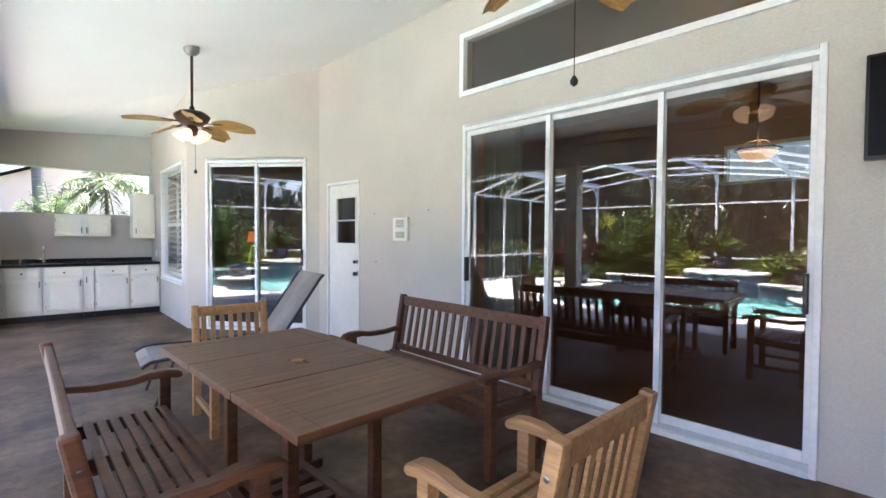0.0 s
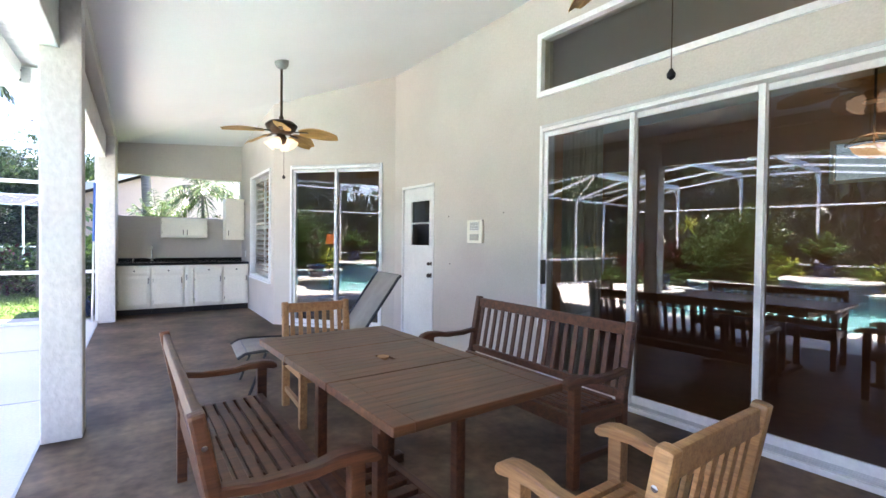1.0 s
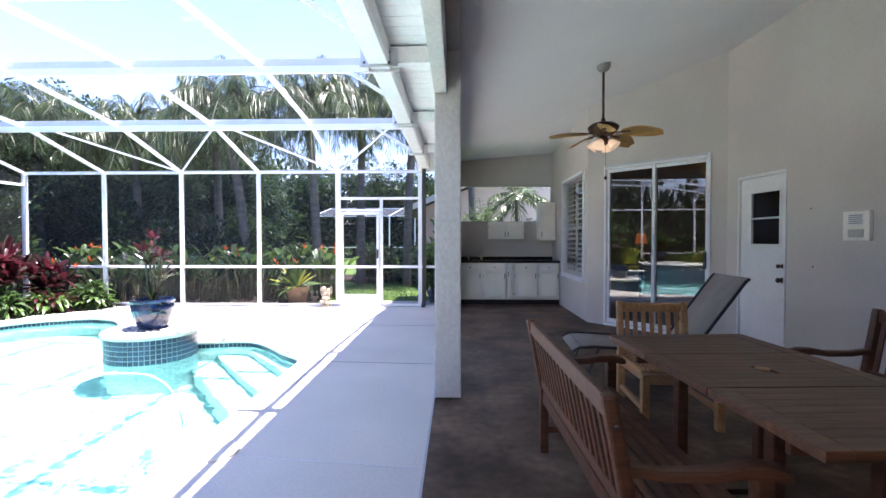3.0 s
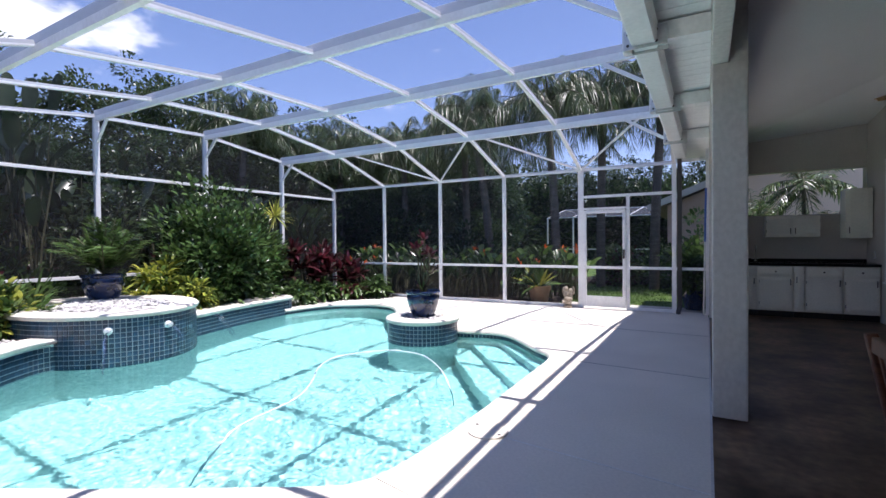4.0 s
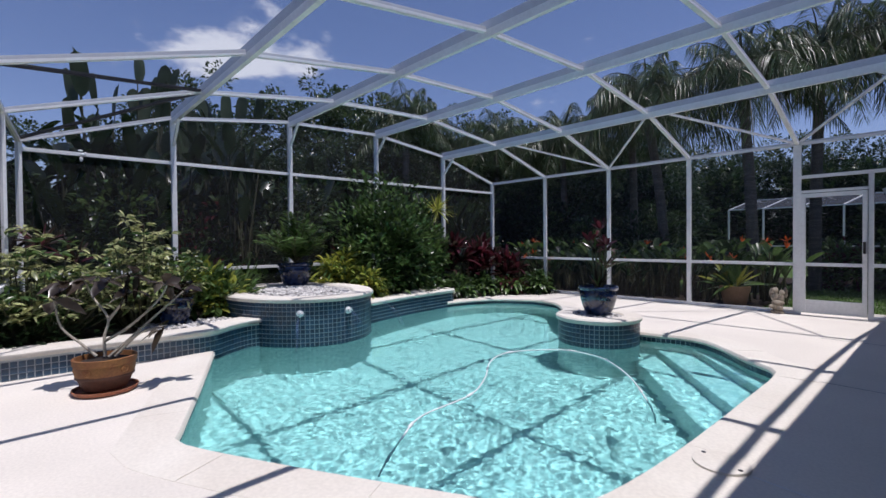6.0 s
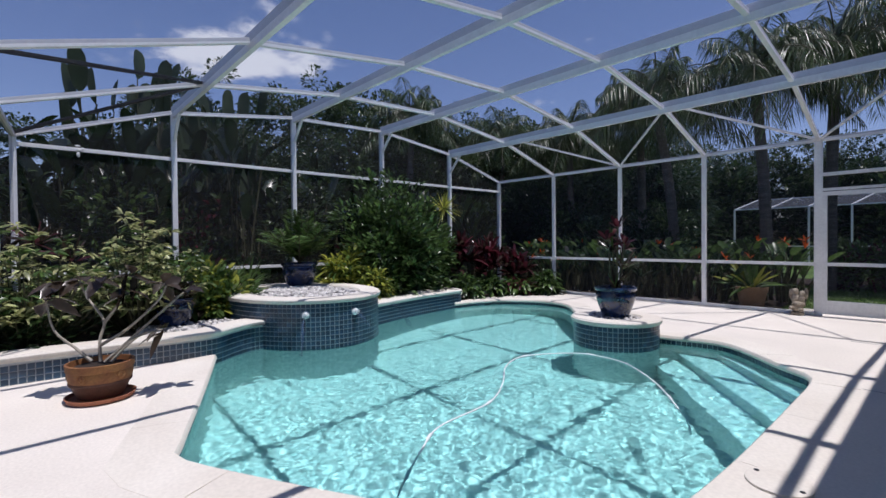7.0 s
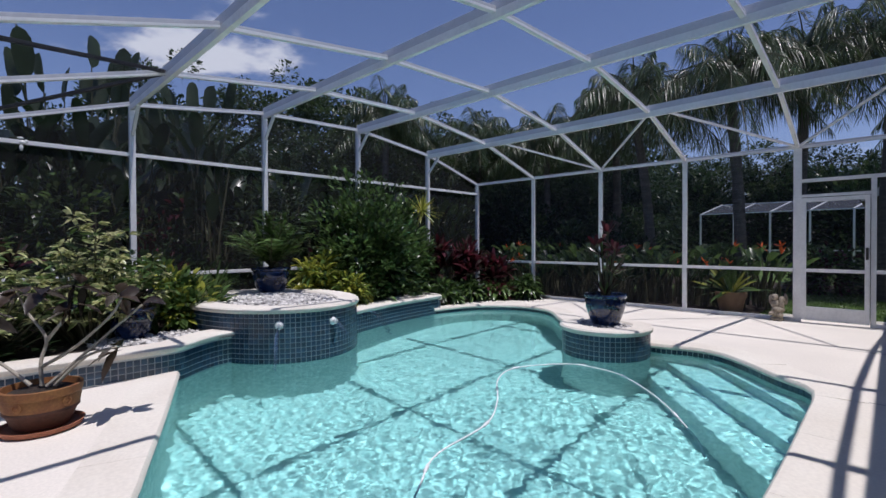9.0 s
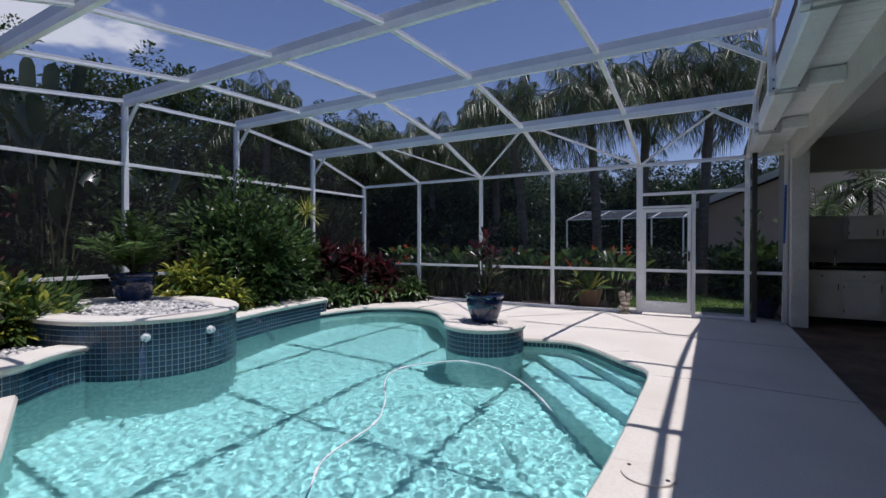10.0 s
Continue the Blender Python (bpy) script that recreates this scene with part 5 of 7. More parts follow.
bm.faces.new([bm.verts.new(p) for p in ((-7.64, 8.12, 0.03), (-7.0, 8.60, 0.03), (-6.75, 9.3, 0.03), (-7.64, 9.3, 0.03))])
structure("bed_north_corner", bm, SOIL, "dark mulched planting bed", "ground")

JET = mat("white_pool_fitting", (0.75, 0.76, 0.76), 0.35, var=0.05)
STREAM = thin_glass("falling_water", (0.93, 0.96, 0.97), 1.33, rough=0.1)
for a in (-0.50, 0.11):
    px, py = OC.x + OA * math.cos(a), OC.y + OB * math.sin(a)
    nrm = Vector((math.cos(a) / OA, math.sin(a) / OB, 0)).normalized()
    j = thing("wall_jet", Matrix.Translation((px, py, 0.31)) @ nrm.to_track_quat("Z", "Y").to_matrix().to_4x4(), "round white water jet in the mosaic wall", "jet", "jets in the mosaic wall")
    bm = bmesh.new()
    bm_lathe(bm, [(0.046, 0.0), (0.046, 0.012), (0.03, 0.022), (0.03, 0.06), (0.02, 0.062)], seg=20)
    part("fitting", bm, JET, j, "", True)
    st = thing("water_stream", (px, py, 0.31), "thin falling stream of water from the jet", "water", "streams into the pool")
    bm = bmesh.new()
    for q in range(3):
        drift = Vector((0.012 * (q - 1), 0.02 * (q - 1), 0))
        bm_tube(bm, [nrm * (0.05 + (0.22 + 0.05 * q) * u) + drift * u + Vector((0.008 * math.sin(u * 9 + q), 0, -0.41 * u * u)) for u in [k / 8 for k in range(9)]], [0.0055 + 0.002 * ((k + q) % 2) for k in range(9)], 6)
    part("stream", bm, STREAM, st, "", True)
st = thing("water_stream", (-7.03, 4.62, 0.19), "thin stream of water falling from the spillway ledge", "water", "streams into the pool")
bm = bmesh.new()
for q in range(3):
    bm_tube(bm, [((0.10 + 0.34 * u), 0.03 * (q - 1) + 0.10 * u, 0.03 - 0.31 * u * u) for u in [k / 8 for k in range(9)]], [0.006 + 0.002 * ((k + q) % 2) for k in range(9)], 6)
part("stream", bm, STREAM, st, "", True)

hose = thing("pool_cleaner_hose", (0, 0, 0), "white floating cleaner hose curving over the water", "hose")
HOSE = [(-3.02, 1.86, -0.20), (-3.12, 2.00, -0.14), (-3.26, 2.22, -0.085), (-3.44, 2.53, -0.083), (-3.52, 3.10, -0.083), (-3.76, 3.54, -0.083), (-4.12, 4.02, -0.083), (-4.23, 4.46, -0.083), (-3.94, 4.95, -0.083), (-3.62, 5.02, -0.083), (-3.30, 4.92, -0.083), (-2.84, 4.50, -0.083), (-2.44, 3.98, -0.10), (-2.34, 3.84, -0.18), (-2.31, 3.78, -0.26)]
hp = spline(HOSE, 6)
bm = bmesh.new()
bm_tube(bm, hp, 0.0062, 8)
part("hose_tube", bm, PLASTIC, hose, "", True)
for k in range(6, len(hp) - 8, 9):
    d = (hp[k + 1] - hp[k - 1]).normalized()
    bm = bmesh.new()
    bm_tube(bm, [hp[k] - d * 0.05, hp[k] - d * 0.035, hp[k] + d * 0.035, hp[k] + d * 0.05], [0.007, 0.0115, 0.0115, 0.007], 10)
    part("float", bm, PLASTIC, hose, "white float collar", True)

sk = thing("skimmer_lid", (-1.668, 3.09, 0.0), "round cream skimmer lid set in the coping", "lid")
bm = bmesh.new()
bm_lathe(bm, [(0.135, 0.0), (0.135, 0.016), (0.125, 0.019), (0.0, 0.019)][:3], seg=32)
part("disc", bm, COPING, sk, "", True)
for s in (-1, 1):
    bm = bmesh.new()
    bm_lathe(bm, [(0.012, 0.0), (0.012, 0.021)], (s * 0.10, -s * 0.045, 0), 10)
    part("finger_hole", bm, BLACK, sk)

JOINT = mat("pale_deck_joint", (0.74, 0.73, 0.70), 0.8, var=0.1)
for y0, y1, xa, xb in ((3.06, 2.92, -1.52, -0.375), (5.23, 5.15, -1.64, -0.375), (7.35, 7.30, -1.9, -0.375)):
    bm = bmesh.new()
    bm_beam(bm, (xa, y0, 0.001), (xb, y1, 0.001), 0.009, 0.004)
    structure("deck_joint", bm, JOINT if y0 < 4 else mat("grey_deck_joint", (0.40, 0.38, 0.36), 0.9), "thin joint in the deck", "trim")

def pot(name, m, profile, material, label, seg=32, soil_r=None, soil_z=None):
    t = thing(name, m, label, "pot")
    bm = bmesh.new()
    bm_lathe(bm, profile, seg=seg)
    part("vessel", bm, material, t, "", True)
    if soil_r:
        bm = bmesh.new()
        bm_lathe(bm, [(soil_r, soil_z - 0.02), (soil_r * 0.98, soil_z), (soil_r * 0.3, soil_z + 0.012)], seg=20)
        part("soil", bm, SOIL, t)
    return t
NAVY = [(0.13, 0.0), (0.15, 0.012), (0.19, 0.09), (0.225, 0.20), (0.235, 0.27), (0.225, 0.30), (0.245, 0.315), (0.25, 0.335), (0.24, 0.35), (0.215, 0.345), (0.205, 0.30)]
pot("glazed_pot", (PC.x - 0.01, PC.y + 0.03, 0.222), [(r * 1.0, z * 1.06) for r, z in NAVY], BLUEPOT, "navy glazed ceramic pot on the pool pedestal", soil_r=0.20, soil_z=0.32)
pot("glazed_pot", (-7.95, 3.62, 0.485), [(r * 1.12, z * 1.08) for r, z in NAVY], BLUEPOT, "navy glazed ceramic pot on the pebbled oval planter", soil_r=0.225, soil_z=0.33)
pot("glazed_pot", (-7.12, 1.72, 0.215), [(r * 0.85, z * 0.95) for r, z in NAVY], BLUEPOT, "small navy glazed pot in the planting bed", soil_r=0.17, soil_z=0.29)
cp = pot("clay_pot", Matrix.Translation((-5.44, 0.87, 0.0)) @ Matrix.Diagonal((0.9, 0.9, 0.9, 1)), [(0.15, 0.03), (0.165, 0.035), (0.20, 0.13), (0.218, 0.15), (0.218, 0.165), (0.226, 0.20), (0.230, 0.255), (0.238, 0.262), (0.242, 0.315), (0.222, 0.318), (0.215, 0.27)], OCHRE, "ochre and brown banded clay pot on a saucer", soil_r=0.20, soil_z=0.28)
bm = bmesh.new()
bm_lathe(bm, [(0.19, 0.0), (0.235, 0.012), (0.25, 0.045), (0.238, 0.045), (0.225, 0.024), (0.10, 0.022)], seg=32)
part("saucer", bm, TERRA, cp, "terracotta saucer", True)
bm = bmesh.new()
bm_lathe(bm, [(0.166, 0.036), (0.203, 0.131), (0.2215, 0.149), (0.2215, 0.168), (0.2, 0.17)], seg=32)
part("dark_band", bm, mat("dark_brown_clay", (0.085, 0.032, 0.018), 0.7, var=0.25, scale=8, fine=50, bump=0.3), cp, "dark brown lower band", True)
for k in range(5):
    a = radians(-40 + 72 * k)
    bm = bmesh.new()
    vs = bm_lathe(bm, [(0.036, 0), (0.034, 0.008), (0.022, 0.009), (0.02, 0.003), (0.012, 0.004), (0.008, 0.008)], seg=16)
    d = Vector((math.cos(a), math.sin(a), 0.06)).normalized()
    bmesh.ops.transform(bm, matrix=Matrix.Translation(d * 0.226 + Vector((0, 0, 0.205))) @ d.to_track_quat("Z", "Y").to_matrix().to_4x4(), verts=vs)
    part("medallion", bm, OCHRE, cp, "", True)
pot("clay_pot", (-3.46, 9.72, 0.0), [(0.16, 0.0), (0.17, 0.01), (0.215, 0.24), (0.235, 0.27), (0.24, 0.35), (0.215, 0.355), (0.205, 0.30)], TANPOT, "tan clay pot outside the screen", soil_r=0.2, soil_z=0.31)
pot("dark_pot", (-0.60, 9.95, 0.0), [(0.14, 0.0), (0.20, 0.20), (0.22, 0.36), (0.20, 0.365), (0.19, 0.31)], BLUEPOT, "dark glazed pot behind the screen", soil_r=0.185, soil_z=0.32)

# small garden statue, one plain mesh
bm = bmesh.new()
bm_lathe(bm, [(0.085, 0), (0.09, 0.03), (0.07, 0.05)], seg=14)
for c, s in (((0, 0, 0.13), (0.075, 0.07, 0.11)), ((-0.02, 0.0, 0.25), (0.062, 0.055, 0.075)), ((0.02, -0.03, 0.17), (0.09, 0.05, 0.05)), ((-0.025, -0.005, 0.36), (0.047, 0.047, 0.055)), ((0.06, 0.0, 0.33), (0.04, 0.04, 0.05)), ((0.055, -0.01, 0.24), (0.045, 0.045, 0.07)),
             ((-0.085, 0.04, 0.31), (0.03, 0.015, 0.085)), ((0.10, 0.04, 0.33), (0.03, 0.015, 0.09)), ((-0.06, -0.05, 0.11), (0.04, 0.055, 0.035)), ((0.05, -0.05, 0.09), (0.04, 0.06, 0.035))):
    bmesh.ops.create_icosphere(bm, subdivisions=2, radius=1.0, matrix=Matrix.Translation(c) @ Matrix.Diagonal((*s, 1)))
for v in bm.verts:
    v.co += v.normal * 0.008 * noise.noise(v.co * 40)
st = part("garden_statue", bm, STONE, None, "", True)
st.matrix_basis = Matrix.Translation((-2.73, 9.20, 0))
tagged(st, "small weathered cast stone garden statue on the deck", "statue")

# downspout and pool pole by the column
ds = thing("downspout", (-0.80, 9.22, 0), "dark bronze rain downspout beside the screen", "downspout")
box_part("pipe", (-0.035, 0.035, -0.025, 0.025, 0.12, 2.70), BRONZE, ds, 0.006)
beam_part("outlet_elbow", (0, 0, 0.13), (-0.02, -0.12, 0.03), 0.07, 0.05, BRONZE, ds, 0.006)
box_part("strap", (-0.045, 0.045, -0.03, 0.03, 1.3, 1.33), BRONZE, ds, 0.002)
pp = thing("pool_pole", (-0.44, 9.20, 0), "telescopic blue and silver pool pole standing by the column", "pole")
bm = bmesh.new()
bm_tube(bm, [(0, 0, 0), (0.02, 0.0, 1.25)], 0.014, 10)
part("lower_tube", bm, ALU_GREY, pp, "", True)
bm = bmesh.new()
bm_tube(bm, [(0.02, 0, 1.25), (0.035, 0.0, 2.15)], 0.017, 10)
part("upper_tube", bm, mat("blue_pole_plastic", (0.03, 0.10, 0.35), 0.4), pp, "", True)

# small fittings
sb = thing("spill_tray", (-7.66, 5.95, 0.242), "shallow dark stone tray on the ledge coping", "tray")
for d in ((-0.10, 0.12, -0.36, -0.32, 0, 0.03), (-0.10, 0.12, 0.32, 0.36, 0, 0.03), (-0.10, -0.07, -0.319, 0.319, 0, 0.03), (0.09, 0.12, -0.319, 0.319, 0, 0.03)):
    box_part("rim", d, COPING, sb, 0.004)
box_part("tray_floor", (-0.069, 0.089, -0.319, 0.319, 0, 0.012), BLACKTOP, sb, 0)
orn = thing("hanging_ornament", Matrix.Translation((-8.77, 1.0, 2.42)) @ Matrix.Diagonal((0.65, 0.65, 0.65, 1)), "small white ornament hanging from the screen rail", "ornament")
bm = bmesh.new()
for c, s in (((0, 0, -0.03), (0.02, 0.05, 0.035)), ((0, 0.05, 0.0), (0.014, 0.03, 0.03)), ((0, -0.02, -0.12), (0.012, 0.03, 0.06)), ((0, -0.03, 0.05), (0.01, 0.05, 0.02))):
    bmesh.ops.create_icosphere(bm, subdivisions=2, radius=1.0, matrix=Matrix.Translation(c) @ Matrix.Diagonal((*s, 1)))
part("figure", bm, WHITE, orn, "", True)
for y, z in ((4.93, 1.62), (3.98, 1.63), (4.9, 1.05)):
    sc = thing("wall_screw", WALL_M @ Matrix.Translation((HX, y, z)), "small dark screw in the stucco wall", "screw", "screws in the wall")
    bm = bmesh.new()
    vs = bm_lathe(bm, [(0.007, 0), (0.007, 0.006), (0.004, 0.008)], seg=8)
    bmesh.ops.transform(bm, matrix=Matrix.Rotation(radians(-90), 4, "Y"), verts=vs)
    part("head", bm, BRONZE, sc)

# ---- mosaic tiles ----
PITCH = 0.0555
def path_points(path, closed, pitch, lo=0.0, hi=None):
    pts = [Vector((p[0], p[1])) for p in path] + ([Vector((path[0][0], path[0][1]))] if closed else [])
    ls = [0.0]
    for a, b in zip(pts, pts[1:]):
        ls.append(ls[-1] + (b - a).length)
    hi = ls[-1] if hi is None else hi
    pitch = (hi - lo) / max(1, round((hi - lo) / pitch))
    out, s, i = [], lo + pitch / 2, 0
    while s < hi - pitch * 0.25:
        while i < len(pts) - 2 and ls[i + 1] < s:
            i += 1
        d = (pts[i + 1] - pts[i]).normalized()
        out.append((pts[i] + d * (s - ls[i]), d))
        s += pitch
    return out

bm = bmesh.new()
bm_box(bm, -0.0238, 0.0238, -0.002, 0.006, -0.0238, 0.0238)
TILE_MESH = finish(bm, "mosaic_tile", TILE)
TV = [(v.co.x, v.co.y, v.co.z) for v in TILE_MESH.vertices]
TF = [tuple(p.vertices) for p in TILE_MESH.polygons]

def tile_face(parent, spots, z0, rows, keep, name="mosaic"):
    """Lays rows of tiles on a wall; the first to keep are objects of their own, the rest one joined part."""
    vs, fs, n = [], [], 0
    for p, d in spots:
        o = Vector((d.y, -d.x))
        for r in range(rows):
            z = z0 + (r + 0.5) * PITCH
            m = Matrix(((d.x, o.x, 0, p.x), (d.y, o.y, 0, p.y), (0, 0, 1, z), (0, 0, 0, 1)))
            if n < keep:
                shared("tile", TILE_MESH, parent, m)
            else:
                b = len(vs)
                vs.extend([tuple(m @ Vector(v)) for v in TV])
                fs.extend([tuple(i + b for i in f) for f in TF])
            n += 1
    if vs:
        me = bpy.data.meshes.new(name)
        me.from_pydata(vs, [], fs)
        me.materials.append(TILE)
        ob = new(name, me)
        ob.parent = parent
        ob["kind"] = "stuff"
spots = path_points(OVAL, True, PITCH)
front = [s for s in spots if s[0].x > OC.x - 0.75]
front.sort(key=lambda s: -(s[0].x - 0.35 * s[0].y))
tile_face(oval_wall, front, -0.165, 11, 297)
tile_face(planter_wall, path_points(planter_path, False, PITCH, 0.8), -0.11 + 0.0, 5, 300)
tile_face(ledge_wall, path_points(ledge_path, False, PITCH), -0.165, 6, 294)
tile_face(pedestal, sorted(path_points(PED, True, PITCH), key=lambda s: s[0].y - s[0].x), -0.165, 6, 294)
rim = thing("waterline_tiles", (0, 0, 0), "blue mosaic band along the pool waterline", "tiles", kind="structure")
band = [(p - Vector((d.y, -d.x)) * 0.002, -d) for p, d in path_points([(p.x, p.y) for p in loop[:len(edge)]], False, PITCH)]
tile_face(rim, band, -0.165, 3, 0)

# ---- planting ----
def leaf_mat(name, c1, c2, rough=0.30, island=0.45, soft=0.38, scale=3.0):
    return mat(name, c1, rough, var=0.18, scale=scale, fine=24, bump=0.15, color2=c2, island=island, soft_light=soft, spec=0.55)
GREEN = leaf_mat("mid_green_leaf", (0.125, 0.205, 0.055), (0.05, 0.10, 0.027))
GLOSSY = leaf_mat("glossy_green_leaf", (0.085, 0.15, 0.042), (0.030, 0.064, 0.018), rough=0.32, island=0.55)
DEEP = leaf_mat("deep_green_leaf", (0.040, 0.074, 0.026), (0.015, 0.034, 0.012))
OAK = leaf_mat("oak_green_leaf", (0.085, 0.125, 0.046), (0.032, 0.058, 0.022), island=0.55)
YELLOW = leaf_mat("yellow_green_leaf", (0.50, 0.48, 0.08), (0.20, 0.27, 0.045))
VARIEG = leaf_mat("cream_variegated_leaf", (0.72, 0.70, 0.36), (0.17, 0.23, 0.07), island=0.4, scale=14)
RED = leaf_mat("burgundy_leaf", (0.11, 0.017, 0.026), (0.035, 0.011, 0.014))
BRONZELEAF = leaf_mat("bronze_leaf", (0.075, 0.055, 0.038), (0.030, 0.022, 0.018), rough=0.22)
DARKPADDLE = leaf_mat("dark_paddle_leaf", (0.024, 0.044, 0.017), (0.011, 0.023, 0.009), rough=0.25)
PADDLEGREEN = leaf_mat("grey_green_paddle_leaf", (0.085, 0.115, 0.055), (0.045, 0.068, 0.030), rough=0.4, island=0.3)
ORANGE = leaf_mat("orange_flower", (0.75, 0.16, 0.03), (0.55, 0.09, 0.02))
PALMLEAF = leaf_mat("palm_leaflet", (0.10, 0.15, 0.05), (0.045, 0.075, 0.026), rough=0.3)
GRASS = leaf_mat("lawn_grass_blade", (0.13, 0.23, 0.04), (0.08, 0.15, 0.025))
BARK = mat("grey_brown_bark", (0.17, 0.14, 0.11), 0.9, var=0.3, scale=8, fine=40, bump=0.8, dist=0.02, stretch=(1, 1, 0.3))
PALMBARK = mat("ringed_palm_bark", (0.17, 0.15, 0.125), 0.9, var=0.3, scale=3, fine=9, bump=0.8, dist=0.02, stretch=(0.6, 0.6, 5.0))
TWIG = mat("pale_grey_twig", (0.40, 0.36, 0.29), 0.8, var=0.25, scale=12, fine=50, bump=0.3)
STEM = mat("green_brown_stem", (0.10, 0.10, 0.05), 0.8, var=0.3, scale=10, fine=40, bump=0.3)

OVALLEAF = ((0.0, 0.06), (0.35, 1.0), (0.75, 0.7), (1.0, 0.02))
SMALL = ((0.0, 0.1), (0.5, 1.0), (1.0, 0.03))
STRAP = ((0.0, 0.55), (0.3, 1.0), (0.65, 0.85), (0.88, 0.5), (1.0, 0.03))
PADDLE = ((0.0, 0.2), (0.12, 0.7), (0.45, 1.0), (0.80, 0.88), (0.94, 0.55), (1.0, 0.05))

def unit(a):
    return a / np.maximum(np.linalg.norm(a, axis=1, keepdims=True), 1e-9)

def leaves(name, base, axis, length, width, form, material, droop=0.0, fold=0.25, parent=None, label="", seed=1):
    """One mesh of many leaves: base and axis are (n, 3), length and width (n,); form is a row of (along, half-width)."""
    rng = np.random.default_rng(seed)
    base, axis = np.asarray(base, float), unit(np.asarray(axis, float))
    n, rows = len(base), len(form)
    length, width = np.broadcast_to(length, n).astype(float), np.broadcast_to(width, n).astype(float)
    droop = np.broadcast_to(droop, n).astype(float)
    up = np.tile((0.0, 0.0, 1.0), (n, 1)) + rng.normal(0, 0.35, (n, 3))
    side = unit(np.cross(axis, up))
    nrm = np.cross(side, axis)
    v = np.empty((n, rows, 3, 3))
    for r, (t, w) in enumerate(form):
        mid = base + axis * (t * length)[:, None]
        mid[:, 2] -= droop * length * t * t
        for c, s in enumerate((-1, 0, 1)):
            v[:, r, c] = mid + side * (s * w * width * 0.5)[:, None] + nrm * ((abs(s) * fold * w * width * 0.5))[:, None]
    idx = np.arange(n * rows * 3).reshape(n, rows, 3)
    f = np.empty((n, rows - 1, 2, 4), int)
    for c in range(2):
        f[:, :, c, 0], f[:, :, c, 1], f[:, :, c, 2], f[:, :, c, 3] = idx[:, :-1, c], idx[:, :-1, c + 1], idx[:, 1:, c + 1], idx[:, 1:, c]
    f = f.reshape(-1, 4)
    me = bpy.data.meshes.new(name)
    me.vertices.add(n * rows * 3)
    me.vertices.foreach_set("co", v.reshape(-1).astype(np.float32))
    me.loops.add(f.size)
    me.loops.foreach_set("vertex_index", f.reshape(-1).astype(np.int32))
    me.polygons.add(len(f))
    me.polygons.foreach_set("loop_start", np.arange(0, f.size, 4, dtype=np.int32))
    me.update(calc_edges=True)
    me.materials.append(material)
    me.shade_smooth()
    ob = new(name, me)
    if parent is not None:
        ob.parent = parent
    if label:
        ob["label"] = label
    return ob


def ball(rng, n):
    d = unit(rng.normal(size=(n, 3)))
    return d * rng.uniform(0, 1, (n, 1)) ** (1 / 3)


def shrub(name, loc, radii, n, size, material, label, category="shrub", seed=1, clumps=40, form=OVALLEAF, second=None, upward=0.5, droop=0.25, ratio=0.42, stems=8, group=""):
    """A leafy bush: stems to clumps spread through an uneven mound, with leaves round each clump."""
    rng = np.random.default_rng(seed)
    t = thing(name, loc, label, category, group)
    R = np.array(radii)
    cl = ball(rng, clumps)
    cl = unit(cl) * (0.35 + 0.65 * rng.uniform(0, 1, (clumps, 1)) ** 0.5) * rng.uniform(0.75, 1.12, (clumps, 1))
    cl[:, 2] = np.abs(cl[:, 2]) * 1.9 - 0.9
    cl = cl * R + (0, 0, R[2])
    cl[:, 2] = np.maximum(cl[:, 2], 0.06)
    which = rng.integers(0, clumps, n)
    spread = 0.30 * R.mean()
    off = ball(rng, n) * spread
    base = cl[which] + off
    base[:, 2] = np.maximum(base[:, 2], 0.02)
    axis = unit(base - (0, 0, R[2] * 0.6)) * 0.7 + unit(off) * 0.8 + (0, 0, upward) + rng.normal(0, 0.35, (n, 3))
    ln = size * rng.uniform(0.6, 1.25, n)
    part_n = rng.uniform(0, 1, n) < (0.3 if second else 0)
    leaves("foliage", base[~part_n], axis[~part_n], ln[~part_n], ln[~part_n] * ratio, form, material, droop, parent=t, seed=seed)
    if second:
        leaves("foliage", base[part_n], axis[part_n], ln[part_n], ln[part_n] * ratio, form, second, droop, parent=t, seed=seed + 1)
    bm = bmesh.new()
    for k in range(min(stems, clumps)):
        e = Vector(cl[k])
        s = Vector((rng.normal(0, 0.05), rng.normal(0, 0.05), 0))
        bm_tube(bm, [s, s.lerp(e, 0.5) + Vector((rng.normal(0, 0.05), rng.normal(0, 0.05), 0.08)), e], [0.014, 0.010, 0.005], 5)
    part("branchwork", bm, STEM, t, "", True)
    return t


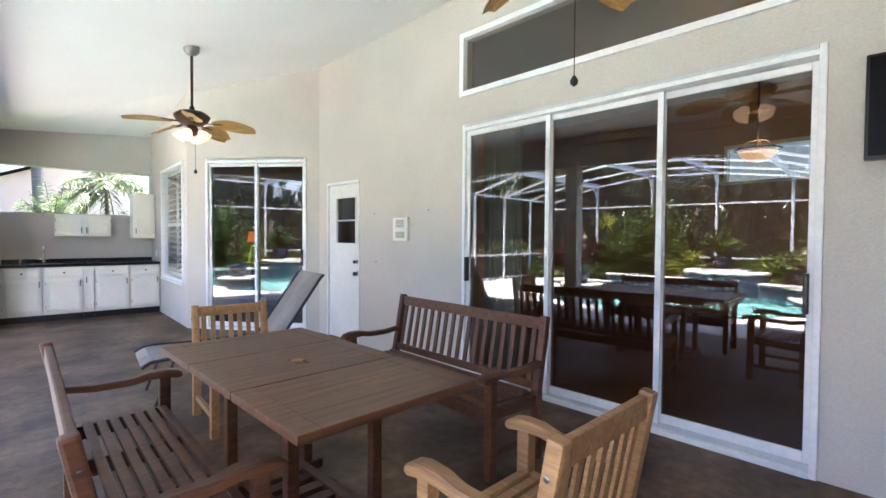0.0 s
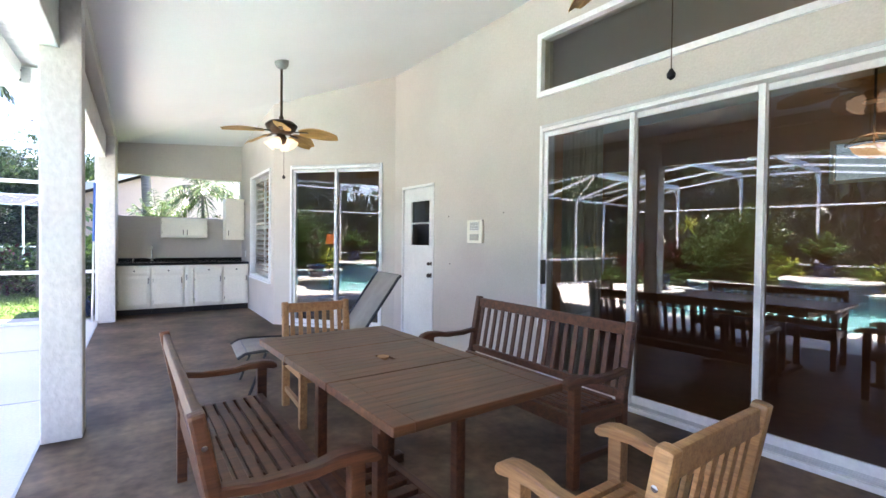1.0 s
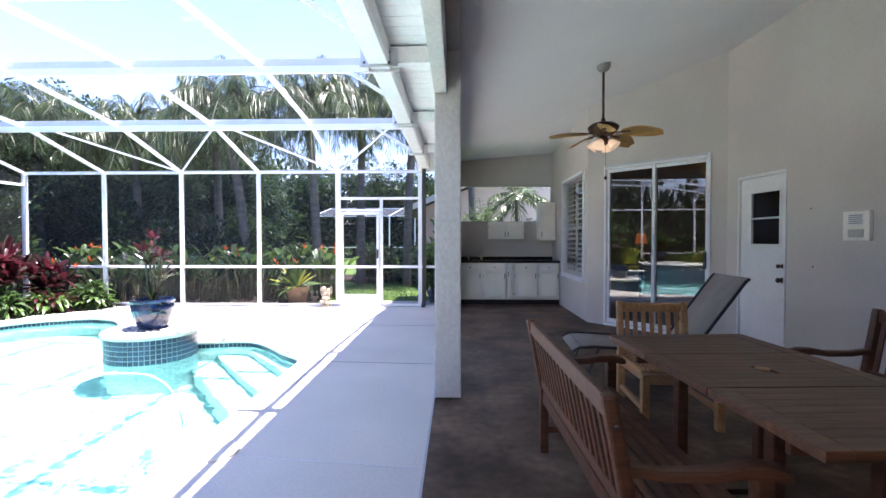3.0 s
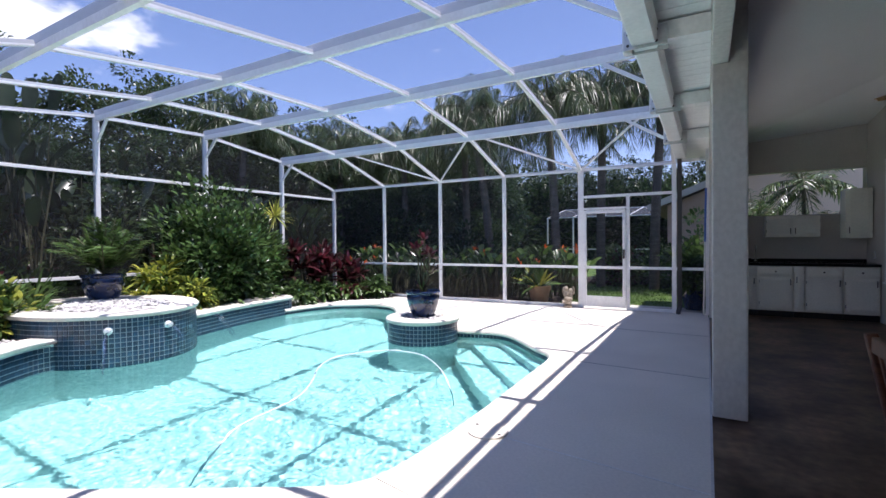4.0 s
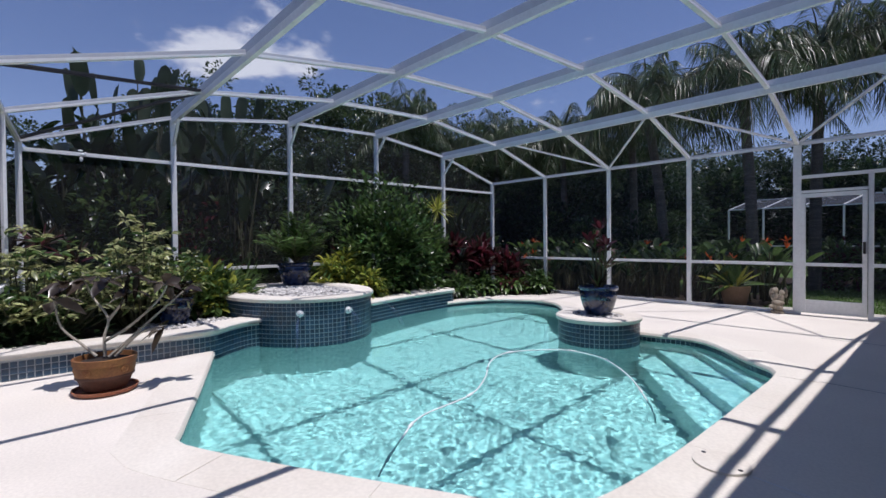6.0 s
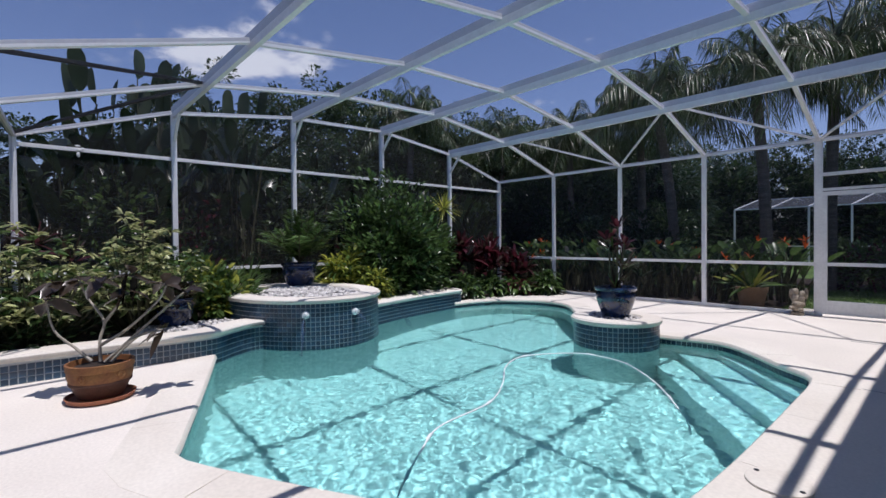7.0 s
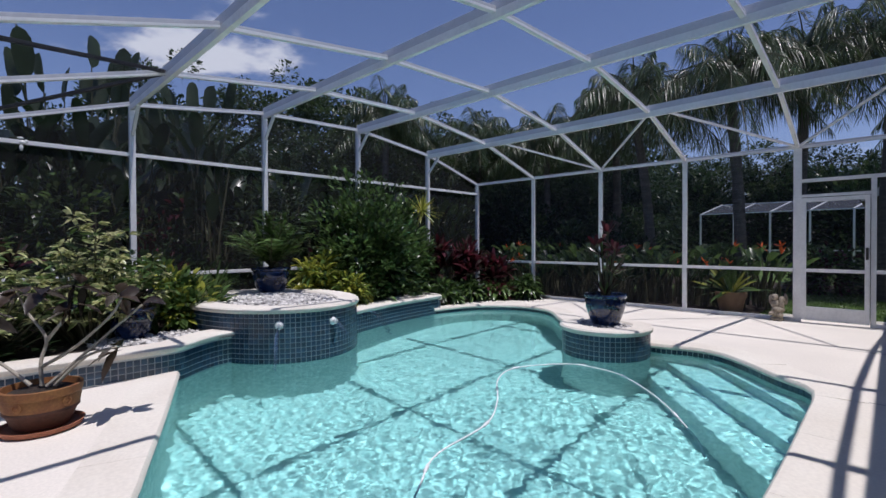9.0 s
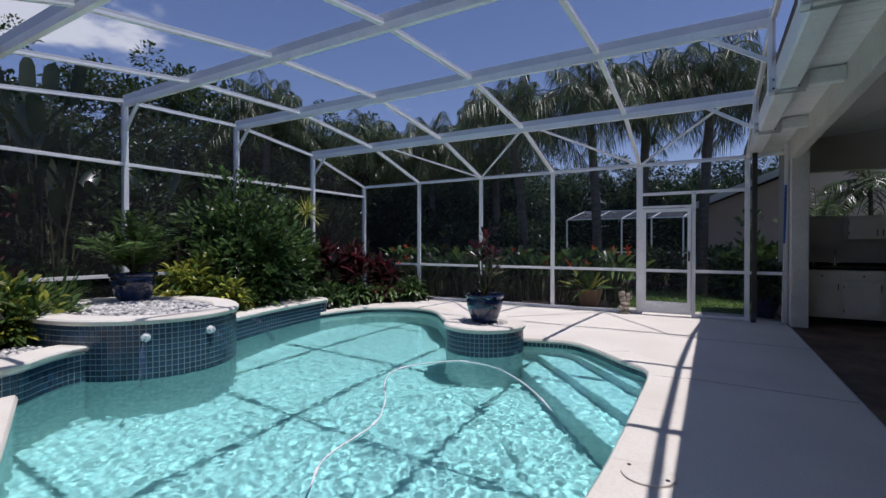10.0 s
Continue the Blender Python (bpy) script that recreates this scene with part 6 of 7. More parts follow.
def rosette(name, loc, n, length, width, material, label, category="plant", seed=1, lift=(15, 80), droop=0.35, form=STRAP, heads=((0, 0, 0),), second=None, stem=True, group="", base_r=0.03):
    """Strap leaves springing from one or more heads."""
    rng = np.random.default_rng(seed)
    t = thing(name, loc, label, category, group)
    B, A, L, D = [], [], [], []
    for h in heads:
        for k in range(n):
            a, e = rng.uniform(0, 6.283), radians(rng.uniform(*lift))
            d = (math.cos(a) * math.cos(e), math.sin(a) * math.cos(e), math.sin(e))
            B.append((h[0] + d[0] * base_r, h[1] + d[1] * base_r, h[2] + rng.uniform(0, 0.05)))
            A.append(d)
            L.append(length * rng.uniform(0.7, 1.15))
            D.append(droop * rng.uniform(0.4, 1.4) * math.cos(e))
    B, A, L, D = map(np.array, (B, A, L, D))
    sel = rng.uniform(0, 1, len(B)) < (0.3 if second else 0)
    leaves("foliage", B[~sel], A[~sel], L[~sel], width * rng.uniform(0.8, 1.2, (~sel).sum()), form, material, D[~sel], parent=t, seed=seed)
    if second and sel.any():
        leaves("foliage", B[sel], A[sel], L[sel], width, form, second, D[sel], parent=t, seed=seed)
    if stem:
        bm = bmesh.new()
        for h in heads:
            bm_tube(bm, [(h[0] * 0.3, h[1] * 0.3, -0.05), (h[0] * 0.7, h[1] * 0.7, h[2] * 0.5), (h[0], h[1], h[2] + 0.04)], [0.018, 0.014, 0.012], 6)
        part("stem", bm, STEM, t, "", True)
    return t


def pinnate(rng, bases, ways, lengths, droops, per, leaf_len, leaf_w, hang):
    """Leaflets along arching ribs: returns arrays for leaves() and the rib paths."""
    B, A, L, ribs = [], [], [], []
    for b, w, ln, dr in zip(bases, ways, lengths, droops):
        w = Vector(w).normalized()
        side = w.cross(Vector((0, 0, 1)))
        side = side.normalized() if side.length > 0.05 else Vector((1, 0, 0))
        path = []
        for k in range(per + 1):
            u = k / per
            p = Vector(b) + w * (ln * u) + Vector((0, 0, -dr * ln * u * u))
            path.append(p)
            if u > 0.12:
                tip = (w + Vector((0, 0, -2 * dr * u))).normalized()
                env = math.sin(math.pi * min(1, u * 0.85 + 0.13)) ** 0.6
                for s in (-1, 1):
                    B.append(p)
                    A.append(side * s * rng.uniform(0.7, 1.0) + tip * rng.uniform(0.45, 0.75) + Vector((0, 0, rng.uniform(-hang, 0.35 - hang * 0.4))))
                    L.append(leaf_len * env * rng.uniform(0.8, 1.1))
        ribs.append(path[:: max(1, per // 6)] + [path[-1]])
    return np.array(B), np.array(A), np.array(L), ribs


def palm(name, loc, height, label, seed, fronds=32, reach=2.05, per=60):
    rng = np.random.default_rng(seed)
    t = thing(name, loc, label, "palm tree", "queen palms beyond the screen")
    lean = Vector((rng.normal(0, 0.12), rng.normal(0, 0.12), 0))
    bm = bmesh.new()
    pts = [lean * (u * u) * height * 0.5 + Vector((0, 0, height * u - 0.1)) for u in [k / 10 for k in range(11)]]
    bm_tube(bm, pts, [0.125 - 0.03 * k / 10 + 0.008 * (k % 2) for k in range(11)], 12)
    part("trunk", bm, PALMBARK, t, "", True)
    top = pts[-1]
    bm = bmesh.new()
    bm_tube(bm, [top, top + Vector((0, 0, 0.35)), top + Vector((0, 0, 0.7))], [0.11, 0.10, 0.05], 10)
    part("crownshaft", bm, STEM, t, "", True)
    bases, ways, lens_, dr = [], [], [], []
    for k in range(fronds):
        a = 2.4 * k + rng.uniform(-0.3, 0.3)
        e = radians(78 - 88 * (k / fronds) ** 0.9)
        ways.append((math.cos(a) * math.cos(e), math.sin(a) * math.cos(e), math.sin(e)))
        bases.append(top + Vector((0, 0, 0.55)))
        lens_.append(reach * rng.uniform(0.85, 1.1))
        dr.append(0.34 + 0.42 * math.cos(e) * rng.uniform(0.8, 1.2))
    B, A, L, ribs = pinnate(rng, bases, ways, lens_, dr, per, 0.58, 0.03, 0.95)
    leaves("fronds", B, A, L, 0.021, SMALL, PALMLEAF, 0.75, 0.2, t, "", seed)
    bm = bmesh.new()
    for r in ribs:
        bm_tube(bm, r, [0.022 * (1 - 0.8 * i / len(r)) for i in range(len(r))], 5)
    part("frond_ribs", bm, STEM, t, "", True)
    return t


def tree(name, loc, height, spread, n, material, label, seed, leaf=0.22, clumps=70, low=0.25, group="", ratio=0.5):
    rng = np.random.default_rng(seed)
    t = thing(name, loc, label, "tree", group)
    R = np.array((spread, spread, height * (1 - low) / 2))
    cl = unit(rng.normal(size=(clumps, 3))) * (0.45 + 0.55 * rng.uniform(0, 1, (clumps, 1)) ** 0.6) * rng.uniform(0.7, 1.15, (clumps, 1))
    cl = cl * R + (0, 0, height * low + R[2])
    which = rng.integers(0, clumps, n)
    off = ball(rng, n) * (0.16 * R.mean())
    base = cl[which] + off
    axis = unit(off) + unit(base - (0, 0, height * 0.5)) * 0.5 + rng.normal(0, 0.4, (n, 3)) + (0, 0, 0.15)
    ln = leaf * rng.uniform(0.6, 1.3, n)
    leaves("crown", base, axis, ln, ln * ratio, SMALL, material, 0.3, parent=t, seed=seed)
    bm = bmesh.new()
    top = Vector((rng.normal(0, 0.2), rng.normal(0, 0.2), height * 0.62))
    bm_tube(bm, [(0, 0, -0.1), Vector((0.1, 0.05, height * 0.3)), top], [0.18, 0.13, 0.06], 9)
    part("trunk", bm, BARK, t, "", True)
    bm = bmesh.new()
    for k in range(9):
        e = Vector(cl[k])
        s = Vector((0.1, 0.05, height * rng.uniform(0.22, 0.5)))
        bm_tube(bm, [s, s.lerp(e, 0.5) + Vector((0, 0, 0.15)), e], [0.07, 0.045, 0.015], 6)
    part("limbs", bm, BARK, t, "", True)
    return t


def paradise(name, loc, stalks, height, seed, label, blade=0.95, width=0.34, material=DEEP, group="", flowers=0, fan=None, lean=0.35, rise=(0.5, 1.1), droop=0.22):
    """Bird of paradise: long stalks that carry broad paddle leaves, in a fan."""
    rng = np.random.default_rng(seed)
    t = thing(name, loc, label, "plant", group)
    B, A, L = [], [], []
    bm = bmesh.new()
    for k in range(stalks):
        a = (fan if fan is not None else 0) + rng.uniform(0, 6.283) if fan is None else fan + math.pi * int(rng.uniform(0, 2)) + rng.normal(0, 0.35)
        tilt = lean * rng.uniform(0.05, 1.0)
        h = height * rng.uniform(0.5, 1.0)
        root = Vector((rng.normal(0, 0.16), rng.normal(0, 0.16), 0))
        e = root + Vector((math.cos(a) * h * tilt, math.sin(a) * h * tilt, h))
        mid = root.lerp(e, 0.5) - Vector((math.cos(a), math.sin(a), 0)) * h * tilt * 0.18
        bm_tube(bm, [root, mid, e], [0.022, 0.018, 0.011], 5)
        B.append(e)
        A.append(Vector((math.cos(a) * (0.35 + tilt), math.sin(a) * (0.35 + tilt), rng.uniform(*rise))))
        L.append(blade * rng.uniform(0.7, 1.15))
    part("stalks", bm, STEM, t, "", True)
    leaves("paddle_leaves", np.array(B), np.array(A), np.array(L), width * rng.uniform(0.8, 1.2, stalks), PADDLE, material, droop, 0.35, t, "", seed)
    if flowers:
        FB = np.array([(rng.normal(0, 0.3), rng.normal(0, 0.3), height * rng.uniform(0.9, 1.15)) for _ in range(flowers)])
        FB3 = np.repeat(FB, 5, 0)
        FA = rng.normal(0, 1, (len(FB3), 3)) + (0, 0, 0.9)
        leaves("flowers", FB3, FA, 0.14, 0.035, SMALL, ORANGE, 0.0, 0.2, t, "orange crane-shaped flowers", seed)
    return t

# ground beyond the deck, one sheet to the horizon
LAWN = mat("lawn", (0.12, 0.20, 0.035), 0.95, var=0.3, scale=0.8, fine=30, bump=0.6, dist=0.03, color2=(0.07, 0.13, 0.025))
bm = bmesh.new()
FAR = 900
outer = [bm.verts.new(p) for p in ((-FAR, -FAR, -0.02), (FAR, -FAR, -0.02), (FAR, FAR, -0.02), (-FAR, FAR, -0.02))]
inner = [bm.verts.new(p) for p in ((-8.83, -2.2, -0.02), (LANAI_W - 0.012, -2.2, -0.02), (LANAI_W - 0.012, 9.36, -0.02), (-8.83, 9.36, -0.02))]
for k in range(4):
    bm.faces.new((outer[k], outer[(k + 1) % 4], inner[(k + 1) % 4], inner[k]))
structure("ground", bm, LAWN, "green lawn round the house", "ground")
for nm, x0, x1, y0, y1 in (("bed_outer_north", -9.0, -3.05, 9.40, 11.3), ("bed_outer_west", -13.5, -8.9, -6.0, 13.0), ("bed_far_north", -14.0, 3.0, 14.6, 17.0)):
    b = bed(nm, x0, x1, y0, y1, 0.03, 14, 10, 3)
pad = bmesh.new()
bm_box(pad, -2.9, -0.38, 9.40, 10.15, -0.06, -0.004, 0.01)
structure("door_pad", pad, DECK, "concrete pad outside the screen door", "pavement")
rng = np.random.default_rng(5)
n = 16000
gx, gy = rng.uniform(-3.2, 3.0, n), 9.5 + 5.2 * rng.uniform(0, 1, n) ** 1.3
ok = ~((gx > -2.95) & (gx < -0.35) & (gy < 10.2)) & ~((gx > -0.4) & (gy < 10.7))
g = leaves("grass", np.c_[gx, gy, np.full(n, -0.02)][ok], (rng.normal(0, 0.45, (n, 3)) + (0, 0, 1))[ok], rng.uniform(0.05, 0.10, n)[ok], 0.012, SMALL, GRASS, 0.3, seed=5)
tagged(g, "short green lawn grass", "grass", kind="stuff")

# --- beds inside the cage ---
def umbrella_shrub(name, loc, radii, heads, leaf, material, label, seed, second=None, per=9):
    """A shrub of upright stems, each ending in a whorl of leaves that spread like an umbrella."""
    rng = np.random.default_rng(seed)
    t = thing(name, loc, label, "shrub")
    R = np.array(radii)
    c = ball(rng, heads) * (1.0, 1.0, 0.5) + (0, 0, 0.5)
    c[:, 2] = (c[:, 2] * 0.85 + 0.15) * (1.15 - 0.45 * np.hypot(c[:, 0], c[:, 1]) ** 2) * rng.uniform(0.8, 1.15, heads)
    c = c * R * (1, 1, 2)
    B = np.repeat(c, per, 0)
    a = rng.uniform(0, 6.283, len(B))
    e = rng.uniform(-0.15, 0.65, len(B))
    A = np.c_[np.cos(a) * np.cos(e), np.sin(a) * np.cos(e), np.sin(e)] + np.repeat(rng.normal(0, 0.25, (heads, 3)), per, 0)
    B = B + A * 0.02
    L = leaf * rng.uniform(0.65, 1.2, len(B))
    sel = np.repeat(rng.uniform(0, 1, heads) < (0.35 if second else 0), per)
    leaves("foliage", B[~sel], A[~sel], L[~sel], L[~sel] * 0.36, OVALLEAF, material, 0.3, parent=t, seed=seed)
    if second:
        leaves("foliage", B[sel], A[sel], L[sel], L[sel] * 0.36, OVALLEAF, second, 0.3, parent=t, seed=seed + 1)
    bm = bmesh.new()
    for p in c[: heads // 3]:
        e = Vector(p)
        bm_tube(bm, [(e.x * 0.35, e.y * 0.35, -0.02), (e.x * 0.75, e.y * 0.75, e.z * 0.55), e], [0.009, 0.007, 0.004], 5)
    part("branchwork", bm, STEM, t, "", True)
    return t

umbrella_shrub("variegated_shrub", (-7.15, 0.45, 0.2), (0.62, 0.80, 0.50), 270, 0.108, VARIEG, "cream and green variegated shrub in the planter", 11, GREEN)
umbrella_shrub("variegated_shrub", (-7.40, 1.45, 0.2), (0.62, 0.66, 0.56), 280, 0.108, VARIEG, "cream and green variegated shrub in the planter", 12, GREEN)
shrub("leafy_shrub", (-7.85, 2.30, 0.2), (0.55, 0.55, 0.42), 1700, 0.14, GREEN, "light green leafy shrub beside the oval planter", seed=13, second=YELLOW)
shrub("leafy_shrub", (-7.6, -0.45, 0.2), (0.7, 0.7, 0.55), 2200, 0.13, GREEN, "green leafy shrub in the planter", seed=14, second=VARIEG)
shrub("low_foliage", (-6.95, 0.15, 0.2), (0.30, 0.8, 0.14), 900, 0.10, DEEP, "low dark green foliage behind the planter coping", seed=15)
shrub("low_foliage", (-8.35, 1.2, 0.2), (0.4, 1.6, 0.35), 2200, 0.14, DEEP, "dark green foliage along the screen", seed=16)
rosette("dracaena", (-8.2, 0.55, 0.2), 22, 0.36, 0.045, BRONZELEAF, "dark bronze and burgundy dracaena behind the shrubs", seed=17, second=RED, heads=((0, 0, 0.95), (0.2, 0.3, 0.75), (-0.1, -0.3, 0.85)))
rosette("spider_plant", (-7.75, 2.55, 0.22), 40, 0.40, 0.03, VARIEG, "arching pale striped spider plant", seed=18, droop=0.7)
rosette("spider_plant", (-8.45, 2.75, 0.22), 40, 0.5, 0.04, GREEN, "arching green strap-leaved plant by the screen", seed=19, droop=0.6, heads=((0, 0, 0.1), (0.1, 0.2, 0.25)))
# croton and tall shrub behind the oval
shrub("croton", (-8.25, 4.55, 0.17), (0.42, 0.42, 0.42), 1100, 0.22, YELLOW, "bright yellow green croton behind the oval planter", seed=21, second=GREEN, form=STRAP, ratio=0.24, droop=0.5)
shrub("croton", (-7.72, 4.80, 0.17), (0.26, 0.28, 0.30), 500, 0.18, YELLOW, "bright yellow green croton by the ledge", seed=22, second=GREEN, form=STRAP, ratio=0.24, droop=0.5)
shrub("tall_shrub", (-8.35, 5.65, 0.17), (0.80, 1.02, 1.12), 7600, 0.135, GLOSSY, "tall glossy green shrub rising past the rail", seed=23, second=GREEN, clumps=120, stems=20)
shrub("leafy_shrub", (-7.85, 5.35, 0.2), (0.25, 0.28, 0.28), 600, 0.12, GREEN, "small rounded green shrub by the ledge", seed=24)
shrub("tall_shrub", (-8.45, 6.65, 0.17), (0.5, 0.6, 0.85), 2600, 0.15, GREEN, "tall green shrub with some red tips", seed=25, second=DEEP)
rosette("dracaena", (-8.5, 7.15, 0.1), 60, 0.42, 0.028, YELLOW, "spiky pale dracaena head above the shrubs", seed=26, heads=((0, 0, 1.75),), lift=(-40, 85), droop=0.15)
for k, (x, y, h) in enumerate(((-8.45, 7.6, 0.95), (-8.2, 8.15, 0.8), (-8.5, 8.6, 0.9), (-7.85, 8.75, 0.65))):
    rosette("ti_plant", (x, y, 0.05), 30, 0.44, 0.10, RED, "burgundy ti plant in the corner bed", seed=30 + k, heads=((0, 0, h), (0.16, 0.1, h * 0.7), (-0.12, -0.15, h * 0.82), (0.1, -0.2, h * 0.5)), droop=0.45, second=BRONZELEAF, group="ti plants in the corner bed")
for k, (x, y) in enumerate(((-7.95, 7.25), (-7.85, 7.85), (-7.6, 8.5), (-7.15, 8.98), (-8.3, 6.95))):
    shrub("bedding_plant", (x, y, 0.05), (0.30, 0.30, 0.20), 520, 0.20, GREEN, "strap-leaved green bedding plant along the pool coping", seed=40 + k, form=STRAP, ratio=0.28, droop=0.6, group="bedding plants by the coping", second=RED if k == 2 else DEEP)

# --- leafy growth behind the west screen ---
for k, y in enumerate((-1.3, 0.2, 1.5, 2.9, 4.3)):
    shrub("screening_shrub", (-9.75 - 0.25 * (k % 2), y, 0), (0.55, 0.85, 1.15 + 0.25 * (k % 3)), 1500, 0.20, OAK, "dark leafy shrub behind the west screen", seed=160 + k, second=(RED, DEEP, GREEN)[k % 3], clumps=34, ratio=0.3, droop=0.5, group="shrubs behind the screen")

# --- pot plants ---
rng = np.random.default_rng(50)
def potted_palm(loc, n, ln, seed, label, leaf_len=0.30):
    rng = np.random.default_rng(seed)
    t = thing("potted_palm", loc, label, "plant")
    ways, dr = [], []
    for k in range(n):
        a, e = 2.4 * k, radians(rng.uniform(42, 86))
        ways.append((math.cos(a) * math.cos(e), math.sin(a) * math.cos(e), math.sin(e)))
        dr.append(0.45 * math.cos(e))
    B, A, L, ribs = pinnate(rng, [Vector((0, 0, 0.02))] * n, ways, [ln * rng.uniform(0.7, 1.1) for _ in range(n)], dr, 20, leaf_len, 0.02, 0.1)
    leaves("fronds", B, A, L, 0.036, SMALL, GREEN, 0.25, 0.2, t, "", seed)
    bm = bmesh.new()
    for r in ribs:
        bm_tube(bm, r, [0.008] * len(r), 5)
    part("frond_ribs", bm, STEM, t, "", True)
potted_palm((-7.95, 3.62, 0.84), 30, 0.92, 51, "small feathery green palm in the navy pot")
rosette("potted_bromeliad", (PC.x - 0.01, PC.y + 0.03, 0.55), 20, 0.27, 0.03, BRONZELEAF, "spiky bronze and green plant in the navy pot", seed=52, lift=(30, 88), droop=0.35, second=GREEN, heads=((0, 0, 0.02), (0.07, 0.04, 0.25), (-0.06, 0.05, 0.45)))
rosette("potted_stem_plant", (PC.x - 0.01, PC.y + 0.03, 0.55), 9, 0.16, 0.05, RED, "thin stems with red leaf tips in the navy pot", seed=53, lift=(0, 80), heads=((0.02, 0.02, 0.75), (-0.12, 0.04, 0.60), (0.14, -0.05, 0.55), (0.05, 0.12, 0.48)))
rosette("potted_agave", (-3.46, 9.72, 0.30), 46, 0.62, 0.085, GREEN, "big pale green bromeliad in the tan clay pot", seed=54, lift=(8, 85), droop=0.35, second=YELLOW, stem=False, base_r=0.06)
shrub("potted_shrub", (-0.60, 9.95, 0.32), (0.28, 0.28, 0.42), 900, 0.14, GREEN, "green shrub in the dark pot", seed=55)
shrub("potted_shrub", (-7.12, 1.72, 0.49), (0.16, 0.16, 0.12), 160, 0.12, BRONZELEAF, "dark leaved plant in the small navy pot", seed=56)
rub = thing("potted_branching_plant", (-5.44, 0.87, 0.28), "bare-branched plant with large dark leaves in the clay pot", "plant")
BR = [((0, 0, 0), (-0.02, 0.0, 0.16), (-0.05, 0.03, 0.30), (-0.20, -0.05, 0.46), (-0.26, -0.10, 0.60)),
      ((-0.05, 0.03, 0.28), (0.02, 0.10, 0.40), (0.10, 0.16, 0.52)),
      ((-0.01, 0.0, 0.12), (0.10, 0.16, 0.24), (0.20, 0.34, 0.44), (0.22, 0.40, 0.56)),
      ((0.05, 0.02, 0.0), (0.10, 0.18, 0.16), (0.16, 0.36, 0.34), (0.22, 0.52, 0.50)),
      ((-0.05, -0.05, 0.0), (-0.14, -0.14, 0.10), (-0.22, -0.26, 0.24), (-0.24, -0.30, 0.46)),
      ((0.06, 0.06, 0.0), (0.14, 0.22, 0.18), (0.18, 0.40, 0.22))]
ends = []
for p in BR:
    bm = bmesh.new()
    pts = spline([Vector(q) for q in p], 4)
    bm_tube(bm, pts, [0.0130 - 0.007 * i / len(pts) for i in range(len(pts))], 7)
    part("branch", bm, TWIG, rub, "", True)
    ends.append(p[-1])
rng = np.random.default_rng(57)
B, A = [], []
ends += [(-0.12, 0.02, 0.62), (0.10, 0.20, 0.66), (-0.30, -0.22, 0.58)]
for e in ends:
    for k in range(5):
        B.append(np.array(e) + rng.normal(0, 0.02, 3))
        A.append(rng.normal(0, 1, 3) * (1, 1, 0.5) + (0, 0, -0.05))
leaves("large_leaves", np.array(B), np.array(A), rng.uniform(0.14, 0.22, len(B)), rng.uniform(0.075, 0.11, len(B)), OVALLEAF, BRONZELEAF, 0.3, 0.3, rub, "dark bronze drooping leaves", 57)

# --- beyond the north screen: bird of paradise hedge ---
k = 0
for x in np.arange(-8.9, -2.9, 0.52):
    for y in (9.85, 10.6):
        if y < 10 and -3.95 < x < -2.95:
            continue
        rr = np.random.default_rng(100 + k)
        paradise("bird_of_paradise", (x + rr.uniform(-0.15, 0.15), y + rr.uniform(-0.15, 0.2), 0), 26, 0.78 if y < 10 else 1.0, 100 + k, "clump of green bird of paradise leaves with orange flowers" if k % 3 == 0 else "clump of green bird of paradise leaves", 0.40, 0.12, GREEN if k % 2 else DEEP, "bird of paradise hedge", 4 if k % 3 == 0 else 0, lean=0.5)
        k += 1
for k, x in enumerate((-4.6, -2.6, -1.4, -0.2, 1.0)):
    shrub("hedge_shrub", (x, 14.4 + 0.3 * (k % 2), 0), (0.8, 0.6, 0.55), 1800, 0.15, GREEN, "green hedge shrub across the lawn", seed=140 + k, second=RED if k % 2 else DEEP, group="hedge across the lawn")
for k, x in enumerate((-6.4, -8.0, -9.6)):
    shrub("hedge_shrub", (x, 12.2, 0), (0.9, 0.8, 0.9), 2200, 0.18, DEEP, "dark green shrub beyond the screen", seed=150 + k, group="hedge across the lawn")

# --- beyond the west screen ---
k = 0
for y in np.arange(-3.4, 9.6, 0.85):
    rr = np.random.default_rng(200 + k)
    hgt = 2.75 if y < 3.6 else 2.2
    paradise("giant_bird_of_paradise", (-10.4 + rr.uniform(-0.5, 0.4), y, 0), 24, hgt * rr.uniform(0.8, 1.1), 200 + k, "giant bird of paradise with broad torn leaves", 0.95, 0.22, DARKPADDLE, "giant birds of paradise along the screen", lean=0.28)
    k += 1
for k, y in enumerate(np.arange(-2.4, 9.0, 1.15)):
    rr = np.random.default_rng(230 + k)
    shrub("screen_shrub", (-9.5 + rr.uniform(-0.15, 0.15), y, 0), (0.5, 0.7, rr.uniform(0.55, 0.85)), 1500, 0.2, DEEP, "dark green shrub outside the screen", seed=230 + k, second=RED if k % 3 == 1 else GREEN, group="shrubs along the screen")
for k, y in enumerate((1.36, 2.32, 3.15, 3.86)):
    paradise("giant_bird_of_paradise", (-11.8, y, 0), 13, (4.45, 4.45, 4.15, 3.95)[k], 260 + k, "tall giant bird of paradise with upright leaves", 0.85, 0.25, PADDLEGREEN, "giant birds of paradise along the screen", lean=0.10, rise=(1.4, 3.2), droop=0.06)

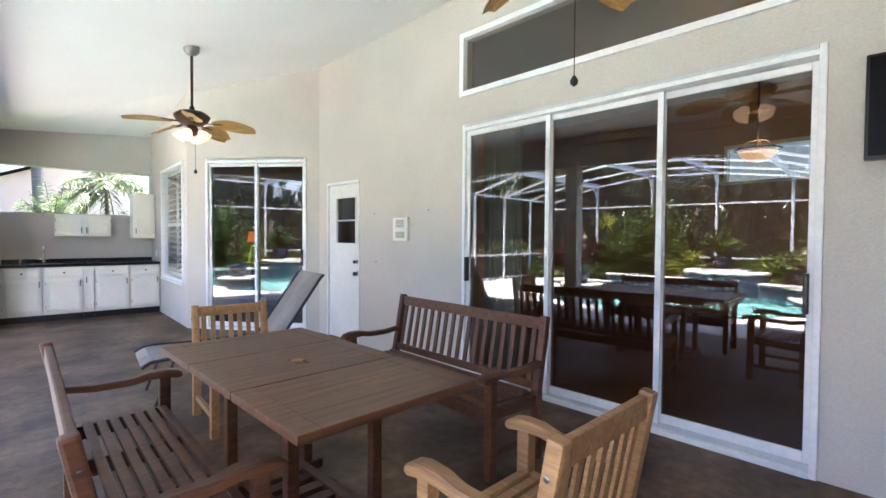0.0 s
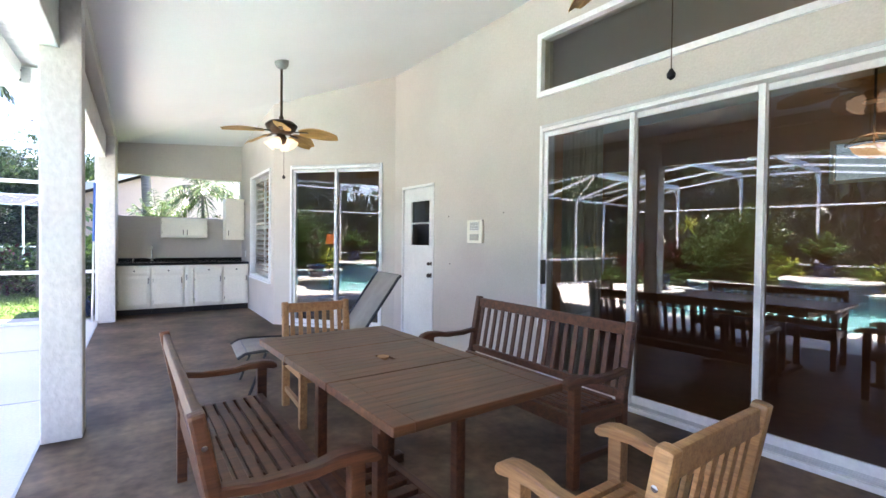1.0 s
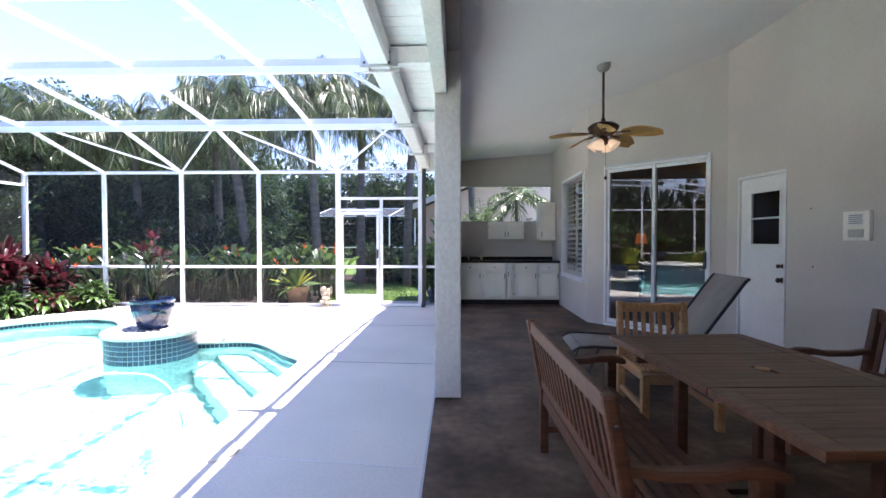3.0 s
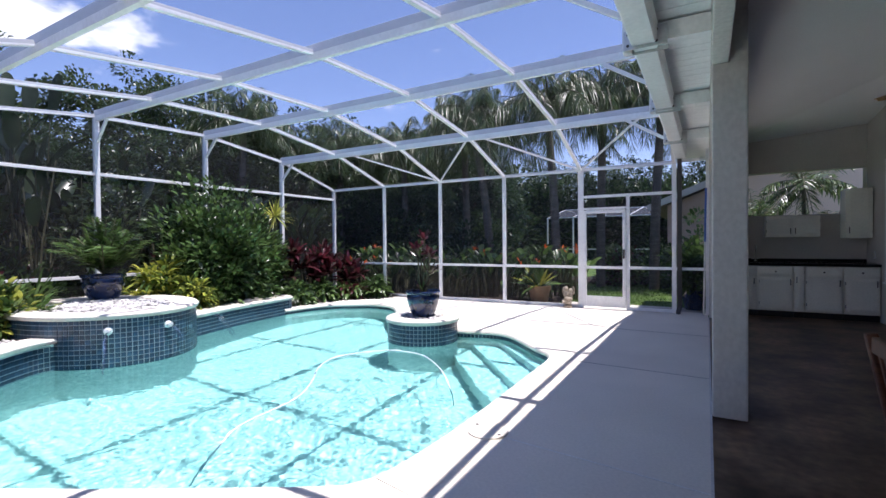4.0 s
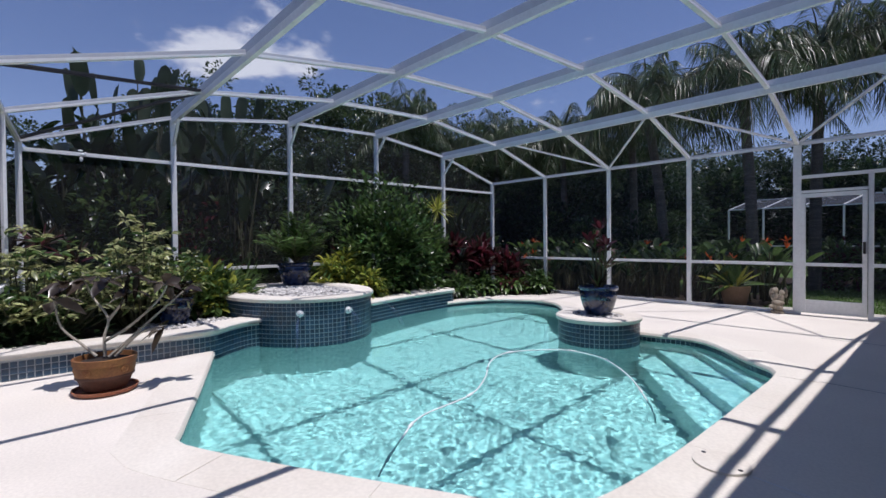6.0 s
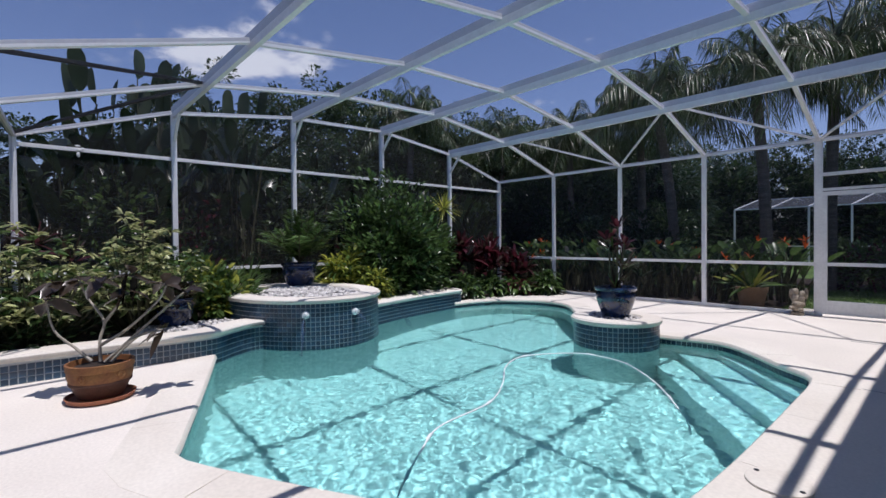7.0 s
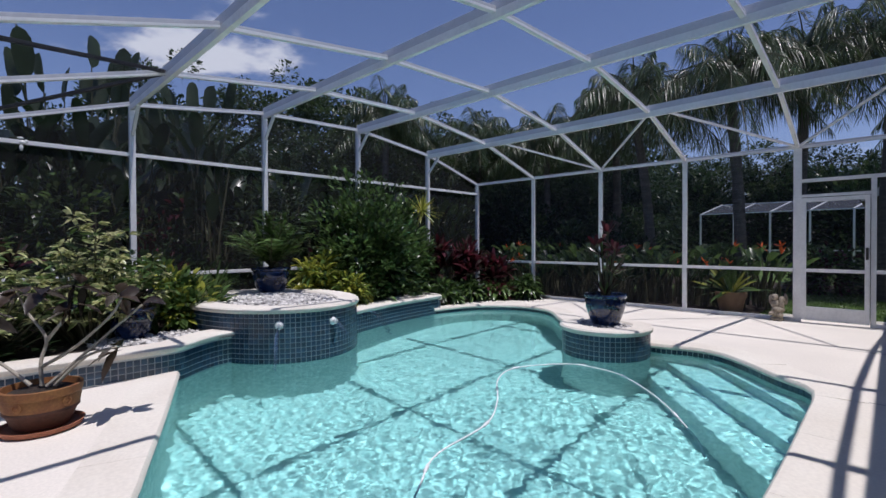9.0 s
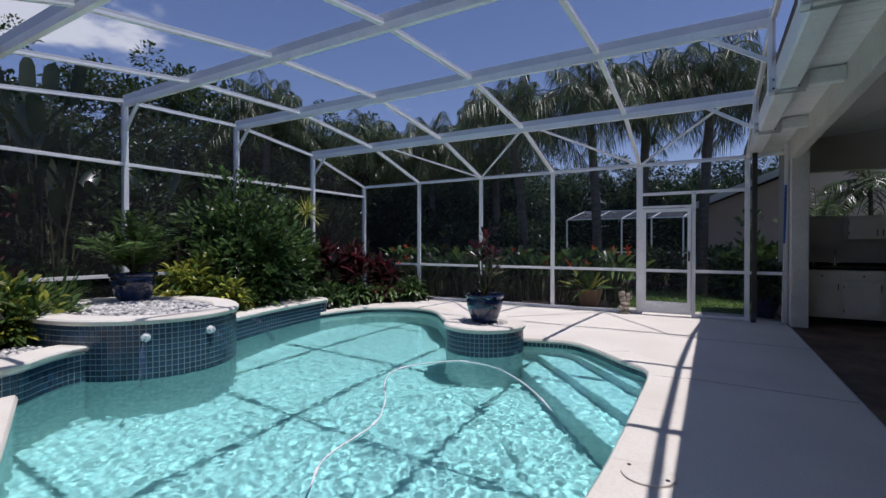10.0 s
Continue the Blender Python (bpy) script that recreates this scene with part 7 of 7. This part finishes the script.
# --- trees: a few built, the rest copied ---
T = [tree("broadleaf_tree", (-14.5, 7.6, 0), 6.6, 2.6, 20000, OAK, "dense green broadleaf tree beyond the garden", 301, leaf=0.14, clumps=120, low=0.08, group="trees round the garden"),
     tree("broadleaf_tree", (-14.6, 3.6, 0), 5.0, 2.5, 20000, DEEP, "dense dark green broadleaf tree beyond the garden", 302, leaf=0.14, clumps=110, low=0.05, group="trees round the garden"),
     tree("broadleaf_tree", (-12.6, 11.4, 0), 5.4, 2.4, 20000, OAK, "dense green broadleaf tree beyond the garden", 303, leaf=0.14, clumps=110, low=0.06, group="trees round the garden")]
spots_ = [(-14.8, -0.4, 4.2), (-14.0, -3.2, 5.4), (-16.5, -6.5, 6.0), (-17.5, 4.8, 6.6), (-17.0, 10.5, 7.0), (-15.5, 13.5, 6.6), (-13.0, 16.0, 6.3), (-10.0, 17.5, 5.6), (-11.8, 14.2, 4.6), (-9.8, 19.0, 5.6), (-8.9, 17.2, 4.2), (-11.0, 16.0, 4.8), (-9.8, 13.8, 3.6),
          (-14.5, 21, 7.0), (-12.5, 24, 6.5), (-18, 17, 7.5), (-3.8, 37, 7.0), (-7.5, 36, 7.5), (-12, 36, 8.0), (0.5, 38, 7.5), (4.5, 37, 7.5), (-16.5, 30, 8), (9, 34, 8), (-20, 24, 8.5), (-2.6, 40, 6.5), (-13.2, 6.0, 4.0), (-11.5, -7.5, 5.5), (-7.0, -8.0, 5.0), (-2.5, -9.0, 5.5), (-15, -10, 6)]
for k, (x, y, h) in enumerate(spots_):
    src = T[k % 3]
    s = h / (6.6, 5.0, 5.4)[k % 3]
    c = copy_thing(src, pose(x, y, 0, 0, 0, 67 * k))
    c.scale = (max(s, 0.75) * 1.05, max(s, 0.75) * 1.05, s)
for k, (x, y, h) in enumerate(((-5.75, 12.4, 4.3), (-3.85, 12.4, 4.5), (-7.4, 14.2, 4.6), (-1.6, 13.6, 5.0), (-3.0, 13.8, 4.9))):
    palm("queen_palm", (x, y, 0), h, "tall queen palm with drooping feathery fronds", 400 + k)
PALMS = [o for o in scene.objects if o.name.startswith("queen_palm") and o.parent is None]
for k, (x, y, s) in enumerate(((-9.2, 13.2, 0.92), (-11.0, 12.0, 0.9), (0.4, 15.2, 1.05), (-12.6, 9.4, 0.92))):
    c = copy_thing(PALMS[k % len(PALMS)], pose(x, y, 0, 0, 0, 50 + 80 * k))
    c.scale = (s, s, s)

HEDGE = shrub("tall_hedge", (-12.5, -2.5, 0), (0.9, 1.3, 1.35), 4200, 0.22, DEEP, "tall dense dark green hedge beyond the screen", seed=270, clumps=70, group="hedges closing the garden", second=OAK)
for k, (x, y, rz, s) in enumerate(((-12.6, -0.3, 30, 1), (-12.3, 1.9, 80, 1.05), (-12.6, 4.1, 10, 1), (-12.2, 6.3, 50, 1.05), (-11.9, 8.4, 20, 1.0), (-10.9, 10.4, 90, 0.95), (-9.3, 12.6, 70, 0.85), (-7.5, 15.6, 90, 0.8), (-9.8, 15.2, 60, 1.1),
                                  (-10.5, 34, 0, 2.2), (-6.5, 34.5, 90, 2.0), (-2.8, 34, 90, 2.0), (0.6, 34.5, 90, 2.0), (3.8, 33, 90, 2.2), (-5.2, 16.6, 90, 0.42), (-3.2, 16.8, 80, 0.42), (-1.0, 16.4, 90, 0.45), (-13, 31, 40, 2.4), (-12.4, -4.8, 0, 1.1))):
    c = copy_thing(HEDGE, pose(x, y, 0, 0, 0, rz))
    c.scale = (s, s, s)

# --- neighbour's house and screen cage ---
PINK = mat("pinkish_tan_stucco", (0.74, 0.56, 0.45), 0.9, var=0.08, scale=1.2, fine=40, bump=0.3)
nh = thing("neighbour_house", (0, 0, 0), "pinkish tan stucco neighbouring house with a shallow gable", "house")
bm = bmesh.new()
outline = ((-1.55, 0), (11.0, 0), (11.0, 2.55), (4.7, 5.0), (-1.55, 2.45))
f0 = [bm.verts.new((x, 17.6, z)) for x, z in outline]
f1 = [bm.verts.new((x, 26.0, z)) for x, z in outline]
bm.faces.new(f0)
bm.faces.new(f1[::-1])
for k in range(5):
    bm.faces.new((f0[k], f0[(k + 1) % 5], f1[(k + 1) % 5], f1[k]))
part("wall", bm, PINK, nh)
for a, b in (((-2.1, 2.30), (4.7, 5.12)), ((11.6, 2.40), (4.7, 5.12))):
    bm = bmesh.new()
    q = [bm.verts.new((x, y, z)) for (x, z), y in ((a, 17.1), (b, 17.1), (b, 26.4), (a, 26.4))]
    r = [bm.verts.new(v.co + Vector((0, 0, 0.16))) for v in q]
    bm.faces.new(q)
    bm.faces.new(r[::-1])
    for k in range(4):
        bm.faces.new((q[k], q[(k + 1) % 4], r[(k + 1) % 4], r[k]))
    rf = part("roof", bm, ROOF, nh)
    beam_part("fascia", (a[0], 17.08, a[1] + 0.06), (b[0], 17.08, b[1] + 0.06), 0.03, 0.2, WHITE, rf)
nc = thing("neighbour_pool_cage", (0, 0, 0), "neighbour's white aluminium pool cage across the lawns", "pool cage")
cx = [-9.15 + 1.6 * k for k in range(6)]
for x in cx:
    box_part("post", (x - 0.04, x + 0.04, 28.96, 29.04, 0, 2.75), ALU, nc, 0)
    beam_part("roof_bar", (x, 29, 2.75), (x + 0.6, 31, 3.35), 0.06, 0.06, ALU, nc, 0)
    beam_part("roof_bar", (x + 0.6, 31, 3.35), (x + 0.6, 34, 3.35), 0.06, 0.06, ALU, nc, 0)
for z in (0.8, 2.75):
    beam_part("rail", (cx[0], 29, z), (cx[-1], 29, z), 0.055, 0.055, ALU, nc, 0)
beam_part("rail", (cx[0] + 0.6, 31, 3.35), (cx[-1] + 0.6, 31, 3.35), 0.06, 0.06, ALU, nc, 0)
bm = bmesh.new()
bm.faces.new([bm.verts.new(p) for p in ((cx[0], 29, 2.75), (cx[-1], 29, 2.75), (cx[-1] + 0.6, 31, 3.35), (cx[0] + 0.6, 31, 3.35))])
part("screen_panel", bm, screen_mesh("pale_far_screen", 0.55, (0.06, 0.07, 0.09)), nc)
# foliage seen through the kitchen opening
rng = np.random.default_rng(60)
for px, py, pz, n, lo, hi, ln, sd in ((1.5, 13.4, 2.55, 26, -35, 65, 1.25, 60), (0.55, 12.7, 1.35, 18, 25, 80, 1.15, 61), (1.95, 13.0, 1.25, 14, 20, 75, 1.0, 62)):
    rng = np.random.default_rng(sd)
    gp = thing("garden_palm", (px, py, 0), "feathery garden palm outside the kitchen opening", "palm tree", "palms outside the kitchen opening")
    ways, dr = [], []
    for k in range(n):
        a, e = 2.4 * k, radians(rng.uniform(lo, hi))
        ways.append((math.cos(a) * math.cos(e), math.sin(a) * math.cos(e), math.sin(e)))
        dr.append(0.6 * math.cos(e))
    B, A, L, ribs = pinnate(rng, [Vector((0, 0, pz))] * n, ways, [ln * rng.uniform(0.8, 1.1) for _ in range(n)], dr, 28, 0.34, 0.03, 0.35)
    leaves("fronds", B, A, L, 0.032, SMALL, PALMLEAF, 0.4, 0.2, gp, "", sd)
    bm = bmesh.new()
    for r in ribs:
        bm_tube(bm, r, [0.012 * (1 - 0.7 * i / len(r)) for i in range(len(r))], 5)
    part("frond_ribs", bm, STEM, gp, "", True)
    bm = bmesh.new()
    bm_tube(bm, [(0, 0, -0.05), (0.03, 0, pz * 0.5), (0, 0, pz + 0.05)], [0.06, 0.05, 0.035], 9)
    part("trunk", bm, PALMBARK, gp, "", True)
shrub("garden_shrub", (-0.5, 13.2, 0), (0.8, 0.6, 1.0), 1800, 0.2, GREEN, "leafy green shrub outside the kitchen opening", seed=61)
